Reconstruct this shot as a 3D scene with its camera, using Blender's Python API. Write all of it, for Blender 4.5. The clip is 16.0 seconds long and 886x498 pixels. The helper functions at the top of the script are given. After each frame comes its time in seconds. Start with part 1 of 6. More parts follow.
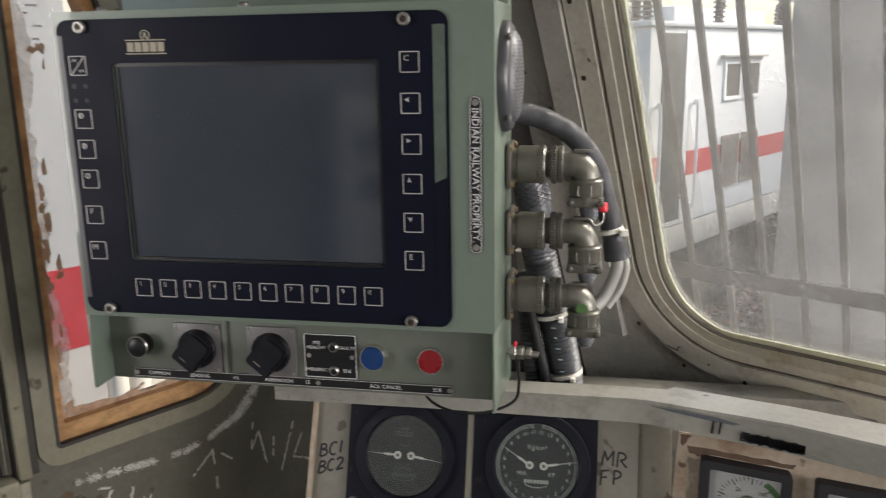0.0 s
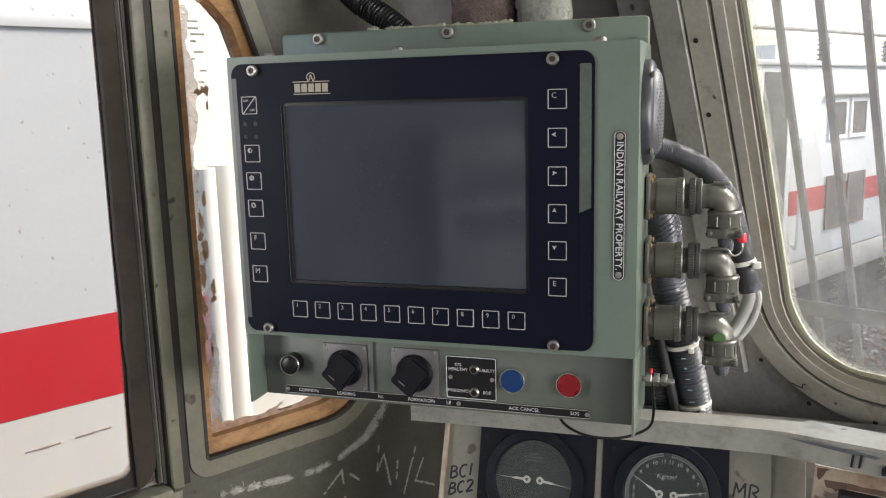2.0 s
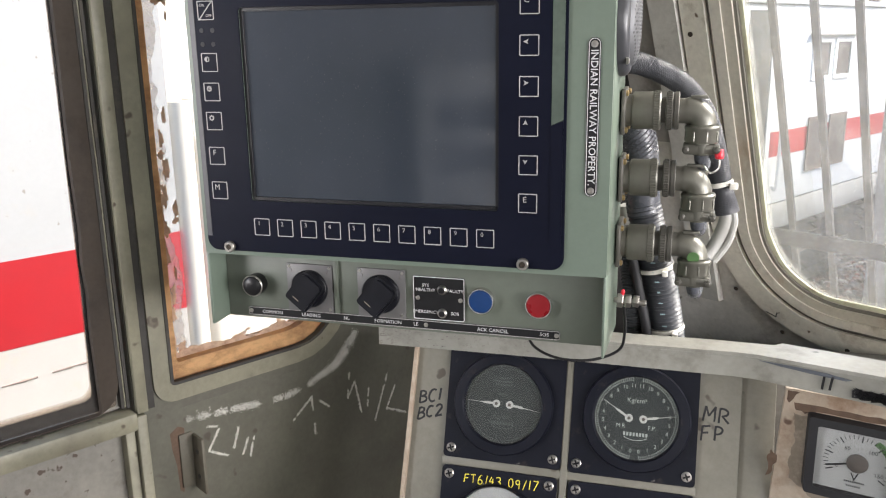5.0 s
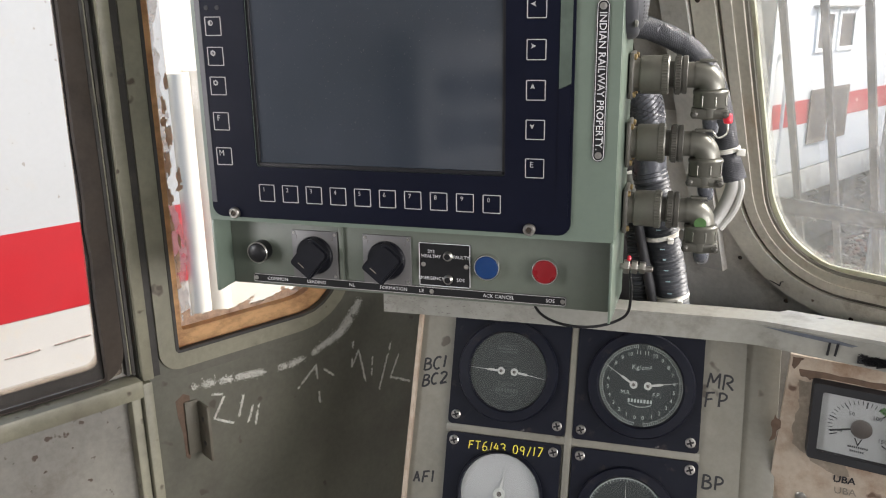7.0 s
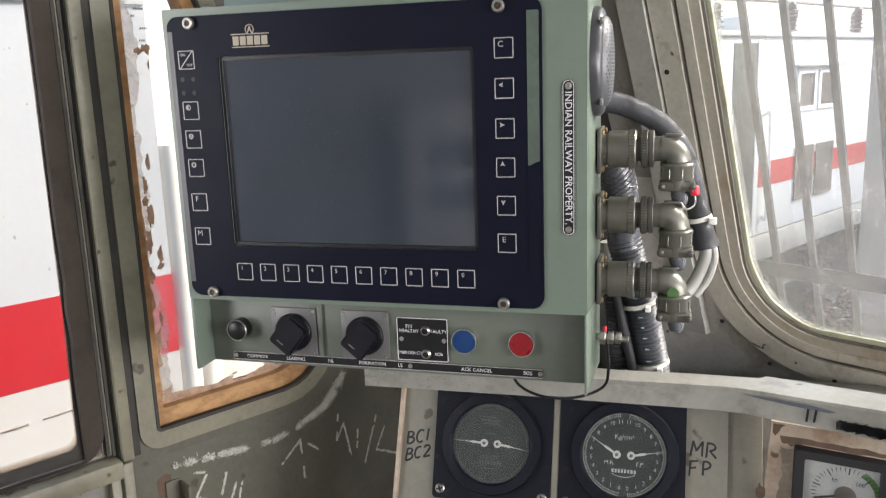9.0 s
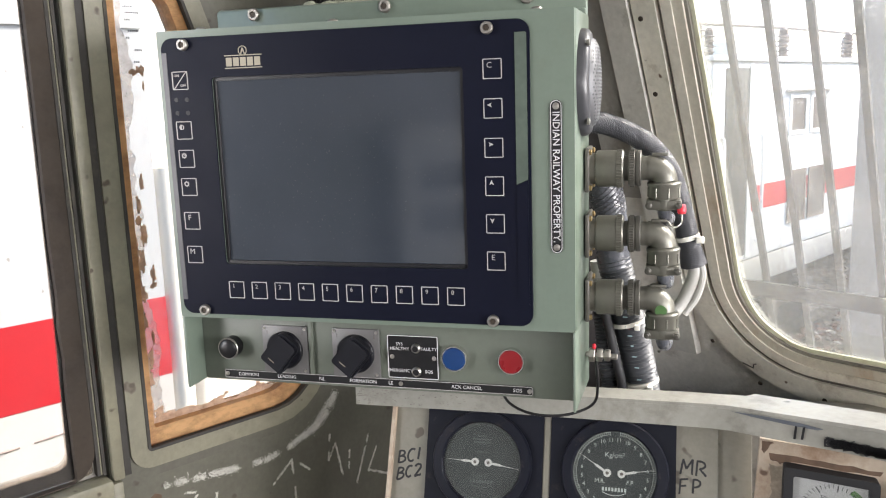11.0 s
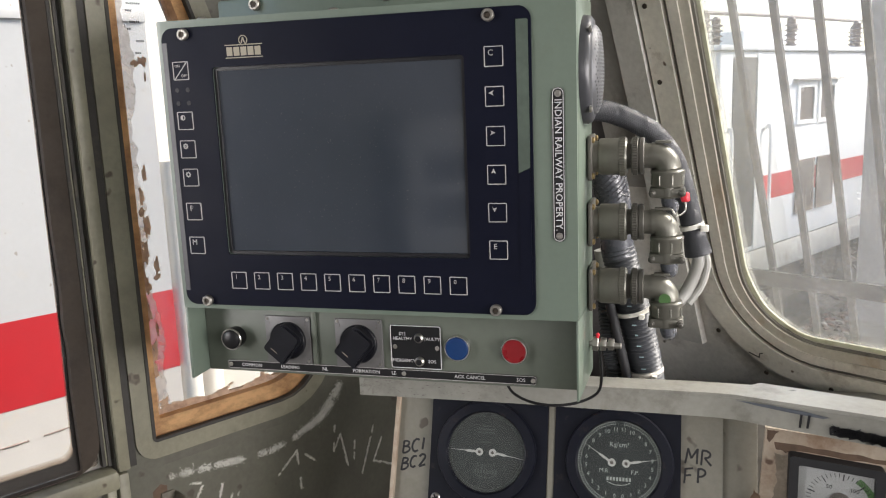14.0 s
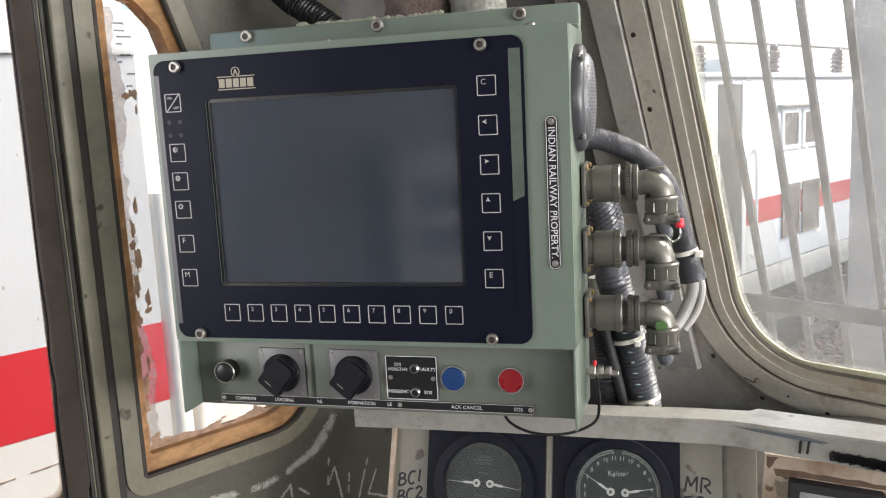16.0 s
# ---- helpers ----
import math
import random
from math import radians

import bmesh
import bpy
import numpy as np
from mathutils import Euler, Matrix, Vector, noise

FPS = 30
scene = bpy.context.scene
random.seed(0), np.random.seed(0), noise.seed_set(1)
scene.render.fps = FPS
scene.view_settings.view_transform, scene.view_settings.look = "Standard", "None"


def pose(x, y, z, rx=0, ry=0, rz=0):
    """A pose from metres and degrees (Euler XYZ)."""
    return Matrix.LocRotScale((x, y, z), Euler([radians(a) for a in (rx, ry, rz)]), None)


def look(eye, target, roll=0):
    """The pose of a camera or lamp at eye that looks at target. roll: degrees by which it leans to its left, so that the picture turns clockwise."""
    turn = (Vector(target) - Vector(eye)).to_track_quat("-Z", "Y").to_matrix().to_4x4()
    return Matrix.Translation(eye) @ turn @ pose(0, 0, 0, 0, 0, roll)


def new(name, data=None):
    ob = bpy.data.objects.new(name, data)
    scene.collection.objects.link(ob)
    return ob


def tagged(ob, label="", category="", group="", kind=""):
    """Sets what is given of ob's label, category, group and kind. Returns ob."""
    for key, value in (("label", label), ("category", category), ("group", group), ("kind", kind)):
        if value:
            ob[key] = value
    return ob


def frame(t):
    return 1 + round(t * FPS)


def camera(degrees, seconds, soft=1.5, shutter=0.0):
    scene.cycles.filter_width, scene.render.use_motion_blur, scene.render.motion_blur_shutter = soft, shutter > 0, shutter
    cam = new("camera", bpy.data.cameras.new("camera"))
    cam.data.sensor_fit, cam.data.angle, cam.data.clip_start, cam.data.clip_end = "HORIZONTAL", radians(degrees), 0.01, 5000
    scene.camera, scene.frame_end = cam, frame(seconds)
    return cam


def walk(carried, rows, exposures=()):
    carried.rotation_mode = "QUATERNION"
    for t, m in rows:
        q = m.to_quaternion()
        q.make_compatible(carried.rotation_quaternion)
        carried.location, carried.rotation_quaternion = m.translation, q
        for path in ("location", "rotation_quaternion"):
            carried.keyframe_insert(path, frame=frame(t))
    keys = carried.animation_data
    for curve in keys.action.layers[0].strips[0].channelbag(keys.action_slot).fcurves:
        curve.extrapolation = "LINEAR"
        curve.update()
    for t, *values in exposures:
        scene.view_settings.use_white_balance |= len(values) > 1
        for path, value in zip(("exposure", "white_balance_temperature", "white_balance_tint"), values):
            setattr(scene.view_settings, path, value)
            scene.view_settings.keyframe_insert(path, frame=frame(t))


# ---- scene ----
cam = camera(56.3, 16.0, soft=1.1, shutter=0.3)
PATH = [
    (0, (0.275, 0.001, 1.5), (-0.11, 1.91, 1.045), -1.0),
    (0.5, (0.251, -0.026, 1.501), (-0.259, 1.868, 1.11), -1.1),
    (1, (0.258, -0.036, 1.498), (-0.322, 1.842, 1.126), -1.1),
    (1.5, (0.254, -0.043, 1.497), (-0.339, 1.833, 1.136), -1.2),
    (2, (0.241, -0.045, 1.498), (-0.354, 1.831, 1.142), -1.5),
    (2.5, (0.23, -0.048, 1.498), (-0.364, 1.828, 1.141), -1.6),
    (3, (0.232, -0.044, 1.496), (-0.357, 1.831, 1.129), -1.6),
    (3.5, (0.242, -0.041, 1.496), (-0.342, 1.83, 1.103), -1.4),
    (4, (0.249, -0.031, 1.494), (-0.326, 1.835, 1.063), -1.2),
    (4.5, (0.249, -0.026, 1.483), (-0.314, 1.835, 1.016), -1.0),
    (4.7, (0.248, -0.022, 1.477), (-0.302, 1.84, 0.997), -0.9),
    (7, (0.241, -0.023, 1.466), (-0.302, 1.82, 0.91), -0.9),
    (7.5, (0.248, -0.019, 1.468), (-0.294, 1.823, 0.907), -1.1),
    (8, (0.249, -0.017, 1.466), (-0.291, 1.83, 0.924), -1.5),
    (8.5, (0.251, -0.024, 1.473), (-0.288, 1.841, 0.991), -1.8),
    (9, (0.257, -0.023, 1.478), (-0.279, 1.859, 1.066), -2.0),
    (9.2, (0.26, -0.025, 1.482), (-0.275, 1.862, 1.094), -2.1),
    (11.5, (0.263, -0.03, 1.474), (-0.262, 1.866, 1.117), -1.9),
    (12, (0.263, -0.031, 1.474), (-0.266, 1.862, 1.102), -1.9),
    (12.5, (0.263, -0.028, 1.47), (-0.272, 1.861, 1.091), -2.0),
    (13, (0.26, -0.031, 1.475), (-0.278, 1.855, 1.084), -2.1),
    (13.5, (0.265, -0.027, 1.472), (-0.276, 1.858, 1.08), -2.2),
    (14, (0.266, -0.026, 1.472), (-0.276, 1.862, 1.097), -2.3),
    (14.5, (0.266, -0.033, 1.479), (-0.271, 1.862, 1.133), -2.5),
    (15, (0.263, -0.03, 1.476), (-0.267, 1.871, 1.154), -2.6),
    (15.5, (0.263, -0.031, 1.478), (-0.263, 1.873, 1.17), -2.7),
    (16, (0.261, -0.024, 1.472), (-0.257, 1.883, 1.164), -2.9),
]
EXPOSURES = [(0.0, 0.55, 6800, 10), (1.0, 0.61, 6700, 10), (1.5, 0.64, 6550, 10), (2.0, 0.80, 6550, 10), (2.5, 1.02, 6550, 10), (3.5, 1.22, 6550, 10), (4.5, 1.39, 6550, 10), (7.0, 1.07, 6550, 10), (8.0, 1.22, 6550, 10), (9.0, 1.18, 6550, 10), (11.5, 1.54, 6550, 10), (12.5, 1.20, 6650, 10), (13.0, 1.09, 6650, 10), (14.0, 0.98, 6650, 10), (14.5, 0.92, 6650, 10), (15.0, 0.85, 6650, 10), (15.5, 0.79, 6650, 10), (16.0, 1.15, 6550, 10)]
walk(cam, [(t, look(eye, target, roll)) for t, eye, target, roll in PATH], EXPOSURES)

# ---- world, sun, window light, added fill ----
world = bpy.data.worlds.new("overcast_sky")
scene.world = world
world.use_nodes = True
wn = world.node_tree.nodes
sky = wn.new("ShaderNodeTexSky")
sky.sky_type = "NISHITA"
sky.sun_disc = False
SUN_ELEV, SUN_ROT = radians(38), radians(60)
sky.sun_elevation, sky.sun_rotation = SUN_ELEV, SUN_ROT
sky.air_density, sky.dust_density = 1.0, 1.7
wn["Background"].inputs[1].default_value = 0.15
world.node_tree.links.new(sky.outputs[0], wn["Background"].inputs[0])

SUN_POWER = 4.4
sun = bpy.data.lights.new("sun", "SUN")
sun.energy, sun.angle, sun.color = SUN_POWER, radians(20), (1.0, 0.96, 0.9)
sun_ob = new("sun", sun)
sun_dir = Vector((math.sin(SUN_ROT) * math.cos(SUN_ELEV), math.cos(SUN_ROT) * math.cos(SUN_ELEV), math.sin(SUN_ELEV)))
sun_ob.matrix_world = look(sun_dir * 20, (0, 0, 0))

# cab axes: u across to the right, v ahead, z up; the display is turned 31 degrees from them
TURN_CAB = 31.0
CAB = pose(0, 0, 0, 0, 0, -TURN_CAB)
RAKE = 0.386


def front_v(z):
    """Where the raked front wall stands at height z."""
    return 1.109 - RAKE * (z - 1.146)


def window_lamp(name, u, v, z, w, h, aim, watts):
    data = bpy.data.lights.new(name, "AREA")
    data.shape, data.size, data.size_y, data.energy = "RECTANGLE", w, h, watts
    data.color = (1.0, 0.97, 0.98)
    ob = new(name, data)
    ob.matrix_world = CAB @ look((u, v, z), aim)
    return ob


# Added right-hand fill: the openings are unseen and no door is built.
window_lamp("fill_light_right_window", 2.12, -0.05, 1.55, 0.85, 0.6, (-0.1, 0.5, 1.3), 8)
window_lamp("fill_light_right_rear", 2.12, -1.25, 1.5, 0.7, 0.7, (0.1, 0.6, 1.35), 5)
window_lamp("fill_light_right_windscreen", 1.45, front_v(1.42) - 0.03, 1.40, 1.0, 0.5, (0.3, 0.35, 1.3), 19)
window_lamp("sky_light_left_door", -0.60, -0.45, 1.45, 0.3, 0.55, (0.5, 0.6, 1.35), 4.0)



# ---- materials ----
def shader(name):
    m = bpy.data.materials.new(name)
    m.use_nodes = True
    nt = m.node_tree
    return m, nt, nt.nodes["Principled BSDF"]


def noise_tex(nt, scale, detail=4.0, rough=0.6, coord=None, stretch=None):
    tc = nt.nodes.new("ShaderNodeTexCoord")
    n = nt.nodes.new("ShaderNodeTexNoise")
    n.inputs["Scale"].default_value, n.inputs["Detail"].default_value, n.inputs["Roughness"].default_value = scale, detail, rough
    src = tc.outputs["Object"]
    if stretch:
        mp = nt.nodes.new("ShaderNodeMapping")
        mp.inputs["Scale"].default_value = stretch
        nt.links.new(src, mp.inputs[0])
        src = mp.outputs[0]
    nt.links.new(src, n.inputs["Vector"])
    return n.outputs["Fac"]


def ramp(nt, fac, lo, hi, a=(0, 0, 0, 1), b=(1, 1, 1, 1)):
    r = nt.nodes.new("ShaderNodeValToRGB")
    r.color_ramp.elements[0].position, r.color_ramp.elements[1].position = lo, hi
    r.color_ramp.elements[0].color, r.color_ramp.elements[1].color = a, b
    nt.links.new(fac, r.inputs[0])
    return r.outputs[0]


def mix(nt, fac, a, b, blend="MIX"):
    m = nt.nodes.new("ShaderNodeMix")
    m.data_type, m.blend_type = "RGBA", blend
    for sock, val in ((m.inputs[0], fac), (m.inputs[6], a), (m.inputs[7], b)):
        if isinstance(val, (int, float)):
            sock.default_value = val
        elif isinstance(val, tuple):
            sock.default_value = (*val[:3], 1)
        else:
            nt.links.new(val, sock)
    return m.outputs[2]


def paint(name, col, rough=0.5, metal=0.0, var=0.25, scale=9.0, fine=160.0, bump=0.15, dirt=None, amount=0.5, dscale=14.0, spots=None, spot_scale=60.0, spot_lo=0.68, stretch=None, coat=0.0, dist=0.001, spec=0.5):
    """Paint or bare stuff: broad and fine colour variation, dirt in patches, small spots, fine relief."""
    m, nt, bs = shader(name)
    dark = tuple(c * (1 - var) for c in col)
    lite = tuple(min(1, c * (1 + var * 0.6)) for c in col)
    c = mix(nt, ramp(nt, noise_tex(nt, scale, 5, stretch=stretch), 0.32, 0.68), dark, lite)
    c = mix(nt, 0.35, c, mix(nt, ramp(nt, noise_tex(nt, fine, 3), 0.3, 0.7), dark, lite))
    rf = ramp(nt, noise_tex(nt, scale * 3, 4), 0.25, 0.75, (rough * 0.8,) * 3 + (1,), (min(1, rough * 1.2),) * 3 + (1,))
    if dirt:
        c = mix(nt, ramp(nt, noise_tex(nt, dscale, 8, 0.7, stretch=stretch), 0.62 - amount * 0.25, 0.82 - amount * 0.2), c, dirt)
    if spots:
        c = mix(nt, ramp(nt, noise_tex(nt, spot_scale, 2, 0.5), spot_lo, spot_lo + 0.05), c, spots)
    nt.links.new(c, bs.inputs["Base Color"])
    nt.links.new(rf, bs.inputs["Roughness"])
    bs.inputs["Metallic"].default_value = metal
    bs.inputs["Coat Weight"].default_value = coat
    bs.inputs["Specular IOR Level"].default_value = spec
    if bump:
        b = nt.nodes.new("ShaderNodeBump")
        b.inputs["Strength"].default_value, b.inputs["Distance"].default_value = bump, dist
        nt.links.new(noise_tex(nt, fine, 5), b.inputs["Height"])
        nt.links.new(b.outputs[0], bs.inputs["Normal"])
    return m


def pane(name, tint, haze, haze_scale, haze_lo, haze_hi, rough=0.03, specks=0.0):
    """Clear glass with dust on it: see-through, a Fresnel gloss, and a matt veil in patches."""
    m, nt, bs = shader(name)
    out = nt.nodes["Material Output"]
    tr = nt.nodes.new("ShaderNodeBsdfTransparent")
    tr.inputs[0].default_value = (*tint, 1)
    gl = nt.nodes.new("ShaderNodeBsdfGlossy")
    gl.inputs["Roughness"].default_value = rough
    lw = nt.nodes.new("ShaderNodeLayerWeight")
    po = nt.nodes.new("ShaderNodeMath")
    po.operation = "POWER"
    po.inputs[1].default_value = 5.0
    nt.links.new(lw.outputs["Facing"], po.inputs[0])
    fr = nt.nodes.new("ShaderNodeMath")
    fr.operation = "MULTIPLY_ADD"
    fr.inputs[1].default_value = 0.9
    fr.inputs[2].default_value = 0.035
    nt.links.new(po.outputs[0], fr.inputs[0])
    ms = nt.nodes.new("ShaderNodeMixShader")
    nt.links.new(fr.outputs[0], ms.inputs[0])
    nt.links.new(tr.outputs[0], ms.inputs[1])
    nt.links.new(gl.outputs[0], ms.inputs[2])
    df = nt.nodes.new("ShaderNodeBsdfTranslucent")
    df.inputs[0].default_value = (0.85, 0.85, 0.83, 1)
    m2 = nt.nodes.new("ShaderNodeMixShader")
    h = ramp(nt, noise_tex(nt, haze_scale, 7, 0.65), haze_lo, haze_hi, (haze * 0.4,) * 3 + (1,), (haze,) * 3 + (1,))
    if specks:
        sp = ramp(nt, noise_tex(nt, 430, 2, 0.5), 0.64, 0.69, (0, 0, 0, 1), (specks,) * 3 + (1,))
        sp = mix(nt, ramp(nt, noise_tex(nt, 16, 4, 0.6), 0.50, 0.62), (0, 0, 0), sp)
        h = mix(nt, 1.0, h, sp, "LIGHTEN")
    nt.links.new(h, m2.inputs[0])
    nt.links.new(ms.outputs[0], m2.inputs[1])
    nt.links.new(df.outputs[0], m2.inputs[2])
    nt.links.new(m2.outputs[0], out.inputs[0])
    nt.nodes.remove(bs)
    return m


OLIVE = paint("olive_cab_paint", (0.20, 0.19, 0.138), 0.45, var=0.3, dirt=(0.10, 0.088, 0.065), amount=0.4, dscale=20, spots=(0.06, 0.045, 0.03), spot_scale=45, spot_lo=0.67)
# Side wall olive, made darker than OLIVE in place of shade.
SIDEWALL = paint("shade_darkened_wall_olive", (0.098, 0.095, 0.074), 0.45, var=0.3, dirt=(0.07, 0.064, 0.053), amount=0.4, dscale=8, spots=(0.06, 0.05, 0.04), spot_scale=45, spot_lo=0.70)
# Corner panel grey is darkened to stand in for the shade there.
CORNER = paint("shaded_corner_panel_paint", (0.060, 0.056, 0.055), 0.55, var=0.35, dirt=(0.034, 0.031, 0.032), amount=0.45, dscale=7, spots=(0.05, 0.045, 0.04), spot_scale=40, spot_lo=0.70)
PANEL = paint("olive_gauge_panel_paint", (0.165, 0.157, 0.127), 0.5, dirt=(0.13, 0.12, 0.09), amount=0.3, spots=(0.07, 0.06, 0.045), spot_scale=45, spot_lo=0.70)
STRIP_GREEN = paint("green_reflection_strip", (0.062, 0.084, 0.066), 0.5, var=0.3, scale=30, bump=0.05)
STRIP = paint("pale_grey_strip_paint", (0.54, 0.53, 0.49), 0.45, dirt=(0.2, 0.18, 0.15), amount=0.2, spots=(0.09, 0.08, 0.06), spot_scale=50, spot_lo=0.73)
# Shaded copy of the olive paint, with grime patches.
OLIVE_SHADE_GRIME = paint("shaded_grimy_olive_paint", (0.20, 0.19, 0.165), 0.5, dirt=(0.07, 0.062, 0.055), amount=0.45, spots=(0.05, 0.045, 0.035), spot_scale=40, spot_lo=0.69)
CREAM = paint("cream_trim_paint", (0.68, 0.655, 0.575), 0.45, dirt=(0.24, 0.18, 0.12), amount=0.22, spots=(0.12, 0.08, 0.05), spot_scale=55, spot_lo=0.72)
GAP_GREY = paint("shaded_gap_grey", (0.32, 0.305, 0.28), 0.5, dirt=(0.12, 0.108, 0.095), amount=0.4, spots=(0.06, 0.055, 0.045), spot_scale=40, spot_lo=0.69)
BRACKET_BLACK = paint("old_black_rail_paint", (0.03, 0.028, 0.026), 0.8, var=0.3, spec=0.2)
GREYWALL = paint("grey_green_wall_paint", (0.66, 0.635, 0.585), 0.5, dirt=(0.15, 0.13, 0.11), amount=0.4, dscale=9, spots=(0.08, 0.07, 0.05), spot_scale=40, spot_lo=0.69)
DOORPANEL = paint("spotted_door_paint", (0.20, 0.19, 0.165), 0.5, var=0.3, dirt=(0.11, 0.09, 0.07), amount=0.35, spots=(0.06, 0.04, 0.028), spot_scale=85, spot_lo=0.655)
RUBBER = paint("old_rubber_seal", (0.035, 0.032, 0.028), 0.7, dirt=(0.10, 0.085, 0.06), amount=0.35)
# Seal brown is darkened, taking in the frame's backlit shade.
RUBBER_BROWN = paint("brown_shaded_seal", (0.044, 0.034, 0.026), 0.7, dirt=(0.020, 0.015, 0.013), amount=0.5, spec=0.25)
GREEN = paint("green_hammered_enamel", (0.122, 0.156, 0.124), 0.36, var=0.12, dirt=(0.11, 0.13, 0.10), amount=0.2, bump=0.08, coat=0.5)
GREEN_LOW = paint("green_grey_control_panel", (0.103, 0.117, 0.095), 0.45, var=0.14, dirt=(0.10, 0.105, 0.09), amount=0.25, bump=0.08)
SWITCH_GREY = paint("grey_switch_plate", (0.115, 0.112, 0.112), 0.42, var=0.1, bump=0.05)
BEZEL = paint("navy_black_fascia", (0.0046, 0.0056, 0.013), 0.45, var=0.2, bump=0.05, spec=0.10)
SCREEN_BEZEL = paint("black_screen_surround", (0.006, 0.006, 0.008), 0.35, var=0.1, bump=0.0)
BLACK = paint("black_plastic", (0.009, 0.009, 0.010), 0.38, var=0.3, bump=0.1, spec=0.35)
KNOB = paint("black_knob_plastic", (0.007, 0.0075, 0.011), 0.38, var=0.4, bump=0.1, spec=0.3)
SOCKET = paint("dark_rusty_socket", (0.05, 0.038, 0.028), 0.6, 0.3)
CHAMFER = paint("grey_fascia_chamfer", (0.055, 0.055, 0.062), 0.4, var=0.25)
BLACK_MATT = paint("matt_black_plastic", (0.014, 0.014, 0.016), 0.6, var=0.3)
STEEL = paint("steel", (0.48, 0.46, 0.43), 0.32, 1.0, var=0.2, bump=0.1)
CHROME = paint("chrome", (0.75, 0.74, 0.72), 0.16, 1.0, var=0.1, bump=0.0)
WHITE_INK = paint("white_print", (0.55, 0.55, 0.55), 0.6, var=0.1, bump=0)
KEYLINE = paint("key_outline_print", (0.36, 0.345, 0.335), 0.6, var=0.1, bump=0)
BRAND_INK = paint("pale_gold_print", (0.29, 0.26, 0.20), 0.6, var=0.1, bump=0)
BLUE = paint("blue_lens", (0.003, 0.030, 0.115), 0.3, var=0.15, coat=0.15, bump=0.03)
RED = paint("red_lens", (0.19, 0.005, 0.009), 0.3, var=0.15, coat=0.15, bump=0.03)
REDCAP = paint("red_cap", (0.65, 0.02, 0.04), 0.35, var=0.1)
GREEN_DOT = paint("green_sticker", (0.06, 0.14, 0.04), 0.6, var=0.15)
CONN = paint("olive_drab_connector", (0.150, 0.146, 0.124), 0.34, 0.45, var=0.25, bump=0.1)
CONN_DARK = paint("dark_connector_ring", (0.105, 0.100, 0.088), 0.34, 0.4, var=0.25)
BRASS = paint("dull_brass_screws", (0.42, 0.31, 0.16), 0.35, 0.9, var=0.3)
MESHSLEEVE = paint("braided_sleeve", (0.045, 0.046, 0.052), 0.38, var=0.4, scale=120, fine=500, bump=0.6, dist=0.002)
BRAID = paint("grey_braid_strands", (0.062, 0.063, 0.072), 0.45, var=0.3, scale=120, bump=0)
GREYCABLE = paint("pale_grey_cable_jacket", (0.38, 0.375, 0.35), 0.45, var=0.15, dirt=(0.25, 0.23, 0.20), amount=0.3)
CORRUG = paint("dusty_corrugated_hose", (0.050, 0.053, 0.060), 0.5, var=0.3, dirt=(0.10, 0.115, 0.105), amount=0.3)
TAPE = paint("black_tape_wrap", (0.075, 0.079, 0.092), 0.28, var=0.3, scale=60)
PRINT_BLUE = paint("pale_blue_print", (0.30, 0.42, 0.45), 0.5, var=0.2, bump=0)
ZIP = paint("white_cable_tie", (0.72, 0.70, 0.64), 0.45, var=0.1)
GRILLE_HOLE = paint("dark_mesh_holes", (0.022, 0.023, 0.026), 0.5, var=0.2)
WOOL = paint("matted_wool_lagging", (0.17, 0.125, 0.11), 0.95, var=0.45, scale=40, fine=420, bump=1.0, dist=0.006, dirt=(0.07, 0.055, 0.05), amount=0.4, dscale=25)
PAINTED_WRAP = paint("blotched_painted_lagging", (0.22, 0.225, 0.195), 0.5, var=0.3, dirt=(0.10, 0.075, 0.065), amount=0.75, dscale=34, bump=0.9, dist=0.004)
GRILLE = paint("grey_speaker_mesh", (0.125, 0.127, 0.135), 0.5, 0.3, var=0.2)
SPEAKER = paint("charcoal_speaker_rim", (0.05, 0.051, 0.057), 0.32, var=0.2)
GAUGE_NAVY = paint("navy_gauge_plate", (0.0055, 0.0065, 0.012), 0.45, var=0.3, spec=0.2, dirt=(0.05, 0.04, 0.035), amount=0.12, dscale=60, spots=(0.22, 0.21, 0.19), spot_scale=75, spot_lo=0.735, bump=0.15)
DIAL = paint("dark_green_dial", (0.011, 0.016, 0.015), 0.6, var=0.15, bump=0)
DIAL_FADED = paint("faded_grey_dial", (0.020, 0.025, 0.023), 0.6, var=0.08, scale=40, bump=0)
DIAL_GHOST = paint("faded_dial_print", (0.065, 0.072, 0.068), 0.6, var=0.2, scale=30, bump=0)
DIAL_INK = paint("pale_dial_print", (0.34, 0.365, 0.34), 0.6, var=0.1, bump=0)
DIAL_WHITE = paint("white_meter_dial", (0.34, 0.34, 0.335), 0.6, var=0.15, bump=0)
NEEDLE = paint("pale_needle", (0.44, 0.44, 0.41), 0.5, var=0.05, bump=0)
INK = paint("black_marker", (0.012, 0.012, 0.014), 0.7, var=0.3, bump=0)
CHALK = paint("chalk", (0.58, 0.57, 0.52), 0.9, var=0.25, scale=150)
YELLOW = paint("yellow_paint_pen", (0.62, 0.52, 0.05), 0.6, var=0.2)
PLY = paint("peeling_cream_board", (0.38, 0.315, 0.245), 0.6, dirt=(0.19, 0.12, 0.075), amount=0.6, dscale=18, spots=(0.10, 0.06, 0.04), spot_scale=45, spot_lo=0.68)
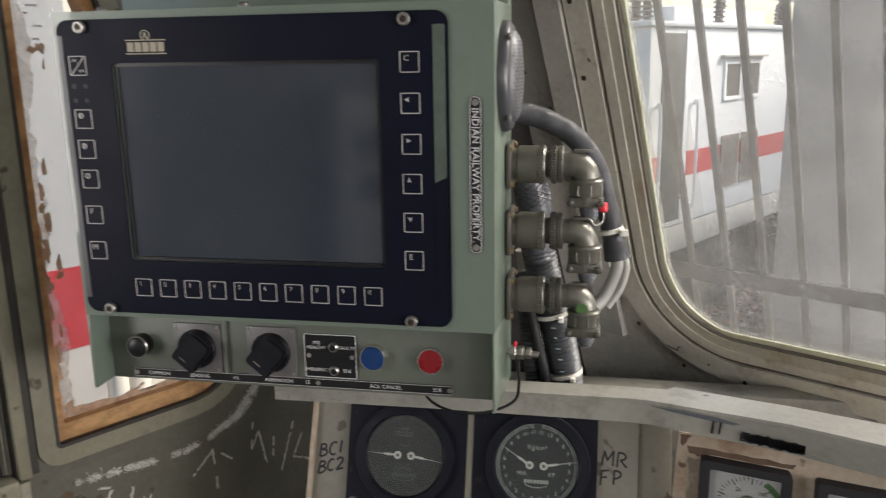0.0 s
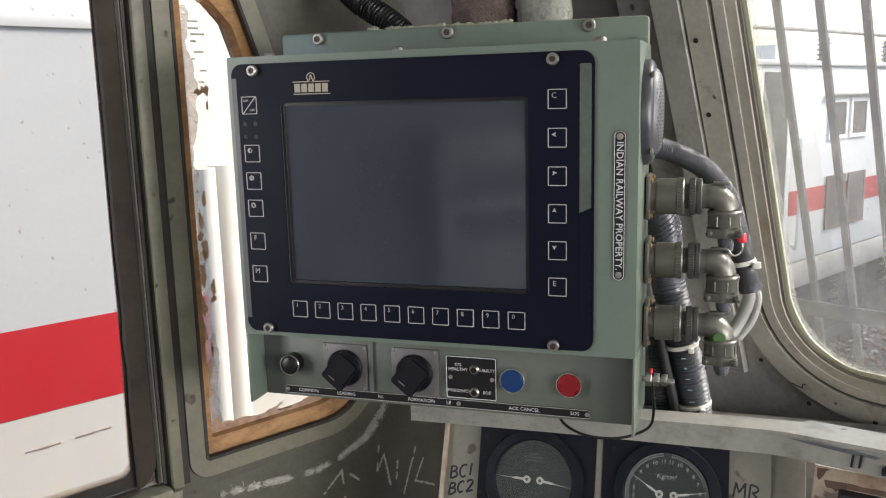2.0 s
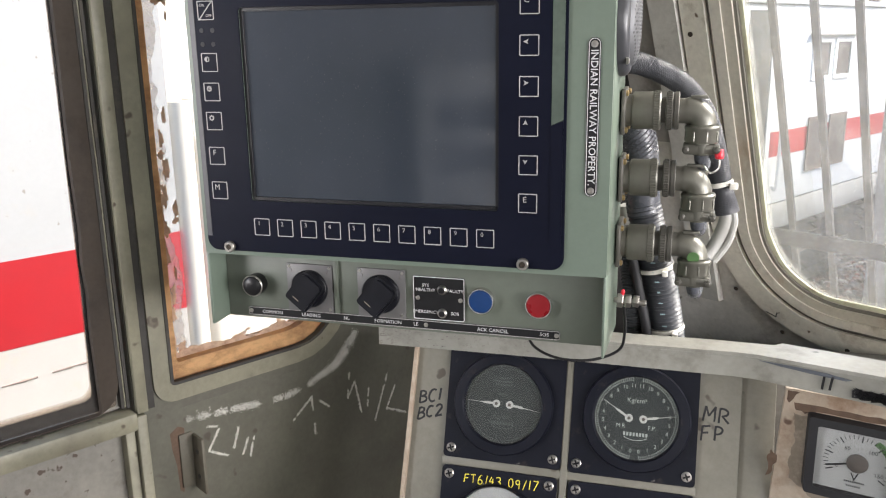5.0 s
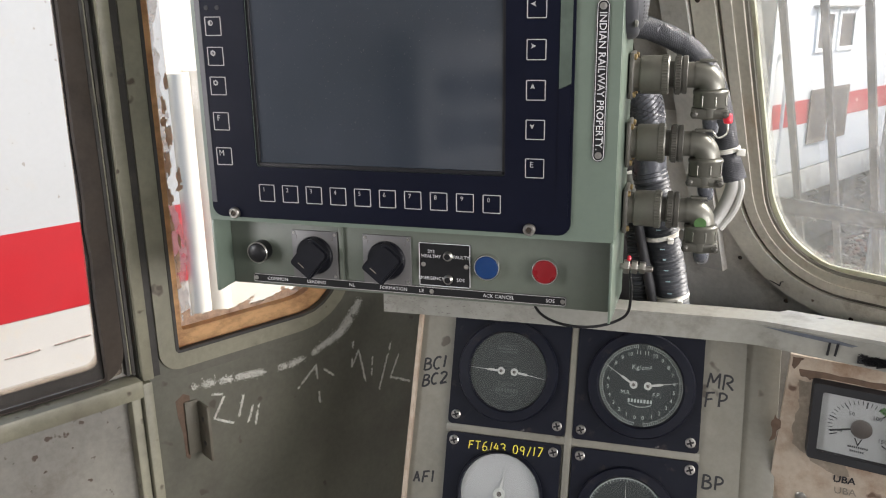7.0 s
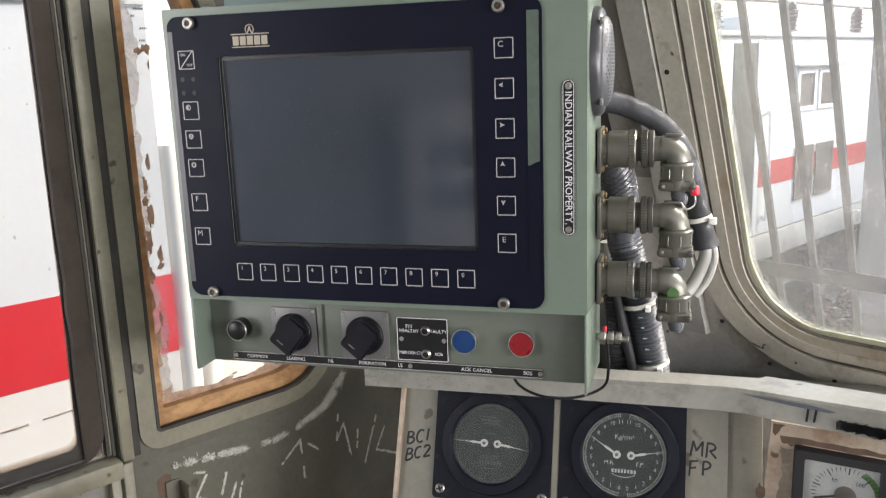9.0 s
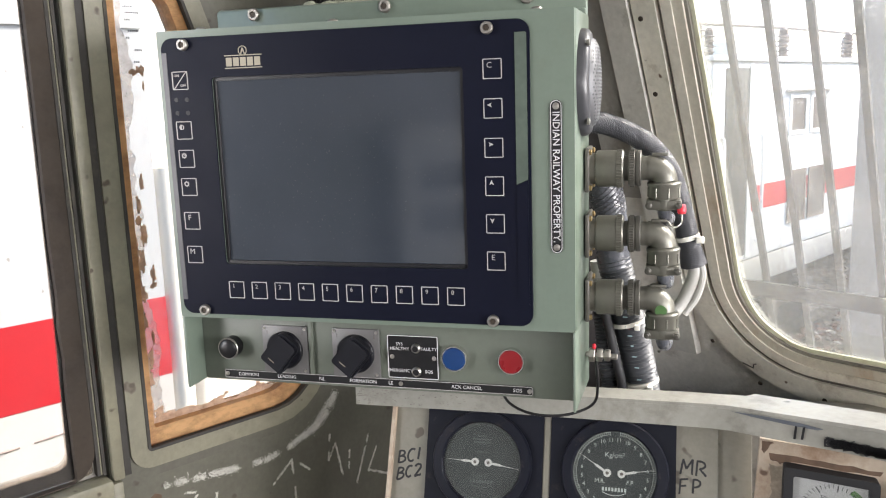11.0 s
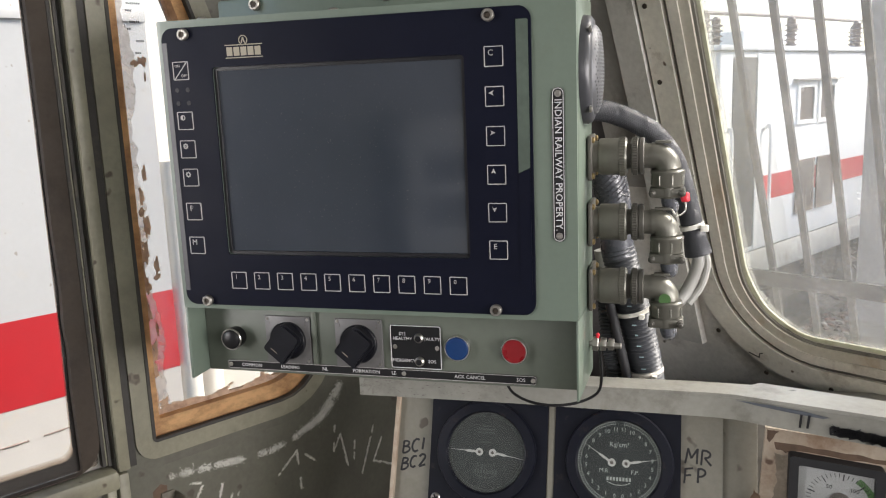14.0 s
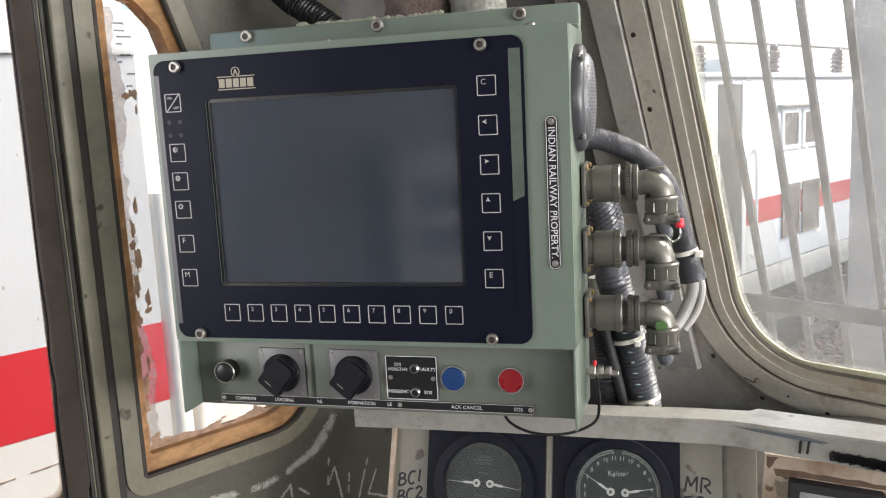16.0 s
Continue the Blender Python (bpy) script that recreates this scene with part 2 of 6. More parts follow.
STAIN = paint("grey_brown_glue_stain", (0.20, 0.165, 0.125), 0.6, var=0.3, scale=30, dirt=(0.30, 0.25, 0.19), amount=0.3, dscale=40)
RUST = paint("rusty_board_edge", (0.10, 0.062, 0.04), 0.75, var=0.4, scale=60, bump=0.4)
FADED_INK = paint("faded_marker", (0.20, 0.175, 0.14), 0.7, var=0.3, bump=0)
SHELF = paint("worn_white_shelf", (0.26, 0.255, 0.228), 0.36, dirt=(0.14, 0.13, 0.112), amount=0.3, dscale=22, spots=(0.07, 0.07, 0.06), spot_scale=50, spot_lo=0.72)
RUSTSEAL = paint("rusty_sealant_streaks", (0.56, 0.535, 0.455), 0.6, dirt=(0.36, 0.25, 0.155), amount=0.5, dscale=16, stretch=(1, 1, 0.2))
BRACKET = paint("dark_rusty_paint", (0.10, 0.09, 0.068), 0.6, dirt=(0.07, 0.04, 0.025), amount=0.5)
FILLER = paint("crumbling_filler", (0.27, 0.285, 0.215), 0.85, dirt=(0.16, 0.16, 0.12), amount=0.5, dscale=60, bump=0.9, dist=0.003)
BARS = paint("weathered_steel_bars", (0.055, 0.053, 0.052), 0.6, 0.0, spec=0.3, dirt=(0.07, 0.055, 0.04), amount=0.3)
LOCO_WHITE = paint("loco_white", (0.86, 0.86, 0.845), 0.4, var=0.04, scale=2.5, fine=40, dirt=(0.6, 0.56, 0.5), amount=0.15, dscale=6, bump=0.05)
# Dimmed copy of the loco's white; the tone holds down the coach's daylight.
COACH_WHITE = paint("dimmed_coach_white", (0.44, 0.44, 0.435), 0.4, var=0.04, scale=2.5, fine=40, dirt=(0.45, 0.425, 0.385), amount=0.2, dscale=6, spots=(0.30, 0.275, 0.245), spot_scale=24, spot_lo=0.70, bump=0.05)
COACH_RED = paint("coach_red", (0.42, 0.018, 0.024), 0.4, var=0.08, scale=2.5, bump=0.05)
COACH_LOW = paint("dusty_lower_coach_white", (0.49, 0.465, 0.43), 0.5, var=0.06, scale=3, dirt=(0.52, 0.45, 0.36), amount=0.35, dscale=5, spots=(0.35, 0.30, 0.24), spot_scale=16, spot_lo=0.72)
CREASE = paint("rusty_crease", (0.26, 0.20, 0.165), 0.7)
PIPE = paint("cream_pipe_paint", (0.78, 0.74, 0.65), 0.35, var=0.08, dirt=(0.6, 0.52, 0.42), amount=0.2, dscale=6)
LOCO_GREY = paint("loco_skirt_grey", (0.42, 0.41, 0.38), 0.55, dirt=(0.25, 0.22, 0.18), amount=0.3)
LOCO_DARK = paint("loco_dark_opening", (0.045, 0.047, 0.045), 0.5)
LOUVRE = paint("loco_louvre_grey", (0.085, 0.072, 0.064), 0.5)
LOUVRE_FRAME = paint("loco_louvre_frame", (0.15, 0.12, 0.10), 0.55, dirt=(0.16, 0.13, 0.11), amount=0.4)
BOGIE = paint("dirty_bogie", (0.05, 0.042, 0.036), 0.7, dirt=(0.12, 0.09, 0.07), amount=0.5, dscale=5)
BALLAST = paint("ballast", (0.055, 0.045, 0.041), 0.85, var=0.6, scale=9, fine=30, bump=1.0, dirt=(0.085, 0.036, 0.028), amount=0.45, dscale=3, dist=0.03)
STONES, st_nt, st_bs = shader("mixed_track_stone")
st_geo = st_nt.nodes.new("ShaderNodeNewGeometry")
st_ramp = st_nt.nodes.new("ShaderNodeValToRGB")
for st_at, st_col in ((0.0, (0.020, 0.018, 0.017)), (0.30, (0.060, 0.048, 0.042)), (0.52, (0.15, 0.055, 0.036)), (0.72, (0.11, 0.075, 0.058)), (0.90, (0.23, 0.19, 0.165)), (1.0, (0.48, 0.46, 0.43))):
    st_el = st_ramp.color_ramp.elements[0] if st_at == 0.0 else st_ramp.color_ramp.elements[-1] if st_at == 1.0 else st_ramp.color_ramp.elements.new(st_at)
    st_el.color = (*st_col, 1)
st_nt.links.new(st_geo.outputs["Random Per Island"], st_ramp.inputs[0])
st_nt.links.new(mix(st_nt, ramp(st_nt, noise_tex(st_nt, 30, 4), 0.45, 0.75), st_ramp.outputs[0], (0.09, 0.045, 0.032)), st_bs.inputs["Base Color"])
st_bs.inputs["Roughness"].default_value = 0.8
CONCRETE = paint("weathered_concrete", (0.22, 0.22, 0.215), 0.8, dirt=(0.16, 0.15, 0.14), amount=0.4, dscale=3, scale=3)
SLATE = paint("dark_slate_wall", (0.10, 0.11, 0.13), 0.6, var=0.3, scale=6, dirt=(0.2, 0.2, 0.2), amount=0.2)
INSUL = paint("brown_glazed_insulator", (0.16, 0.13, 0.12), 0.25)
FLOORMAT = paint("cab_floor", (0.08, 0.075, 0.07), 0.7, dirt=(0.16, 0.14, 0.11), amount=0.4)
CEIL = paint("cab_ceiling", (0.36, 0.36, 0.33), 0.6)
REAR_PALE = paint("pale_rear_door_paint", (0.58, 0.59, 0.60), 0.5, var=0.1)
SCREWHEAD = paint("dull_screw_steel", (0.30, 0.285, 0.26), 0.42, 0.85, var=0.3)
BACKWALL = paint("cab_rear_bulkhead_paint", (0.26, 0.265, 0.27), 0.55)
GLASS_DIAL = pane("dial_glass", (0.96, 0.97, 0.97), 0.03, 30, 0.4, 0.8, 0.02)
# Windscreen haze and margin dust also stand in for veiling glare.
WINDSCREEN = pane("dusty_windscreen_glass", (1.0, 1.0, 1.0), 0.075, 22, 0.25, 0.80, 0.03, specks=0.5)
EDGE_GLARE_DUST = pane("glare_and_dust_glass_edge", (0.9, 0.9, 0.88), 0.10, 60, 0.30, 0.62, 0.4)
MID_GLARE_DUST = pane("glare_and_dust_margin", (0.98, 0.98, 0.97), 0.008, 40, 0.30, 0.70, 0.2)
EDGE_TINT = pane("brown_edge_tint", (0.915, 0.89, 0.865), 0.0, 40, 0.30, 0.70, 0.3)
SIDEGLASS = pane("streaked_side_glass", (0.97, 0.97, 0.97), 0.10, 12, 0.4, 0.75, 0.03)


def sealant(name, col, dirt, scale=22, lo=0.5, hi=0.72, through_=0.5, stretch=None, bump=0.0):
    """Old translucent sealant: light from outside glows through it a little."""
    m, nt, bs = shader(name)
    c = mix(nt, ramp(nt, noise_tex(nt, scale, 7, 0.7, stretch=stretch), lo, hi), col, dirt)
    nt.links.new(c, bs.inputs["Base Color"])
    bs.inputs["Roughness"].default_value = 0.6
    if bump:
        b = nt.nodes.new("ShaderNodeBump")
        b.inputs["Strength"].default_value, b.inputs["Distance"].default_value = bump, 0.003
        nt.links.new(noise_tex(nt, scale * 3, 6, 0.7, stretch=stretch), b.inputs["Height"])
        nt.links.new(b.outputs[0], bs.inputs["Normal"])
    tl = nt.nodes.new("ShaderNodeBsdfTranslucent")
    nt.links.new(c, tl.inputs[0])
    ms = nt.nodes.new("ShaderNodeMixShader")
    ms.inputs[0].default_value = through_
    nt.links.new(bs.outputs[0], ms.inputs[1])
    nt.links.new(tl.outputs[0], ms.inputs[2])
    nt.links.new(ms.outputs[0], nt.nodes["Material Output"].inputs[0])
    return m


GLOWSEAL = sealant("translucent_yellowed_sealant", (0.56, 0.57, 0.47), (0.34, 0.31, 0.22), through_=0.35)
# Wood strip is made translucent so that it looks lit from outside.
WOODSTRIP = sealant("weathered_orange_wood", (0.80, 0.50, 0.24), (0.42, 0.22, 0.10), 62, 0.42, 0.68, 0.45, (0.5, 0.3, 0.7), 0.7)
FILM = pane("peeling_pinkish_film", (0.95, 0.90, 0.85), 0.42, 45, 0.40, 0.70, 0.3)
FLAKE = sealant("brown_crusted_residue", (0.88, 0.70, 0.54), (0.58, 0.40, 0.27), 110, 0.42, 0.70, 0.6, None, 0.9)


def screen_glass():
    """The switched-off display: dark grey, half-gloss."""
    m, nt, bs = shader("display_glass")
    c = mix(nt, ramp(nt, noise_tex(nt, 6, 4), 0.3, 0.7), (0.027, 0.033, 0.042), (0.036, 0.043, 0.056))
    c = mix(nt, ramp(nt, noise_tex(nt, 520, 2), 0.66, 0.76, (0, 0, 0, 1), (0.35, 0.35, 0.35, 1)), c, (0.11, 0.11, 0.11))
    nt.links.new(c, bs.inputs["Base Color"])
    nt.links.new(ramp(nt, noise_tex(nt, 14, 5), 0.3, 0.7, (0.045, 0.045, 0.045, 1), (0.12, 0.12, 0.12, 1)), bs.inputs["Roughness"])
    bs.inputs["Specular IOR Level"].default_value = 1.0
    return m


LCD = screen_glass()


# ---- building helpers ----
PLACED = {}


def finish(name, bm, material, m=None, sharp=0.6):
    bmesh.ops.recalc_face_normals(bm, faces=bm.faces)
    for f in bm.faces:
        f.smooth = True
    for e in bm.edges:
        if len(e.link_faces) != 2 or e.calc_face_angle(9) > sharp:
            e.smooth = False
    if m is not None:
        bm.transform(m)
    me = bpy.data.meshes.new(name)
    bm.to_mesh(me)
    bm.free()
    me.materials.append(material)
    ob = new(name, me)
    return ob


def thing(name, base, label, category, group="", turn=0.0, kind=""):
    """An Empty at the base of a thing; its parts hang under it."""
    ob = new(name)
    ob.empty_display_size = 0.02
    ob.matrix_basis = pose(*base, 0, 0, turn)
    PLACED[ob] = ob.matrix_basis.copy()
    return tagged(ob, label, category, group, kind)


def part(name, bm, material, parent, label="", axes=None):
    """A bmesh, in world places (or on the axes given), as one mesh under a thing or a part."""
    m = PLACED[parent].inverted() @ (axes if axes is not None else Matrix())
    ob = finish(name, bm, material, m)
    ob.parent = parent
    PLACED[ob] = PLACED[parent]
    return tagged(ob, label)


def solo(name, bm, material, label="", category="", group="", kind="", axes=None):
    """A thing, or a piece of the setting, that is one mesh."""
    ob = finish(name, bm, material, axes)
    PLACED[ob] = Matrix()
    return tagged(ob, label, category, group, kind)


def box(bm, x0, x1, y0, y1, z0, z1, bev=0.0, seg=2):
    vs = [bm.verts.new((x, y, z)) for x in (x0, x1) for y in (y0, y1) for z in (z0, z1)]
    fs = [bm.faces.new([vs[i] for i in q]) for q in ((0, 1, 3, 2), (4, 6, 7, 5), (0, 4, 5, 1), (2, 3, 7, 6), (0, 2, 6, 4), (1, 5, 7, 3))]
    if bev:
        es = list({e for f in fs for e in f.edges})
        bmesh.ops.bevel(bm, geom=es, offset=bev, segments=seg, profile=0.5, affect="EDGES")
    return bm


def B(*a, **k):
    return box(bmesh.new(), *a, **k)


def frame_of(axis):
    a = Vector(axis).normalized()
    s = Vector((0, 0, 1)) if abs(a.z) < 0.9 else Vector((1, 0, 0))
    e1 = a.cross(s).normalized()
    return a, e1, a.cross(e1)


def lathe(bm, profile, origin, axis, seg=28, ends=True):
    """Turned body: profile of (radius, height along the axis)."""
    a, e1, e2 = frame_of(axis)
    o = Vector(origin)
    rings = []
    for r, h in profile:
        rings.append([bm.verts.new(o + a * h + (e1 * math.cos(2 * math.pi * i / seg) + e2 * math.sin(2 * math.pi * i / seg)) * max(r, 1e-5)) for i in range(seg)])
    for p, q in zip(rings, rings[1:]):
        for i in range(seg):
            bm.faces.new((p[i], p[(i + 1) % seg], q[(i + 1) % seg], q[i]))
    if ends:
        bm.faces.new(rings[0][::-1])
        bm.faces.new(rings[-1])
    return bm


def rod(bm, p, q, r, seg=14, bev=0.0):
    d = Vector(q) - Vector(p)
    L = d.length
    prof = [(r - bev, 0), (r, bev), (r, L - bev), (r - bev, L)] if bev else [(r, 0), (r, L)]
    return lathe(bm, prof, p, d, seg)


def smooth_path(pts, n=10):
    P = [Vector(p) for p in pts]
    P = [P[0] * 2 - P[1]] + P + [P[-1] * 2 - P[-2]]
    out = []
    for i in range(1, len(P) - 2):
        for k in range(n):
            t = k / n
            a, b, c, d = P[i - 1], P[i], P[i + 1], P[i + 2]
            out.append(0.5 * (2 * b + (c - a) * t + (2 * a - 5 * b + 4 * c - d) * t * t + (3 * b - a - 3 * c + d) * t ** 3))
    out.append(P[-2])
    return out


def tube(bm, pts, radius, seg=14, n=10, step=None, caps=True):
    """A round body along a smooth line; radius may be a function of the way along it."""
    path = smooth_path(pts, n) if n else [Vector(p) for p in pts]
    if step:
        fine, out = 0.0, [path[0]]
        for a, b in zip(path, path[1:]):
            k = max(1, round((b - a).length / step))
            out += [a.lerp(b, (j + 1) / k) for j in range(k)]
        path = out
    rings, way = [], 0.0
    t0 = (path[1] - path[0]).normalized()
    e1 = frame_of(t0)[1]
    for i, p in enumerate(path):
        t = (path[min(i + 1, len(path) - 1)] - path[max(i - 1, 0)]).normalized()
        e1 = (e1 - t * e1.dot(t)).normalized()
        e2 = t.cross(e1)
        if i:
            way += (p - path[i - 1]).length
        r = radius(way) if callable(radius) else radius
        rings.append([bm.verts.new(p + (e1 * math.cos(2 * math.pi * k / seg) + e2 * math.sin(2 * math.pi * k / seg)) * r) for k in range(seg)])
    for p, q in zip(rings, rings[1:]):
        for i in range(seg):
            bm.faces.new((p[i], p[(i + 1) % seg], q[(i + 1) % seg], q[i]))
    if caps:
        bm.faces.new(rings[0][::-1])
        bm.faces.new(rings[-1])
    return bm


def plate(bm, outer, holes, h0, h1, to):
    """A flat plate with openings that go through it; to(a, b, h) places a point of its plan."""
    loops = [outer, *holes]
    levels = []
    for h in (h0, h1):
        rings, edges = [], []
        for loop in loops:
            vs = [bm.verts.new(to(a, b, h)) for a, b in loop]
            rings.append(vs)
            edges += [bm.edges.new((vs[i], vs[(i + 1) % len(vs)])) for i in range(len(vs))]
        if holes:
            bmesh.ops.triangle_fill(bm, use_beauty=True, edges=edges)
        else:
            bm.faces.new(rings[0])
        levels.append(rings)
    for a, b in zip(*levels):
        for i in range(len(a)):
            j = (i + 1) % len(a)
            bm.faces.new((a[i], a[j], b[j], b[i]))
    return bm


def corners(points, radii, seg=7):
    """A polygon's outline with its corners rounded, each by its own radius."""
    out = []
    n = len(points)
    for i, (p, r) in enumerate(zip(points, radii)):
        p, a, b = Vector(p), Vector(points[i - 1]), Vector(points[(i + 1) % n])
        if r <= 0:
            out.append(tuple(p))
            continue
        da, db = (a - p).normalized(), (b - p).normalized()
        half = math.acos(max(-1, min(1, da.dot(db)))) / 2
        cut = r / math.tan(half)
        c = p + (da + db).normalized() * (r / math.sin(half))
        s, e = p + da * cut - c, p + db * cut - c
        ang = math.atan2(s.x * e.y - s.y * e.x, s.dot(e))
        for k in range(seg + 1):
            w = ang * k / seg
            out.append((c.x + s.x * math.cos(w) - s.y * math.sin(w), c.y + s.x * math.sin(w) + s.y * math.cos(w)))
    return out


def inset(points, radii, d):
    """A rounded polygon whose straight sides lie d inside those of the given one."""
    n = len(points)
    P = [Vector(p) for p in points]
    lines = []
    for i in range(n):
        t = (P[(i + 1) % n] - P[i]).normalized()
        lines.append((P[i] + Vector((-t.y, t.x)) * d, t))
    out = []
    for i in range(n):
        (p, a), (q, b) = lines[i - 1], lines[i]
        k = (q - p).cross(b) / a.cross(b)
        out.append(tuple(p + a * k))
    return corners(out, [max(r - d, 0.0015) for r in radii])


def rrect(a0, a1, b0, b1, r, seg=5):
    return corners([(a0, b0), (a1, b0), (a1, b1), (a0, b1)], [r] * 4, seg)


def grow(loop, d):
    """The outline moved outwards by d."""
    n = len(loop)
    area = sum(loop[i][0] * loop[(i + 1) % n][1] - loop[(i + 1) % n][0] * loop[i][1] for i in range(n))
    s = 1 if area > 0 else -1
    out = []
    for i in range(n):
        a, b, c = Vector(loop[i - 1]), Vector(loop[i]), Vector(loop[(i + 1) % n])
        t = (c - a).normalized()
        out.append((b.x + t.y * d * s, b.y - t.x * d * s))
    return out


def letters(text, size, material, parent, at, face, up, name="lettering", thick=0.0003, bold=0.0, spacing=1.0, align="CENTER", shear=0.0):
    """Words in Blender's own font as a thin mesh: face is the way they look, up the way their tops point."""
    cu = bpy.data.curves.new(name, "FONT")
    cu.body, cu.size, cu.extrude, cu.offset, cu.space_character = text, size, thick, bold, spacing
    cu.align_x, cu.align_y, cu.resolution_u, cu.shear = align, "CENTER", 2, shear
    tmp = bpy.data.objects.new(name, cu)
    me = bpy.data.meshes.new_from_object(tmp)
    bpy.data.objects.remove(tmp)
    z, y = Vector(face).normalized(), Vector(up).normalized()
    x = y.cross(z)
    m = Matrix((x, y, z)).transposed().to_4x4()
    m.translation = Vector(at)
    me.transform(PLACED[parent].inverted() @ m)
    me.materials.clear()
    me.materials.append(material)
    ob = new(name, me)
    ob.parent = parent
    PLACED[ob] = PLACED[parent]
    return ob


def stroke(bm, pts, width, to, h=0.0004, jitter=0.0):
    """A drawn line as a thin raised ribbon on a surface."""
    P = [Vector(p) for p in pts]
    L, R = [], []
    for i, p in enumerate(P):
        t = (P[min(i + 1, len(P) - 1)] - P[max(i - 1, 0)]).normalized()
        w = width * 0.5 * (1 + random.uniform(-jitter, jitter))
        L.append(p + Vector((-t.y, t.x)) * w)
        R.append(p - Vector((-t.y, t.x)) * w)
    loop = [tuple(v) for v in L] + [tuple(v) for v in reversed(R)]
    return plate(bm, loop, [], 0.0, h, to)


FACE, UPZ = (0, -1, 0), (0, 0, 1)


def flat_y(y):
    """Places plan points (x, z) on a plane that faces the driver; h stands out towards the driver."""
    return lambda a, b, h: (a, y - h, b)


def socket_bolt(bm_ring, at, r=0.0052, axis=(0, -1, 0)):
    lathe(bm_ring, [(r * 0.9, 0), (r, 0.0006), (r, 0.0035), (r * 0.85, 0.0045), (r * 0.55, 0.0045), (r * 0.5, 0.002), (0.0001, 0.002)], at, axis, 18)
    return bm_ring

# ---- the cab: walls, windows, floor, ceiling ----
SIDE_U = -0.585


def on_side(a, b, h):
    """Side wall plan (v, z); h stands out into the cab."""
    return (SIDE_U + h, a, b)


def on_front(a, b, h):
    """Front wall plan (u, z); h stands out into the cab."""
    return (a, front_v(b) - h, b)


def bend_v(z):
    return front_v(z) - 0.18


CEIL_Z = 2.2
Q_PTS, Q_RAD = [(0.449, 1.118), (0.692, 1.118), (0.5215, 1.608), (0.494, 1.646), (0.449, 1.652)], [0.004, 0.06, 0.03, 0.03, 0.006]
QUARTER = corners(Q_PTS, Q_RAD)
bm = bmesh.new()
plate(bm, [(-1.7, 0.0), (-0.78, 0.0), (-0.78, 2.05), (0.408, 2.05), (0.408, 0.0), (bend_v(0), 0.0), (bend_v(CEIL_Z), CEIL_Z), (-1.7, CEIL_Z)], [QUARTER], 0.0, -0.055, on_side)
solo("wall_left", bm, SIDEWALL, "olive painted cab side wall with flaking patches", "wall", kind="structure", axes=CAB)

WIND = rrect(-0.241, 0.66, 1.152, 1.80, 0.092, 12)
WIND_R = rrect(0.86, 1.80, 1.153, 1.80, 0.105, 12)
bm = bmesh.new()
plate(bm, [(-0.40, 0.0), (2.2, 0.0), (2.2, CEIL_Z), (-0.40, CEIL_Z)], [WIND, WIND_R], 0.0, -0.0105, on_front)
plate(bm, [(-0.40, 0.0), (2.2, 0.0), (2.2, CEIL_Z), (-0.40, CEIL_Z)], [grow(WIND, 0.06), grow(WIND_R, 0.06)], -0.0105, -0.05, on_front)
solo("wall_front", bm, GREYWALL, "grey-green raked front wall of the cab", "wall", kind="structure", axes=CAB)

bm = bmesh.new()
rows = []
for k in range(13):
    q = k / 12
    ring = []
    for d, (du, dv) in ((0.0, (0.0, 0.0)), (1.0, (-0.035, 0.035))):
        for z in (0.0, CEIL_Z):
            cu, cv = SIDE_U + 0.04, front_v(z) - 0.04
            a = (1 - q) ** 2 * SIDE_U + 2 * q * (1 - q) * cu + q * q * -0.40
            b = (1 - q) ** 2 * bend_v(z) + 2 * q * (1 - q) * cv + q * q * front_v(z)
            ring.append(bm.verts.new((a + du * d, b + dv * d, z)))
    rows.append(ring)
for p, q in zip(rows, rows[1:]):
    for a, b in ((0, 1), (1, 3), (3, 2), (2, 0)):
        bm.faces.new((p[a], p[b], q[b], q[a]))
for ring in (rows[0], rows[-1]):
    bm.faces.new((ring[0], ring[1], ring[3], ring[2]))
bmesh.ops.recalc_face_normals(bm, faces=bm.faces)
solo("wall_corner", bm, CORNER, "slanted corner panel with stains, its dark grey holding shade", "wall", kind="structure", axes=CAB)

bm = bmesh.new()
plate(bm, [(-1.7, 0), (1.7, 0), (1.7, CEIL_Z), (-1.7, CEIL_Z)], [rrect(-0.5, 0.4, 1.15, 1.9, 0.05)], 0.0, 0.05, lambda a, b, h: (2.2 + h, a, b))
solo("wall_right", bm, OLIVE, "olive painted cab wall with a window", "wall", kind="structure", axes=CAB)
solo("wall_rear", B(-0.64, 2.25, -1.76, -1.70, 0, CEIL_Z), BACKWALL, "grey rear bulkhead of the cab", "wall", kind="structure", axes=CAB)
solo("ceiling", B(-0.64, 2.25, -1.76, front_v(CEIL_Z) + 0.05, CEIL_Z, CEIL_Z + 0.04), CEIL, "pale painted cab ceiling", "ceiling", kind="structure", axes=CAB)
solo("floor", B(-0.64, 2.25, -1.76, 1.6, -0.05, 0.0), FLOORMAT, "dark worn cab floor", "floor", kind="structure", axes=CAB)

# quarter window: painted rim, wood strip, streaked pane, flaking residue
qw = thing("window_1", tuple(CAB @ Vector((SIDE_U, 0.55, 1.1))), "fixed quarter window with an orange-brown wood strip and flaking residue", "window", kind="structure")
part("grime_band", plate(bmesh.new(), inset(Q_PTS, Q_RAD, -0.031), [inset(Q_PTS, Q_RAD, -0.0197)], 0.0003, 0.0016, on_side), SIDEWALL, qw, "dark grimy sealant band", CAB)
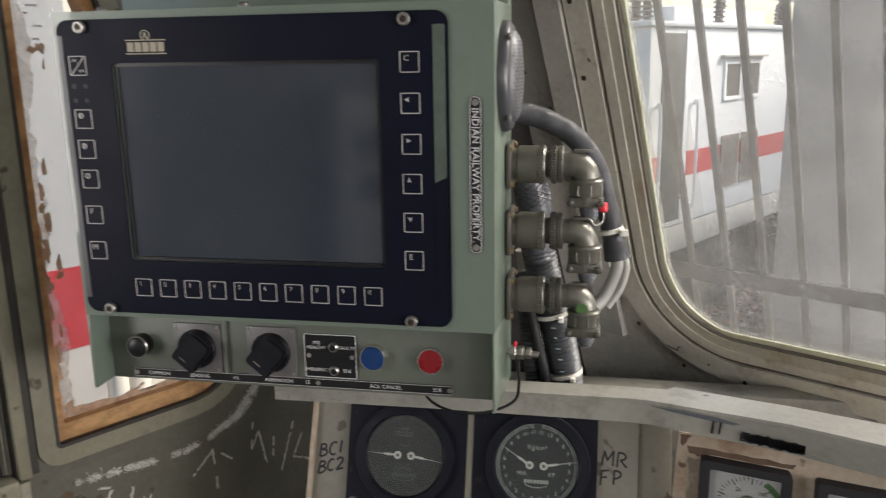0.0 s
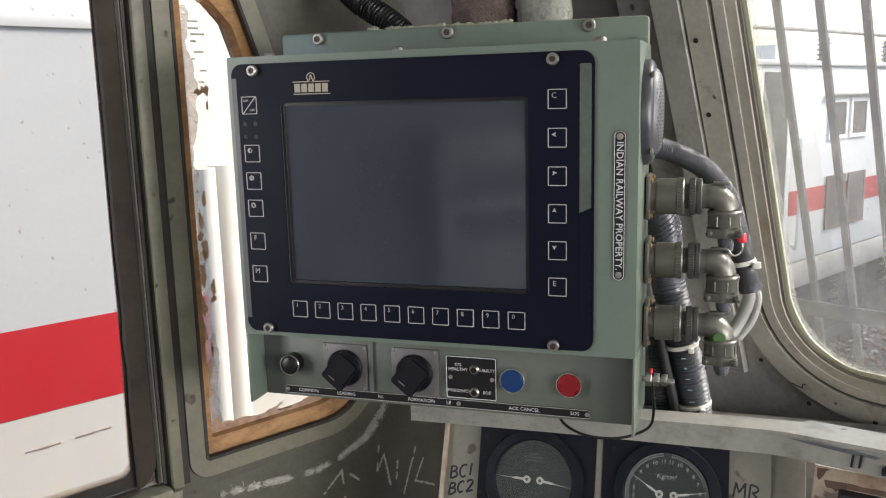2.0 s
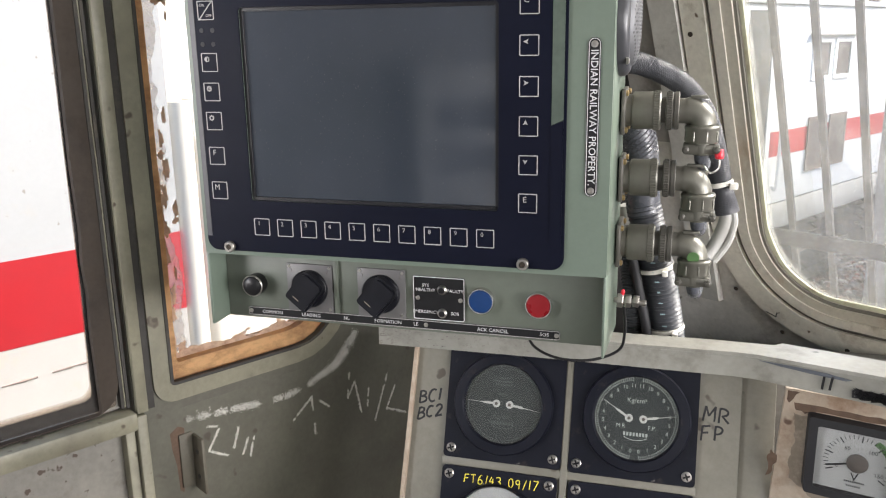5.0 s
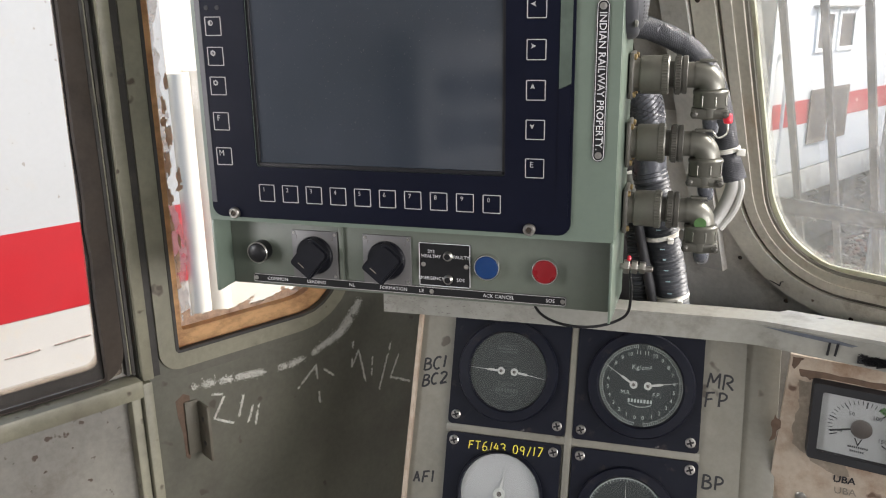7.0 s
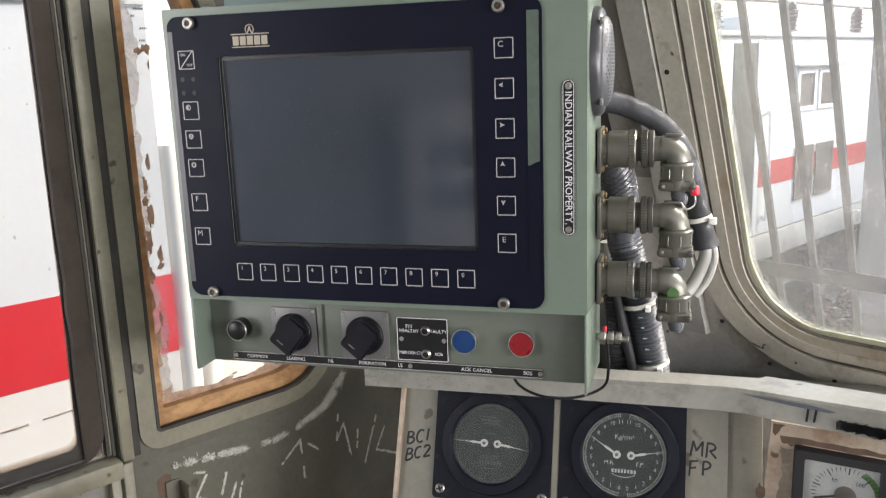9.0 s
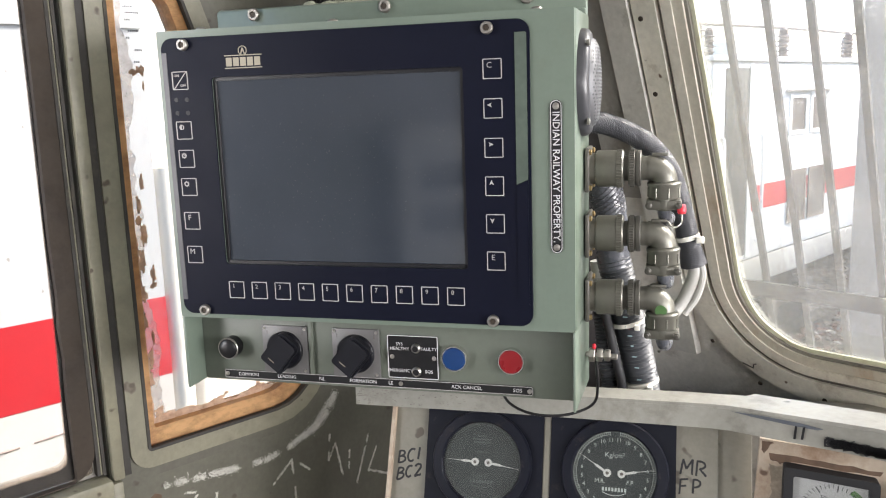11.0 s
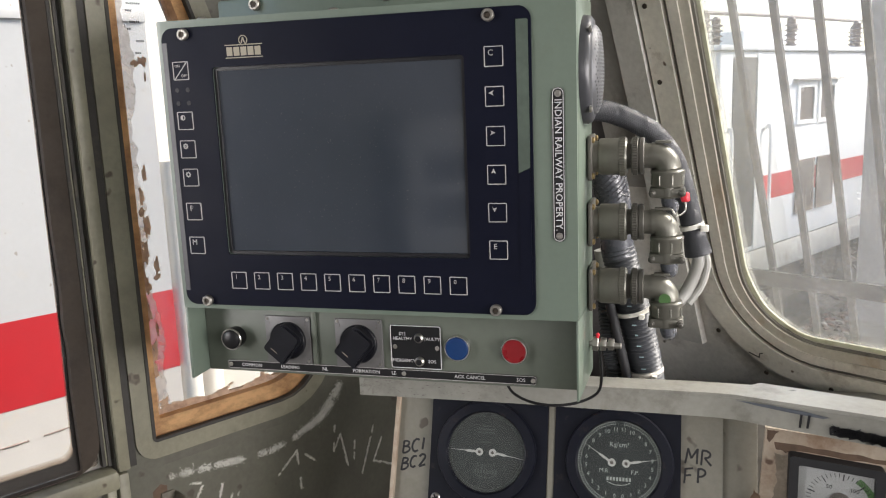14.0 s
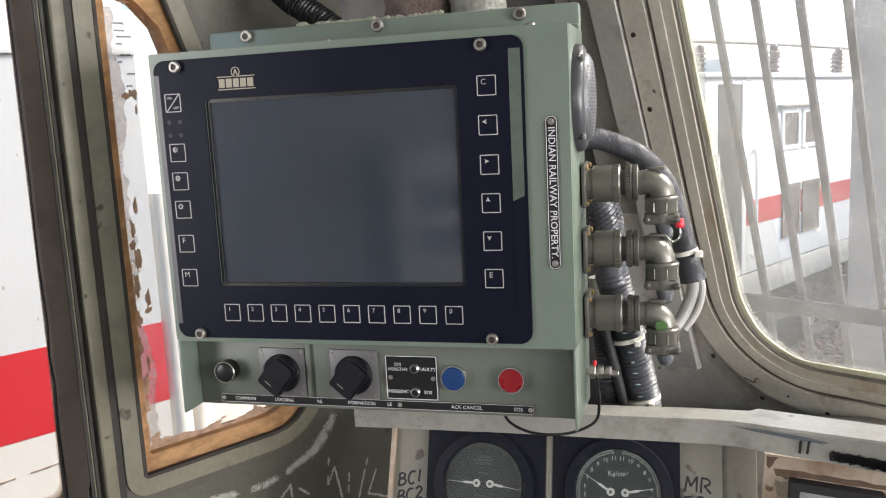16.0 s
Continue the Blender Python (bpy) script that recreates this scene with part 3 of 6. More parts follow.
part("window_frame", plate(bmesh.new(), inset(Q_PTS, Q_RAD, -0.0195), [QUARTER], 0.0, 0.006, on_side), OLIVE, qw, "olive painted raised rim", CAB)
bm = bmesh.new()
inner = corners([(0.462, 1.137), (0.6665, 1.137), (0.5205, 1.5765), (0.494, 1.606), (0.462, 1.612)], [0.003, 0.05, 0.03, 0.015, 0.004])
inner = [(a + 0.0022 * noise.noise(Vector((a * 60, b * 60, 0))), b + 0.0026 * noise.noise(Vector((a * 55, b * 55, 4)))) for a, b in inner]
plate(bm, inset(Q_PTS, Q_RAD, 0.0004), [inner], -0.004, -0.028, on_side)
part("wood", bm, WOODSTRIP, qw, "weathered orange-brown wood strip", CAB)
part("seal", plate(bmesh.new(), inset(Q_PTS, Q_RAD, -0.0012), [inset(Q_PTS, Q_RAD, 0.0022)], 0.0, 0.0072, on_side), RUBBER, qw, "black perished seal line", CAB)
pn = part("pane", plate(bmesh.new(), inset(Q_PTS, Q_RAD, 0.004), [], -0.018, -0.024, on_side), SIDEGLASS, qw, "dusty streaked glass", CAB)
pn.visible_shadow = False


def flake(cv, cz, rv, rz, seed, h0=-0.0175):
    """One ragged patch of residue on the quarter window's glass."""
    rnd = random.Random(seed)
    loop = []
    n = 40
    for k in range(n):
        w = 2 * math.pi * k / n
        r = 0.62 + 0.5 * noise.noise(Vector((math.cos(w) * 1.5, math.sin(w) * 1.5, seed * 3.7))) + 0.22 * noise.noise(Vector((math.cos(w) * 5, math.sin(w) * 5, seed * 1.7))) + rnd.uniform(-0.05, 0.05)
        loop.append((cv + rv * r * math.cos(w), cz + rz * r * math.sin(w)))
    return plate(bmesh.new(), loop, [], h0, h0 + 0.0012, on_side)


rnd = random.Random(5)


def film(z0, z1, w0, w1, seed, mat_, h0):
    """A ragged strip of peeling film along the window's upright edge."""
    n = 90
    left, right = [], []
    for i in range(n + 1):
        z = z0 + (z1 - z0) * i / n
        w = w0 + (w1 - w0) * i / n
        r = noise.noise(Vector((z * 19.3, seed, 0.3))) * 0.6 + noise.noise(Vector((z * 67.7, seed, 2.1))) * 0.32 + noise.noise(Vector((z * 211.3, seed, 5.1))) * 0.10
        left.append((0.4605, z))
        right.append((0.4625 + max(0.0012, w * (0.75 + r)), z))
    return plate(bmesh.new(), left + right[::-1], [], h0, h0 + 0.0007, on_side)


part("peeling_film", film(1.335, 1.60, 0.016, 0.020, 3.0, FILM, -0.0176), FILM, qw, "peeling pinkish film", CAB)
part("peeling_film", film(1.145, 1.345, 0.019, 0.017, 9.0, FILM, -0.0176), FILM, qw, "peeling pinkish film", CAB)
part("residue", film(1.137, 1.36, 0.0085, 0.0050, 21.0, FLAKE, -0.0166), FLAKE, qw, "brown crusted residue", CAB)
part("residue", film(1.585, 1.611, 0.002, 0.008, 33.0, FLAKE, -0.0166), FLAKE, qw, "brown crusted residue", CAB)
n = 80
low, high = [], []
for i in range(n + 1):
    v = 0.463 + 0.195 * i / n
    low.append((v, 1.1355))
    high.append((v, 1.1385 + max(0.0008, 0.0065 * (0.8 + noise.noise(Vector((v * 31, 4, 0))) + 0.8 * noise.noise(Vector((v * 140, 7, 0)))))))
part("residue", plate(bmesh.new(), low + high[::-1], [], -0.0166, -0.0155, on_side), FLAKE, qw, "brown crusted residue", CAB)
# brown flakes where the film has torn away
for cv, cz, rv, rz, s in (
        (0.4890, 1.5140, 0.0075, 0.0085, 60), (0.4815, 1.5120, 0.0060, 0.0060, 61), (0.4910, 1.4975, 0.0014, 0.0060, 66),
        (0.4787, 1.3995, 0.0034, 0.0120, 62), (0.4735, 1.3760, 0.0040, 0.0120, 63), (0.4720, 1.3600, 0.0050, 0.0060, 67),
        (0.4755, 1.3450, 0.0050, 0.0170, 68), (0.4715, 1.3180, 0.0055, 0.0150, 75), (0.4827, 1.3000, 0.0040, 0.0150, 64),
        (0.4815, 1.2890, 0.0055, 0.0050, 65), (0.4695, 1.2800, 0.0050, 0.0140, 76), (0.4680, 1.2520, 0.0040, 0.0160, 77),
        (0.4750, 1.2340, 0.0020, 0.0120, 78), (0.4715, 1.2090, 0.0055, 0.0130, 79), (0.4690, 1.1850, 0.0040, 0.0120, 80),
        (0.4840, 1.1440, 0.0150, 0.0040, 70), (0.4740, 1.1490, 0.0080, 0.0090, 71), (0.4960, 1.1405, 0.0120, 0.0030, 81),
        (0.5480, 1.1440, 0.0100, 0.0032, 72), (0.5560, 1.1480, 0.0040, 0.0022, 73), (0.5980, 1.1480, 0.0050, 0.0060, 74),
        (0.5085, 1.5930, 0.0050, 0.0070, 82), (0.4920, 1.6060, 0.0100, 0.0035, 83)):
    part("residue", flake(cv, cz, rv, rz, s), FLAKE, qw, "", CAB)
bm = bmesh.new()
for k, (v, z, w) in enumerate([(0.475, 1.583, 0.014), (0.477, 1.576, 0.012), (0.479, 1.570, 0.016), (0.478, 1.563, 0.008), (0.481, 1.552, 0.012), (0.478, 1.545, 0.006), (0.486, 1.533, 0.010), (0.484, 1.521, 0.007)]):
    for j in range(int(w / 0.0022)):
        a = v + j * 0.0022
        plate(bm, [(a, z), (a + 0.0011, z), (a + 0.0013, z + 0.0022), (a, z + 0.0020)], [], -0.0178, -0.0172, on_side)
part("sticker_print", bm, INK, qw, "small black printed marks", CAB)

# cab door with its window
door = thing("door_1", tuple(CAB @ Vector((SIDE_U, -0.18, 0.0))), "grey-olive cab door, its window edged by a dark worn seal", "door", kind="structure")
DSEAL = rrect(-0.641, 0.3950, 1.105, 1.941, 0.03)
DWIN = corners([(-0.62, 1.1065), (0.3758, 1.1065), (0.3752, 1.195), (0.3768, 1.235), (0.3752, 1.265), (0.3770, 1.295), (0.3758, 1.36), (0.3772, 1.45), (0.3778, 1.55), (0.3785, 1.92), (-0.62, 1.92)], [0.004, 0.004, 0.02, 0.02, 0.02, 0.02, 0.02, 0.02, 0.05, 0.003, 0.012], 4)
part("leaf", plate(bmesh.new(), [(-0.775, 0.01), (0.404, 0.01), (0.404, 2.045), (-0.775, 2.045)], [grow(DSEAL, 0.0002)], -0.008, -0.045, on_side), DOORPANEL, door, "spotted grey-olive leaf", CAB)
part("window_seal", plate(bmesh.new(), DSEAL, [DWIN], -0.007, 0.001, on_side), RUBBER_BROWN, door, "dark brown seal with backlit shade in its tone", CAB)
# Nested see-through layers tint the opening browner towards its edge.
for k in range(15):
    d = 0.0008 + 0.0015 * k
    ring = corners([(-0.60, 1.1062 + d * 0.95), (0.3765 - d * 0.30, 1.1062 + d * 0.9), (0.3765 - d * 0.14, 1.20 + d * 3), (0.3788, 1.915), (-0.60, 1.915)], [0.004, 0.002 + d * 0.5, 0.12, 0.003, 0.004], 10)
    ring = [(a + 0.0007 * noise.noise(Vector((a * 50, b * 50, k * 2.0))), b + 0.0012 * noise.noise(Vector((a * 50, b * 50, k * 2.0 + 7)))) for a, b in ring]
    fade = part("edge_tint_layer", plate(bmesh.new(), rrect(-0.61, 0.3940, 1.107, 1.93, 0.004), [ring], -0.0072 - 0.0003 * k, -0.0073 - 0.0003 * k, on_side), EDGE_TINT, door, "dark brown tint fading in from the window's edge", CAB)
    fade.visible_shadow = False
# Thin paler ridge put in for a highlight line along the channel.
bm = bmesh.new()
tube(bm, [(SIDE_U + 0.0008, 0.3995 + 0.0004 * noise.noise(Vector((k * 0.9, 3, 0))), 1.107 + 0.05 * k) for k in range(17)], 0.0008, 8, 3)
part("highlight_ridge", bm, OLIVE, door, "thin olive ridge in place of a highlight", CAB)
bm = bmesh.new()
box(bm, SIDE_U - 0.008, SIDE_U + 0.001, 0.3955, 0.3985, 1.106, 1.95)
box(bm, SIDE_U - 0.008, SIDE_U + 0.003, 0.4005, 0.4035, 1.106, 1.95)
part("window_channel", bm, RUBBER, door, "black glazing channel", CAB)
part("sill", B(SIDE_U - 0.008, SIDE_U + 0.018, -0.775, 0.405, 1.084, 1.104, 0.003), OLIVE, door, "olive sill", CAB)
part("lower_stile", B(SIDE_U - 0.008, SIDE_U + 0.007, 0.394, 0.4045, 0.02, 1.083, 0.002), OLIVE, door, "", CAB)
bm = B(SIDE_U + 0.0005, SIDE_U + 0.009, 0.4085, 0.4205, 1.098, 2.1, 0.0015)
solo("trim_post", bm, OLIVE, "olive painted upright bar beside the door", "trim", kind="structure", axes=CAB)
bm = B(SIDE_U + 0.0005, SIDE_U + 0.012, 0.4055, 0.4165, 0.02, 1.097, 0.0015)
solo("trim_post_low", bm, OLIVE, "olive painted lower door post", "trim", kind="structure", axes=CAB)
# Dark strip laid on the wall, standing in for a shaded groove.
solo("trim_groove", B(SIDE_U + 0.0018, SIDE_U + 0.0032, 0.4206, 0.4293, 1.098, 2.1), RUBBER, "dark strip for the recessed joint between post and wall", "trim", kind="structure", axes=CAB)
wb = thing("wall_bracket", tuple(CAB @ Vector((SIDE_U, 0.465, 0.985))), "rusty olive angle bracket on the side wall", "bracket")
part("base", B(SIDE_U + 0.0003, SIDE_U + 0.003, 0.452, 0.468, 0.992, 1.056, 0.001), BRACKET, wb, "", CAB)
part("tongue", B(SIDE_U + 0.003, SIDE_U + 0.026, 0.4665, 0.4700, 0.988, 1.054, 0.001), BRACKET, wb, "", CAB)
for z in (1.006, 1.036):
    part("bolt_hole", rod(bmesh.new(), (SIDE_U + 0.014, 0.4660, z), (SIDE_U + 0.014, 0.4664, z), 0.0028, 12), BLACK, wb, "", CAB)

# Rust patch that also paints in the bracket's shadow band.
bm = bmesh.new()
plate(bm, [(0.4435, 1.060), (0.4530, 1.066), (0.4600, 1.062), (0.4590, 1.040), (0.4570, 1.004), (0.4530, 0.986), (0.4490, 0.990), (0.4480, 1.020), (0.4445, 1.040)], [], 0.0001, 0.0003, on_side)
part("rust_shadow_stain", bm, RUST, wb, "brown rust stain with the bracket's shadow", CAB)

# chalk on the side wall
CHALKS = [
    [(0.466, 1.07), (0.492, 1.068), (0.552, 1.06), (0.593, 1.058), (0.626, 1.064), (0.66, 1.078), (0.682, 1.098), (0.696, 1.113)],
    [(0.638, 1.068), (0.664, 1.075), (0.686, 1.093), (0.695, 1.11)],
    [(0.598, 1.023), (0.624, 1.044)], [(0.626, 1.047), (0.629, 0.994)], [(0.625, 1.048), (0.652, 1.024)],
    [(0.487, 1.054), (0.502, 1.049), (0.486, 1.024), (0.509, 1.01)], [(0.525, 1.041), (0.517, 1.016)], [(0.536, 1.023), (0.528, 1.005)], [(0.544, 1.022), (0.537, 0.998)],
    [(0.684, 1.06), (0.68, 1.026), (0.692, 1.046), (0.701, 1.0)], [(0.714, 1.03), (0.711, 1.005)], [(0.745, 1.04), (0.723, 0.981)], [(0.758, 1.02), (0.743, 0.992), (0.776, 0.975)],
]
bm = bmesh.new()
rnd = random.Random(11)
for k, line in enumerate(CHALKS):
    width = 0.0070 if k < 2 else 0.0023
    for (a0, b0), (a1, b1) in zip(line, line[1:]):
        L = math.hypot(a1 - a0, b1 - b0)
        for j in range(int(L / (0.000075 if k < 2 else 0.00016))):
            t = rnd.random()
            keep = noise.noise(Vector((a0 + (a1 - a0) * t, b0 + (b1 - b0) * t, k)) * 90)
            if keep < (-0.15 if k < 2 else -0.38):
                continue
            a, b = a0 + (a1 - a0) * t + rnd.gauss(0, width * 0.32), b0 + (b1 - b0) * t + rnd.gauss(0, width * 0.32)
            s = rnd.uniform(0.0002, 0.00065)
            plate(bm, [(a - s, b - s * 0.6), (a + s * 0.7, b - s), (a + s, b + s * 0.8), (a - s * 0.5, b + s)], [], 0.0002, 0.0005, on_side)
ob = solo("chalk_marks", bm, CHALK, "rough white chalk scribbles on the side wall", "chalk marks", kind="stuff", axes=CAB)

# windscreen: rings of trim, sealant, glass
ws = thing("window_2", tuple(CAB @ Vector((0.2, front_v(1.1), 1.09))), "round-cornered windscreen in a cream screwed trim ring", "window", kind="structure")
part("outer_trim", plate(bmesh.new(), grow(WIND, 0.067), [grow(WIND, 0.037)], 0.0, 0.010, on_front), CREAM, ws, "cream painted ring", CAB)
# The groove's shaded step is painted in the shaded olive.
part("groove", plate(bmesh.new(), grow(WIND, 0.0368), [grow(WIND, 0.0312)], 0.0, 0.003, on_front), OLIVE_SHADE_GRIME, ws, "dark groove with its shade in the paint", CAB)
part("inner_trim", plate(bmesh.new(), grow(WIND, 0.031), [grow(WIND, 0.018)], 0.0, 0.009, on_front), CREAM, ws, "", CAB)
part("brown_sealant", plate(bmesh.new(), grow(WIND, 0.0178), [grow(WIND, 0.005)], 0.0, 0.007, on_front), RUSTSEAL, ws, "brown streaked sealant", CAB)
part("seal_line", plate(bmesh.new(), grow(WIND, 0.0048), [grow(WIND, 0.001)], 0.0, 0.004, on_front), OLIVE_SHADE_GRIME, ws, "", CAB)
gin = [(a + 0.003 * noise.noise(Vector((a * 30, b * 30, 1))), b + 0.003 * noise.noise(Vector((a * 30, b * 30, 7)))) for a, b in grow(WIND, -0.0055)]
part("sealant_edge", plate(bmesh.new(), grow(WIND, -0.0004), [gin], 0.0008, -0.0034, on_front), GLOWSEAL, ws, "yellowed white sealant edge", CAB)
wp = part("pane", plate(bmesh.new(), grow(WIND, -0.001), [], -0.0042, -0.0102, on_front), WINDSCREEN, ws, "dusty specked glass", CAB)
wp.visible_shadow = False


def ragged(loop, amp, s):
    return [(a + amp * (noise.noise(Vector((a * 22, b * 22, s))) + 0.5 * noise.noise(Vector((a * 75, b * 75, s)))), b + amp * (noise.noise(Vector((a * 22, b * 22, s + 5))) + 0.5 * noise.noise(Vector((a * 75, b * 75, s + 5))))) for a, b in loop]


# Ragged dust rings double as white glare along the glass edge.
WIN_EDGE = rrect(-0.237, 0.656, 1.156, 1.796, 0.088, 40)
for d, amp, s, mt, h in ((0.008, 0.006, 2.0, EDGE_GLARE_DUST, -0.0035), (0.030, 0.013, 8.0, MID_GLARE_DUST, -0.0037), (0.055, 0.02, 14.0, MID_GLARE_DUST, -0.0039)):
    inner_edge = ragged(rrect(-0.237 + d, 0.656 - d, 1.156 + d * 0.5, 1.796 - d, max(0.03, 0.088 - d * 0.6), 40), amp, s)
    dust = part("dust_glare_margin", plate(bmesh.new(), WIN_EDGE, [inner_edge], h, h - 0.0001, on_front), mt, ws, "pale dust and white glare on the glass margin", CAB)
    dust.visible_shadow = False
for u, z in ((-0.285, 1.146), (-0.227, 1.095), (-0.2985, 1.472), (-0.2985, 1.556), (-0.2985, 1.30), (-0.145, 1.091), (-0.045, 1.091), (0.06, 1.091), (-0.2985, 1.66)):
    bm = bmesh.new()
    lathe(bm, [(0.0030, 0), (0.0030, 0.001), (0.0018, 0.0016), (0.0001, 0.0016)], on_front(u, z, 0.010), (0, -1, -RAKE), 12)
    part("screw", bm, RUBBER_BROWN, ws, "", CAB)
bm = bmesh.new()
stroke(bm, [(-0.247, 1.121), (-0.233, 1.116)], 0.0014, on_front, 0.0104)
stroke(bm, [(-0.2335, 1.1165), (-0.232, 1.122), (-0.228, 1.1235)], 0.0012, on_front, 0.0106)
part("marker_tick", bm, INK, ws, "black tick mark", CAB)
wr = thing("window_3", tuple(CAB @ Vector((1.33, front_v(1.1), 1.09))), "second windscreen in a cream trim ring", "window", kind="structure")
part("trim", plate(bmesh.new(), grow(WIND_R, 0.067), [WIND_R], 0.0, 0.010, on_front), CREAM, wr, "", CAB)
solo("trim_strip", plate(bmesh.new(), [(-0.346, 1.12), (-0.3115, 1.12), (-0.3115, 2.1), (-0.346, 2.1)], [], 0.001, 0.014, on_front), STRIP, "flat pale grey cover strip on the front wall", "trim", kind="structure", axes=CAB)

# Added sheet, darker than the wall, in place of a shaded gap.
solo("trim_gap_sheet", plate(bmesh.new(), [(-0.397, 1.34), (-0.349, 1.34), (-0.349, 2.1), (-0.397, 2.1)], [], 0.001, 0.006, on_front), GAP_GREY, "darker sheet added for the shaded gap on the front wall", "trim", kind="structure", axes=CAB)

# steel guard bars outside the windscreen
guard = thing("window_guard", tuple(CAB @ Vector((0.2, front_v(1.0) + 0.15, 0.98))), "weathered steel bar guard outside the windscreen", "guard", kind="structure")


def on_guard(a, b, h):
    return (a, front_v(b) + 0.15 - h, b)


for k in range(18):
    u = -0.276 + 0.0515 * k
    part("bar", plate(bmesh.new(), [(u - 0.0045, 0.98), (u + 0.0045, 0.98), (u + 0.0045, 1.95), (u - 0.0045, 1.95)], [], 0.0, 0.006, on_guard), BARS, guard, "", CAB)
for z in (1.185, 1.86):
    bm = plate(bmesh.new(), [(-0.32, z - 0.005), (0.66, z - 0.005), (0.66, z + 0.016), (-0.32, z + 0.016)], [], 0.0062, 0.010, on_guard)
    plate(bm, [(-0.32, z + 0.0162), (0.66, z + 0.0162), (0.66, z + 0.0195), (-0.32, z + 0.0195)], [], 0.0062, 0.0125, on_guard)
    part("cross_rail", bm, BRACKET_BLACK, guard, "", CAB)
for u in (-0.315, 0.645):
    for z in (1.19, 1.865):
        part("standoff", plate(bmesh.new(), [(u - 0.005, z), (u + 0.005, z), (u + 0.005, z + 0.012), (u - 0.005, z + 0.012)], [], 0.0102, 0.098, on_guard), BARS, guard, "", CAB)

# rear bulkhead door and dark panes, placed to show mirrored in the display
rear = thing("rear_paned_door", tuple(CAB @ Vector((0.45, -1.62, 0))), "pale rear bulkhead door with four dark panes, placed for the display's reflection", "locker")
part("body", B(0.205, 0.72, -1.70, -1.52, 0.0, 1.39, 0.006), REAR_PALE, rear, "", CAB)
part("lower_door", B(0.235, 0.70, -1.5198, -1.512, 0.1, 0.965, 0.003), COACH_WHITE, rear, "white lower door", CAB)
for a in (0.272, 0.392):
    for b in (1.016, 1.166):
        part("pane", B(a, a + 0.104, -1.52, -1.512, b, b + 0.104, 0.002), SLATE, rear, "dark pane", CAB)

# ---- outside ----
GROUND_Z = -1.75
solo("ground", B(-400, 400, -400, 400, GROUND_Z - 0.3, GROUND_Z), BALLAST, "brown stony railway ground", "ground", kind="structure")
TRAIN_U = -3.6
# loose stones beside the far track
rnd = random.Random(77)
SEED_STONE = bmesh.new()
bmesh.ops.create_icosphere(SEED_STONE, subdivisions=1, radius=1.0)
SEED_STONE.verts.ensure_lookup_table()
ico_v = [tuple(w.co) for w in SEED_STONE.verts]
ico_f = [[w.index for w in f.verts] for f in SEED_STONE.faces]
SEED_STONE.free()
vs, fs = [], []
for k in range(6500):
    cu, cv = rnd.uniform(TRAIN_U - 0.6, 0.6), rnd.uniform(2.6, 13.0)
    r, rot = rnd.uniform(0.022, 0.05), rnd.uniform(0, 6.28)
    sx, sy, sz = rnd.uniform(0.7, 1.3), rnd.uniform(0.7, 1.3), rnd.uniform(0.5, 0.95)
    base = len(vs)
    for x, y, z in ico_v:
        j = rnd.uniform(0.75, 1.2) * r
        a, b = x * sx * j, y * sy * j
        vs.append(tuple(CAB @ Vector((cu + a * math.cos(rot) - b * math.sin(rot), cv + a * math.sin(rot) + b * math.cos(rot), GROUND_Z + 0.4 * r + z * sz * j))))
    fs.extend([[i + base for i in f] for f in ico_f])
stone_mesh = bpy.data.meshes.new("ballast_stones")
stone_mesh.from_pydata(vs, [], fs)
stone_mesh.materials.append(STONES)
tagged(new("ballast_stones", stone_mesh), "loose grey and rusty brown track stones on the ground", "stones", kind="stuff")
coach = thing("coach", tuple(CAB @ Vector((TRAIN_U - 1.5, -8.0, GROUND_Z))), "white railway coach with a broad red stripe", "coach")
END_V = 1.855
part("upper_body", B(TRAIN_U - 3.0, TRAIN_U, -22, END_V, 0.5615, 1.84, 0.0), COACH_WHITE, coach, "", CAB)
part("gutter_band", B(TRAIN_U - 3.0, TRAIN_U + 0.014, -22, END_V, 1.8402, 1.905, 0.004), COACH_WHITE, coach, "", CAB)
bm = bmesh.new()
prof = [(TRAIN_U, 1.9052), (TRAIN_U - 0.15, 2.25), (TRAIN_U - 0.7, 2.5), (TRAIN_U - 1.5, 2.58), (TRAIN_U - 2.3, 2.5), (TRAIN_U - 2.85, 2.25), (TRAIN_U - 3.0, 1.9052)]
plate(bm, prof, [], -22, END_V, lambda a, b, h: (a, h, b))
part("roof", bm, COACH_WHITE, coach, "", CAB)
part("stripe", B(TRAIN_U - 3.0, TRAIN_U + 0.002, -22, END_V, 0.1672, 0.561), COACH_RED, coach, "red stripe", CAB)
part("lower_body", B(TRAIN_U - 3.0, TRAIN_U, -22, END_V, -0.62, 0.167), COACH_LOW, coach, "dusty white lower side", CAB)
for a, b, za, zb in ((0.62, 0.83, 0.010, 0.004), (0.966, 1.117, 0.005, 0.008), (1.18, 1.345, 0.011, 0.016), (1.46, 1.60, 0.014, 0.018)):
    bm = bmesh.new()
    tube(bm, [(TRAIN_U - 0.001, a, za), (TRAIN_U, a * 0.7 + b * 0.3, za * 0.6 + zb * 0.4), (TRAIN_U, a * 0.3 + b * 0.7, zb), (TRAIN_U - 0.001, b, zb)], lambda w: 0.0046 + 0.0034 * noise.noise(Vector((w * 26, a * 9, 0))), 6, 8)
    part("crease", bm, CREASE, coach, "rusty crease", CAB)
part("underframe", B(TRAIN_U - 2.8, TRAIN_U - 0.2, -22, END_V - 0.3, -1.1, -0.621), BOGIE, coach, "", CAB)
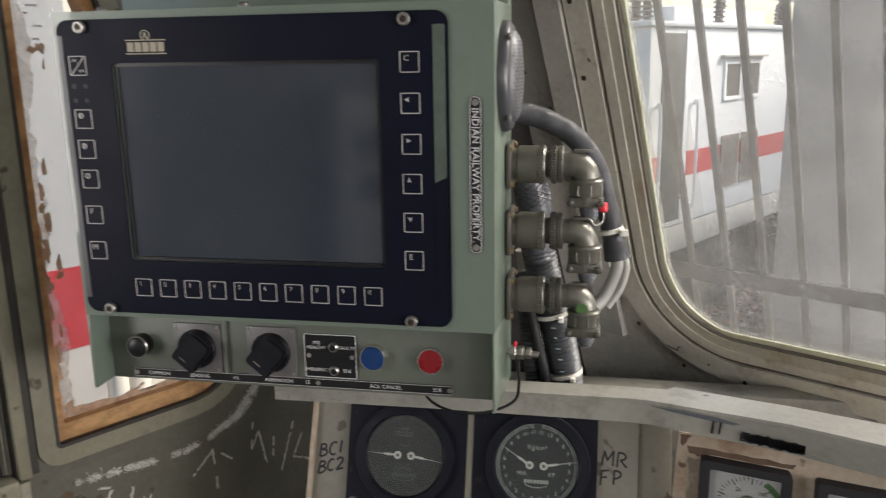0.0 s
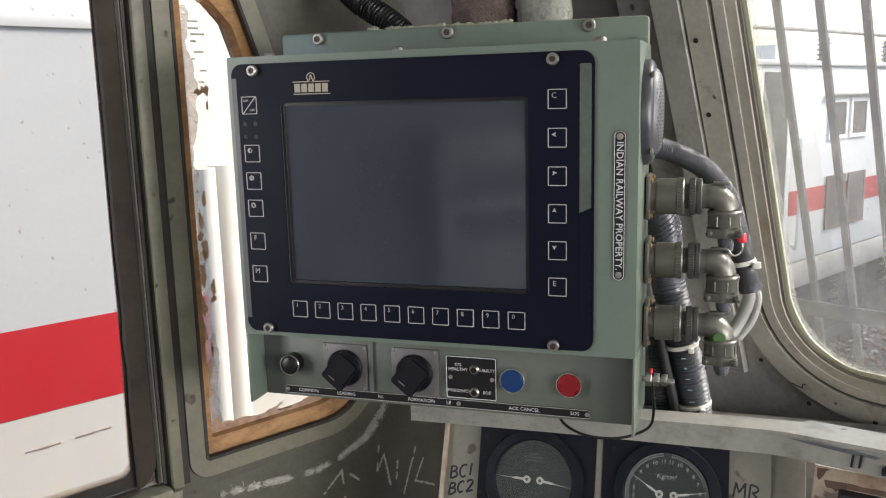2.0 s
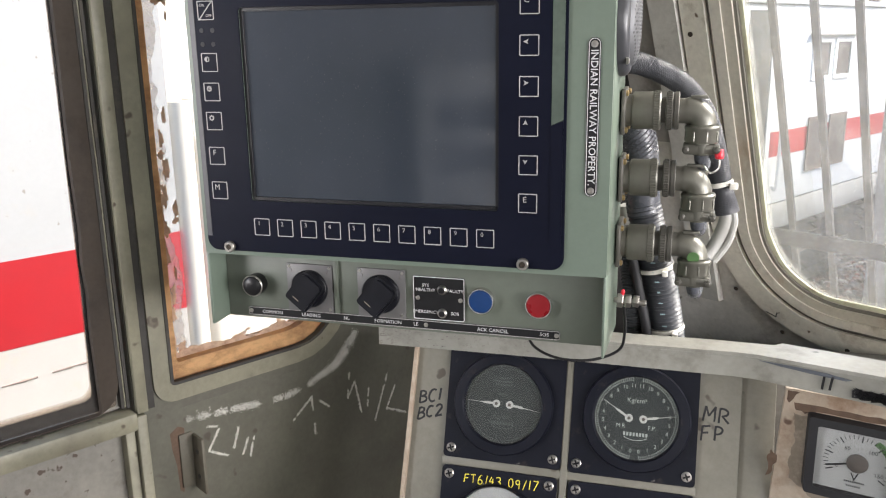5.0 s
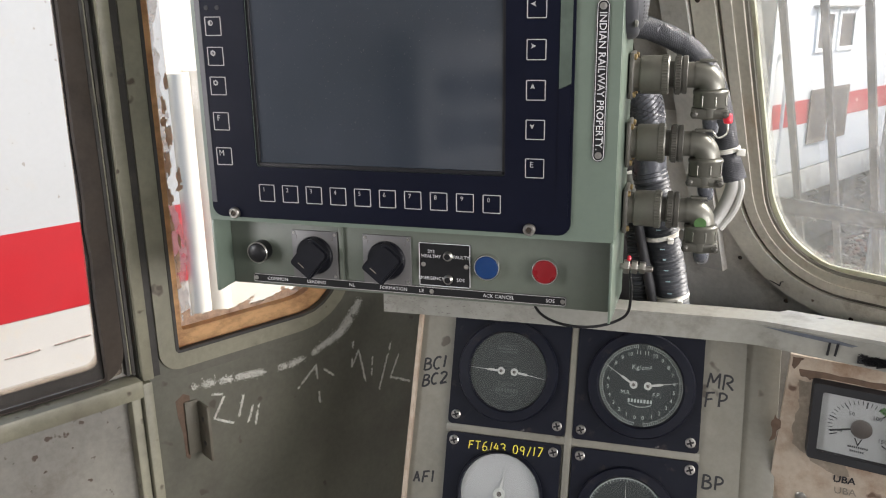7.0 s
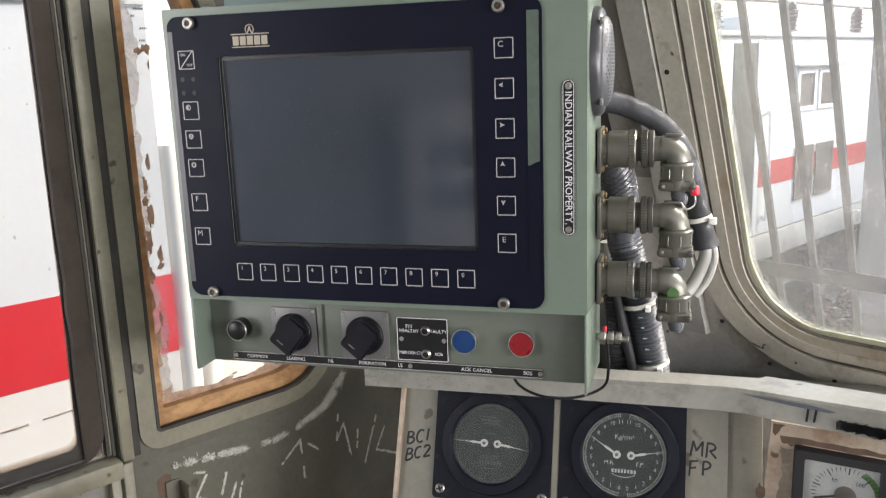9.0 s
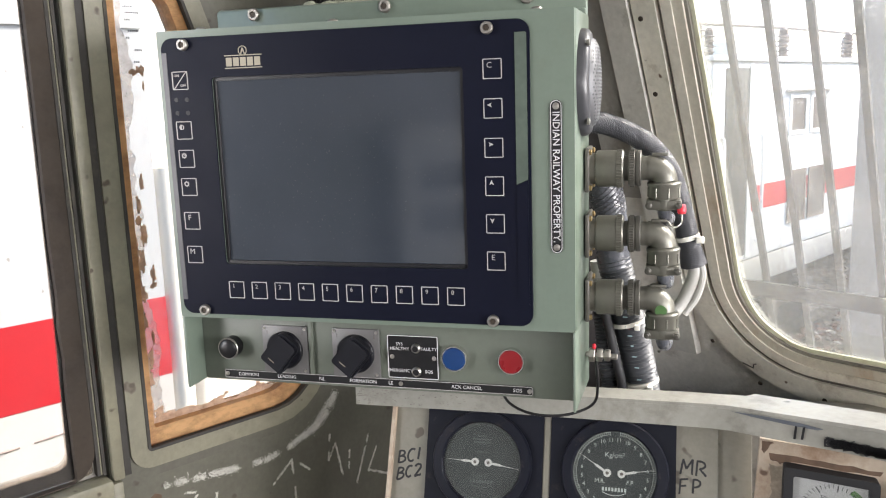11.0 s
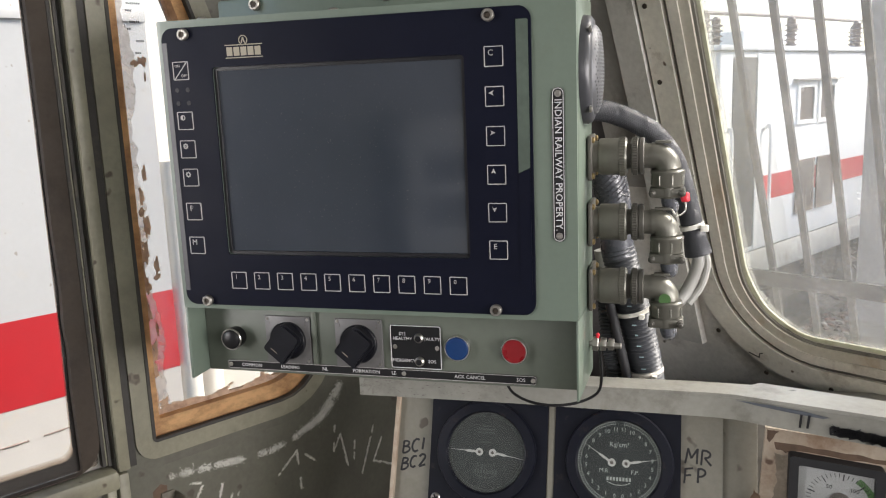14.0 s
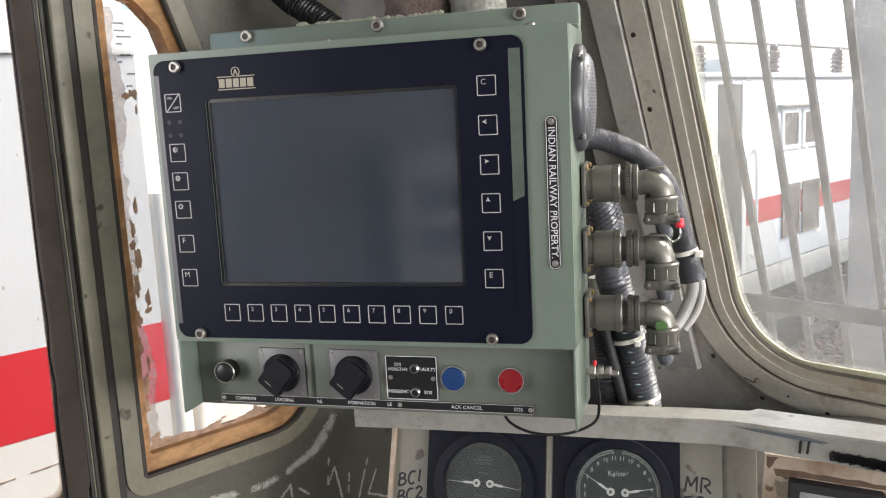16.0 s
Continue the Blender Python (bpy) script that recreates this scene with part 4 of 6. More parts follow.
for v in (-1.0, -3.6):
    for du in (0.55, 2.2):
        bm = lathe(bmesh.new(), [(0.40, 0), (0.45, 0.02), (0.45, 0.10), (0.40, 0.12)], (TRAIN_U - du, v, GROUND_Z + 0.62), (-1, 0, 0), 28)
        part("wheel", bm, BOGIE, coach, "", CAB)
# end of the coach: corner pillar, ribbed gangway, pipe
bm = bmesh.new()
rod(bm, (TRAIN_U - 0.05, END_V + 0.07, -0.7), (TRAIN_U - 0.05, END_V + 0.07, 1.19), 0.062, 20)
part("corner_pipe", bm, PIPE, coach, "pale upright pipe", CAB)
bm = bmesh.new()
box(bm, TRAIN_U - 1.2, TRAIN_U - 0.30, END_V, END_V + 0.9, -0.7, 2.1, 0.05)
part("gangway", bm, PIPE, coach, "dusty pale gangway", CAB)
bm = bmesh.new()
rod(bm, (TRAIN_U - 0.22, END_V + 0.26, -0.7), (TRAIN_U - 0.22, END_V + 0.26, 1.19), 0.075, 20)
part("corner_pipe", bm, PIPE, coach, "pale upright pipe", CAB)

# white locomotive ahead on the same line
LV = 7.22
loco = thing("locomotive", tuple(CAB @ Vector((TRAIN_U - 1.5, LV + 6, GROUND_Z))), "white electric locomotive with a red stripe and louvres", "locomotive")
part("body", B(TRAIN_U - 3.0, TRAIN_U, LV, LV + 18, -0.235, 1.73, 0.03), LOCO_WHITE, loco, "", CAB)
part("roof_edge", B(TRAIN_U - 2.98, TRAIN_U + 0.03, LV - 0.05, LV + 18, 1.7305, 1.78, 0.01), LOCO_WHITE, loco, "", CAB)
part("stripe", B(TRAIN_U - 3.004, TRAIN_U + 0.004, LV + 0.04, LV + 17.9, 0.262, 0.51), COACH_RED, loco, "red stripe", CAB)
part("skirt", B(TRAIN_U - 2.9, TRAIN_U - 0.01, LV + 0.1, LV + 17.8, -0.52, -0.237, 0.02), LOCO_GREY, loco, "grey skirt", CAB)
part("door_recess", B(TRAIN_U - 0.1, TRAIN_U + 0.006, LV + 0.23, LV + 0.70, -0.17, 1.67, 0.003), LOCO_DARK, loco, "dark cab doorway", CAB)
part("door_edge", B(TRAIN_U - 0.1, TRAIN_U + 0.012, LV + 0.702, LV + 0.79, -0.20, 1.70, 0.004), LOCO_WHITE, loco, "", CAB)
for dv in (0.12, 0.90):
    bm = bmesh.new()
    tube(bm, [(TRAIN_U + 0.01, LV + dv, 0.98), (TRAIN_U + 0.06, LV + dv, 0.95), (TRAIN_U + 0.06, LV + dv, 0.0), (TRAIN_U + 0.01, LV + dv, -0.03)], 0.018, 8, 4)
    part("handrail", bm, LOCO_WHITE, loco, "", CAB)
for k in range(4):
    for j in range(2):
        a = LV + 1.60 + 3.1 * k + 0.52 * j
        wf = part("window_frame", plate(bmesh.new(), [(a, 0.98), (a + 0.44, 0.98), (a + 0.44, 1.40), (a, 1.40)], [[(a + 0.045, 1.02), (a + 0.395, 1.02), (a + 0.395, 1.36), (a + 0.045, 1.36)]], 0.001, 0.02, lambda p, q, h: (TRAIN_U + h, p, q)), LOCO_WHITE, loco, "", CAB)
        part("pane", B(TRAIN_U + 0.001, TRAIN_U + 0.008, a + 0.045, a + 0.395, 1.02, 1.36), LOUVRE, wf, "dark pane", CAB)
        lv = part("louvre_panel", B(TRAIN_U + 0.005, TRAIN_U + 0.016, a + 0.02, a + 0.46, 0.03, 0.60, 0.004), LOUVRE, loco, "grey louvred panel", CAB)
        bm = bmesh.new()
        for q in range(24):
            z = 0.075 + q * 0.0205
            box(bm, TRAIN_U + 0.0165, TRAIN_U + 0.0195, a + 0.06, a + 0.42, z, z + 0.010)
        part("slats", bm, LOUVRE, lv, "", CAB)
        part("panel_frame", plate(bmesh.new(), [(a + 0.02, 0.03), (a + 0.46, 0.03), (a + 0.46, 0.60), (a + 0.02, 0.60)], [[(a + 0.055, 0.07), (a + 0.425, 0.07), (a + 0.425, 0.565), (a + 0.055, 0.565)]], 0.0162, 0.022, lambda p, q, h: (TRAIN_U + h, p, q)), LOUVRE_FRAME, lv, "", CAB)
    part("rain_hood", B(TRAIN_U + 0.001, TRAIN_U + 0.06, LV + 1.5 + 3.1 * k, LV + 2.66 + 3.1 * k, 1.43, 1.455, 0.004), LOCO_GREY, loco, "", CAB)
for k in range(9):
    bm = bmesh.new()
    v = LV + 0.5 + 0.95 * k
    prof = [(0.05, 0)]
    for q in range(5):
        prof += [(0.045, 0.03 + q * 0.055), (0.085, 0.045 + q * 0.055), (0.045, 0.06 + q * 0.055)]
    prof += [(0.05, 0.33), (0.02, 0.36)]
    lathe(bm, prof, (TRAIN_U - 0.45 - 0.4 * (k % 2), v, 1.78), (0, 0, 1), 16)
    part("insulator", bm, INSUL, loco, "brown ribbed roof insulator", CAB)
bm = bmesh.new()
tube(bm, [(TRAIN_U - 0.5, LV + 0.2, 2.12), (TRAIN_U - 0.6, LV + 3, 2.16), (TRAIN_U - 0.6, LV + 9, 2.15)], 0.02, 8, 6)
part("roof_busbar", bm, LOUVRE, loco, "", CAB)
part("roof_box", B(TRAIN_U - 2.2, TRAIN_U - 0.7, LV + 1.8, LV + 4.4, 1.781, 2.0, 0.03), LOCO_WHITE, loco, "", CAB)
for v in (LV + 2.0, LV + 4.4, LV + 6.6):
    bg = part("bogie_frame", B(TRAIN_U - 0.45, TRAIN_U - 0.25, v - 0.9, v + 0.9, -1.05, -0.55, 0.05), BOGIE, loco, "dirty bogie", CAB)
    bm = bmesh.new()
    lathe(bm, [(0.48, 0), (0.55, 0.03), (0.55, 0.13), (0.3, 0.15)], (TRAIN_U - 0.40, v, GROUND_Z + 0.74), (-1, 0, 0), 30)
    part("wheel", bm, BOGIE, bg, "", CAB)
    for q in (-0.5, 0.5):
        bm = bmesh.new()
        tube(bm, [(TRAIN_U - 0.22 + 0.055 * math.cos(w * 0.9), v + q + 0.055 * math.sin(w * 0.9), -1.0 + w * 0.016) for w in range(24)], 0.016, 6, 2)
        part("spring", bm, BOGIE, bg, "", CAB)
for du in (0.75, 2.25):
    solo("rail", B(TRAIN_U - du - 0.04, TRAIN_U - du + 0.04, -40, 90, GROUND_Z + 0.0, GROUND_Z + 0.17), BOGIE, "rusty steel rail on the stony ground", "rail", "rails", axes=CAB)

# concrete mast close ahead, and an added dark block far behind it
solo("mast", B(-0.557, -0.16, 2.3, 2.75, GROUND_Z, 5.5, 0.02), CONCRETE, "weathered grey concrete mast beside the track", "mast", axes=CAB)
solo("dark_backdrop", B(0.5, 9.0, 16, 22, GROUND_Z, 6.0, 0.05), SLATE, "dark slate-coloured block added far behind the mast", "shed", axes=CAB)

# ---- the driver's display unit ----
DY = 0.600
disp = thing("display_unit", (0.02, 0.66, 1.205), "green metal driver's display unit with a switched-off screen", "display unit")
XL, XR, ZB, ZT, ZM = -0.1555, 0.1965, 1.225, 1.538, 1.2914
XF = 0.1937


def flare(bm):
    """The right side draws in a little towards the front edge."""
    for v in bm.verts:
        if v.co.x > 0.19 and v.co.y < 0.655:
            v.co.x -= (XR - XF) * min(1.0, (0.655 - v.co.y) / 0.055)
    return bm


SCR = rrect(-0.1062, 0.1092, 1.3405, 1.4985, 0.003, 4)
part("housing", flare(B(XL, XR, DY + 0.0065, 0.682, ZM, ZT, 0.0008)), GREEN, disp)
part("front_sheet", plate(bmesh.new(), rrect(XL, XF, ZM, ZT, 0.0015, 2), [SCR], 0.0, -0.0064, flat_y(DY)), GREEN, disp)
bm = bmesh.new()
box(bm, XL, XL + 0.003, DY, 0.682, ZB, ZM - 0.0003, 0.0008)
part("cheek", bm, GREEN, disp)
bm = bmesh.new()
box(bm, XR - 0.002, XR, DY, 0.682, ZB, ZM - 0.0003, 0.0006)
part("cheek", flare(bm), GREEN, disp)
PY = 0.626
ctrl = part("control_panel", B(XL + 0.0032, XF - 0.0012, PY, 0.680, ZB, ZM - 0.0004, 0.0012), GREEN_LOW, disp, "grey-green control panel")

# back flange with socket screws
fl = part("back_flange", B(-0.150, 0.1945, 0.690, 0.700, 1.30, 1.5632, 0.004), GREEN, disp)
part("flange_lip", B(0.1835, 0.1945, 0.6825, 0.6895, 1.30, 1.545, 0.002), GREEN, disp)
for x in (-0.136, -0.012, 0.160):
    bm = bmesh.new()
    lathe(bm, [(0.0048, 0), (0.0048, 0.0036), (0.0040, 0.0050), (0.0022, 0.0058), (0.0001, 0.0060)], (x, 0.640, ZT), (0, 0, 1), 16)
    part("lid_screw", bm, SCREWHEAD, disp, "domed steel screw")
part("back_case", B(-0.13, 0.17, 0.6822, 0.6898, 1.24, 1.53, 0.0), GREEN, disp)
part("mount_post", B(-0.01, 0.07, 0.7005, 0.722, 1.2005, 1.42, 0.002), GREEN, disp)

bm = bmesh.new()
tube(bm, [(-0.062 + 0.0055 * i, 0.697, 1.5625 + 0.0022 * noise.noise(Vector((i * 0.9, 0, 0)))) for i in range(26)], lambda w: 0.0027 + 0.0024 * noise.noise(Vector((w * 90, 1, 0))) + 0.0012 * noise.noise(Vector((w * 500, 3, 0))), 9, 5)
part("crumbling_filler", bm, FILLER, disp, "pale crumbling filler")

# navy fascia, screen and keys
BZ = rrect(-0.1510, 0.1608, 1.2955, 1.5318, 0.010, 6)
fas = part("fascia", plate(bmesh.new(), BZ, [SCR], 0.0, 0.0018, flat_y(DY)), BEZEL, disp, "matt navy-black fascia")
part("screen_bevel", plate(bmesh.new(), grow(SCR, -0.0001), [grow(SCR, -0.0030)], -0.006, -0.0008, flat_y(DY)), SCREEN_BEZEL, disp, "black screen surround")
part("screen", plate(bmesh.new(), grow(SCR, -0.0029), [], -0.006, -0.0028, flat_y(DY)), LCD, disp, "dark grey switched-off screen")
# Green strip painted where the fascia's chamfer carries a reflection.
part("edge_strip", plate(bmesh.new(), [(0.1495, 1.408), (0.1585, 1.412), (0.1585, 1.5212), (0.1577, 1.5220), (0.1495, 1.5220)], [], 0.0018, 0.0022, flat_y(DY)), STRIP_GREEN, fas, "green strip, a reflection painted on the chamfer")
part("edge_strip", plate(bmesh.new(), [(0.1495, 1.3190), (0.1585, 1.3120), (0.1585, 1.4117), (0.1495, 1.4077)], [], 0.0018, 0.0024, flat_y(DY)), BEZEL, fas)
# Left edge strip, a lighter grey than the fascia.
part("edge_strip", plate(bmesh.new(), [(-0.1506, 1.3080), (-0.1462, 1.3080), (-0.1462, 1.5200), (-0.1506, 1.5200)], [], 0.0018, 0.0023, flat_y(DY)), CHAMFER, fas, "grey edge strip")
for x in (-0.1402, -0.1302):
    for z in (1.4702, 1.4812):
        part("indicator_lamp", lathe(bmesh.new(), [(0.0019, 0), (0.0019, 0.0005), (0.0001, 0.0006)], (x, DY - 0.0018, z), (0, -1, 0), 12), BLACK_MATT, fas, "tiny dark indicator lamp")


def socket_screw(parent, at, r, mt):
    """A socket-headed screw with a dark hexagon in its head."""
    ob = part("socket_screw", socket_bolt(bmesh.new(), at, r), mt, parent, "steel socket screw")
    part("hexagon", lathe(bmesh.new(), [(r * 0.50, 0), (r * 0.50, 0.0002)], (at[0], at[1] - r * 0.62, at[2]), (0, -1, 0), 6), SOCKET, ob)


for x in (-0.129, 0.129):
    for z in (1.526, 1.2995):
        socket_screw(fas, (x, DY - 0.0018, z), 0.0048, SCREWHEAD)
for x in (-0.1096, 0.0180, 0.1445):
    socket_screw(fl, (x, 0.690, 1.5568), 0.0056, SCREWHEAD)


def key(x, z, w=0.0148, h=0.0152):
    """A membrane key: a thin printed square on the fascia."""
    o = rrect(x - w / 2, x + w / 2, z - h / 2, z + h / 2, 0.0008, 2)
    k = part("key", plate(bmesh.new(), o, [grow(o, -0.0007)], 0.0018, 0.0022, flat_y(DY)), KEYLINE, fas)
    return k


def legend(k, text, x, z, size=0.006, up=UPZ):
    letters(text, size, KEYLINE, k, (x, DY - 0.0021, z), FACE, up, "legend", 0.0001)


def shape(k, loops, name="legend"):
    bm = bmesh.new()
    for loop, holes in loops:
        plate(bm, loop, holes, 0.0018, 0.0022, flat_y(DY))
    part(name, bm, KEYLINE, k)


def circle(x, z, r, n=16):
    return [(x + r * math.cos(2 * math.pi * i / n), z + r * math.sin(2 * math.pi * i / n)) for i in range(n)]


LX = -0.1352
for z, what in ((1.4970, "on_off"), (1.4556, "half"), (1.4316, "lamp"), (1.4075, "sun"), (1.3781, "F"), (1.3484, "M")):
    k = key(LX, z)
    ix, iz = LX - 0.0022, z + 0.0026
    if what in "FM":
        legend(k, what, ix, iz, 0.0066)
    elif what == "on_off":
        shape(k, [([(LX - 0.0068, z - 0.0072), (LX - 0.0058, z - 0.0072), (LX + 0.0068, z + 0.0072), (LX + 0.0058, z + 0.0072)], [])])
        legend(k, "ON", LX - 0.003, z + 0.004, 0.0032)
        legend(k, "OFF", LX + 0.0028, z - 0.0042, 0.0032)
    elif what == "half":
        shape(k, [(circle(ix, iz, 0.0022), [circle(ix, iz, 0.0016)]), ([(ix, iz - 0.0016), (ix + 0.0001, iz + 0.0016), (ix - 0.0012, iz + 0.001), (ix - 0.0015, iz), (ix - 0.0012, iz - 0.001)], [])])
    else:
        spikes = []
        for i in range(16):
            r = 0.0026 if i % 2 == 0 else 0.0019
            spikes.append((ix + r * math.cos(math.pi * i / 8), iz + r * math.sin(math.pi * i / 8)))
        shape(k, [(spikes, [circle(ix, iz, 0.0012, 10)])] + ([(circle(ix, iz, 0.0005, 8), [])] if what == "lamp" else []))
RX = 0.1322
for z, what in ((1.4960, "C"), (1.4664, (-1, 0)), (1.4365, (1, 0)), (1.4069, (0, 1)), (1.3774, (0, -1)), (1.3478, "E")):
    k = key(RX, z)
    ix, iz = RX - 0.0024, z + 0.0026
    if isinstance(what, str):
        legend(k, what, ix, iz, 0.0062)
    else:
        dx, dz = what
        shape(k, [([(ix + dx * 0.0022, iz + dz * 0.0022), (ix - dx * 0.0016 + dz * 0.0018, iz - dz * 0.0016 + dx * 0.0018), (ix - dx * 0.0007, iz - dz * 0.0007), (ix - dx * 0.0016 - dz * 0.0018, iz - dz * 0.0016 - dx * 0.0018)], [])])
for i in range(10):
    x = -0.0974 + 0.02177 * i
    k = key(x, 1.3180, 0.0146, 0.0150)
    legend(k, str((i + 1) % 10), x - 0.0026, 1.3211, 0.0052)
# maker's mark as plain bars and a ring
bm = bmesh.new()
for z in (1.5150, 1.5049):
    plate(bm, [(-0.0922, z), (-0.0583, z), (-0.0583, z + 0.0008), (-0.0922, z + 0.0008)], [], 0.0018, 0.0022, flat_y(DY))
plate(bm, circle(-0.0753, 1.5190, 0.0040), [circle(-0.0753, 1.5190, 0.0033)], 0.0018, 0.0022, flat_y(DY))
plate(bm, [(-0.0774, 1.5165), (-0.0764, 1.5165), (-0.0753, 1.5195), (-0.0742, 1.5165), (-0.0732, 1.5165), (-0.0748, 1.5212), (-0.0758, 1.5212)], [], 0.0018, 0.0022, flat_y(DY))
for i in range(5):
    a = -0.0908 + i * 0.0064
    plate(bm, [(a, 1.5068), (a + 0.0052, 1.5068), (a + 0.0052, 1.5138), (a, 1.5138)], [], 0.0018, 0.0022, flat_y(DY))
part("maker_mark", bm, BRAND_INK, fas, "pale gold maker's mark")

# upright nameplate
npl = part("nameplate", plate(bmesh.new(), rrect(0.1752, 0.1846, 1.3545, 1.4715, 0.0046, 6), [], 0.0, 0.0010, flat_y(DY)), BLACK, disp, "black plate with white lettering")
bord = rrect(0.1757, 0.1841, 1.3550, 1.4710, 0.0041, 6)
part("border", plate(bmesh.new(), bord, [grow(bord, -0.0005)], 0.0010, 0.0013, flat_y(DY)), WHITE_INK, npl)
letters("INDIAN RAILWAY PROPERTY.", 0.0075, WHITE_INK, npl, (0.1798, DY - 0.0012, 1.4130), FACE, (1, 0, 0), "lettering", 0.0001, 0.00003, 1.0)
for z in (1.4668, 1.3592):
    bm = bmesh.new()
    lathe(bm, [(0.0026, 0), (0.0026, 0.0006), (0.0012, 0.0008), (0.0010, 0.0003), (0.0001, 0.0003)], (0.1799, DY - 0.0010, z), (0, -1, 0), 14)
    part("rivet", bm, STEEL, npl)

# controls on the recessed panel
FP = flat_y(PY)
pb = part("push_button", lathe(bmesh.new(), [(0.0095, 0), (0.0095, 0.0100), (0.0090, 0.0104), (0.0080, 0.0104)], (-0.121, PY, 1.2585), (0, -1, 0), 28), BLACK, ctrl, "black push button in a thin steel ring")
part("ring", lathe(bmesh.new(), [(0.0088, 0.0100), (0.0100, 0.0100), (0.0101, 0.0108), (0.0097, 0.0114), (0.0091, 0.0114), (0.0088, 0.0108)], (-0.121, PY, 1.2585), (0, -1, 0), 28, False), STEEL, pb, "thin steel ring")
part("cap", lathe(bmesh.new(), [(0.0088, 0.0104), (0.0086, 0.0118), (0.0072, 0.0130), (0.0040, 0.0137), (0.0001, 0.0139)], (-0.121, PY, 1.2585), (0, -1, 0), 28), BLACK, pb)


def selector(xc, zc):
    """A rotary switch: square grey plate, round skirt, long black pointer knob."""
    s = part("selector_plate", B(xc - 0.0222, xc + 0.0222, PY - 0.0022, PY - 0.0001, zc - 0.0222, zc + 0.0222, 0.001), SWITCH_GREY, ctrl, "grey square switch plate")
    bm = bmesh.new()
    lathe(bm, [(0.0172, 0.0023), (0.0172, 0.0052), (0.0162, 0.0064), (0.0001, 0.0064)], (xc, PY, zc), (0, -1, 0), 30)
    part("knob_skirt", bm, KNOB, s, "black round skirt")
    bm = bmesh.new()
    th = radians(50)
    c, sn = math.cos(th), math.sin(th)
    outline = corners([(-0.0168, -0.0122), (0.0158, -0.0122), (0.0158, 0.0122), (-0.0168, 0.0122)], [0.003, 0.006, 0.006, 0.003], 4)
    turned = [(xc + a * c - b * sn, zc - (-(a * sn + b * c))) for a, b in outline]
    plate(bm, turned, [], 0.0065, 0.0150, FP)
    top = [f for f in bm.faces if all(v.co.y < PY - 0.0148 for v in f.verts)]
    es = [e for f in top for e in f.edges]
    bmesh.ops.bevel(bm, geom=es, offset=0.002, segments=2, affect="EDGES")
    kn = part("knob", bm, KNOB, s, "black pointer knob")
    bm = bmesh.new()
    bar = [(-0.0098, -0.0012), (-0.0098, 0.0058), (-0.0106, 0.0058), (-0.0106, -0.0012)]
    plate(bm, [(xc + a * c - b * sn, zc + a * sn + b * c) for a, b in bar], [], 0.0151, 0.0154, FP)
    m = part("pointer_line", bm, FADED_INK, s)
    for text, dx in (("1", -0.0172), ("2", 0.0172)):
        letters(text, 0.0042, LOUVRE, s, (xc + dx, PY - 0.0023, zc + 0.0155), FACE, UPZ, "numeral", 0.0001)
    for dx, dz in ((-0.0195, 0.0195), (0.0195, 0.0195), (0.0188, -0.0188)):
        bm = lathe(bmesh.new(), [(0.0014, 0.0022), (0.0014, 0.0028), (0.0001, 0.0028)], (xc + dx, PY, zc + dz), (0, -1, 0), 10)
        part("plate_screw", bm, STEEL, s)
    return s


selector(-0.0684, 1.2575)
selector(-0.0006, 1.2575)
part("cover_strip", B(-0.0450, -0.0405, PY - 0.003, PY - 0.0001, 1.236, 1.287, 0.0008), GREEN_LOW, ctrl)

SWP = rrect(0.0284, 0.0742, 1.2368, 1.2756, 0.0016, 3)
swp = part("switch_plate", plate(bmesh.new(), SWP, [], 0.0001, 0.0012, FP), BLACK, ctrl, "black engraved switch plate")
rim = grow(SWP, -0.0002)
part("border", plate(bmesh.new(), rim, [grow(rim, -0.0006)], 0.0012, 0.0016, FP), WHITE_INK, swp)


def caption(text, x, z, size, parent, h=0.0013):
    letters(text, size, WHITE_INK, parent, (x, PY - h, z), FACE, UPZ, "lettering", 0.0001, 0.0)


caption("SYS", 0.0395, 1.2676, 0.0041, swp)
caption("HEALTHY", 0.0395, 1.2634, 0.0041, swp)
caption("FAULTY", 0.0660, 1.2638, 0.0041, swp)
caption("EMERGENCY", 0.0394, 1.2437, 0.0040, swp)
caption("SOS", 0.0655, 1.2436, 0.0041, swp)
for z in (1.2645, 1.2436):
    bm = bmesh.new()
    lathe(bm, [(0.0042, 0.0012), (0.0042, 0.0030), (0.0030, 0.0042), (0.0024, 0.0042), (0.0022, 0.0020), (0.0001, 0.0020)], (0.0545, PY, z), (0, -1, 0), 16)
    tg = part("toggle", bm, STEEL, swp, "small chrome toggle")
    part("toggle_hole", lathe(bmesh.new(), [(0.0027, 0.0020), (0.0027, 0.0044), (0.0001, 0.0045)], (0.0545, PY, z), (0, -1, 0), 14), BLACK, tg)
for x in (0.0325, 0.0705):
    bm = bmesh.new()
    lathe(bm, [(0.0020, 0.0012), (0.0020, 0.0018), (0.0009, 0.0020), (0.0007, 0.0014), (0.0001, 0.0014)], (x, PY, 1.2560), (0, -1, 0), 12)
    part("rivet", bm, STEEL, swp)


def lamp_button(x, material, label):
    bm = bmesh.new()
    lathe(bm, [(0.0112, 0), (0.0112, 0.0046), (0.0108, 0.0056), (0.0102, 0.0056), (0.0101, 0.002)], (x, PY, 1.2578), (0, -1, 0), 32)
    b = part("lamp_button", bm, CHROME, ctrl, label)
    bm = bmesh.new()
    lathe(bm, [(0.0100, 0.001), (0.0100, 0.0056), (0.0094, 0.0064), (0.0001, 0.0068)], (x, PY, 1.2578), (0, -1, 0), 32)
    part("lens", bm, material, b)


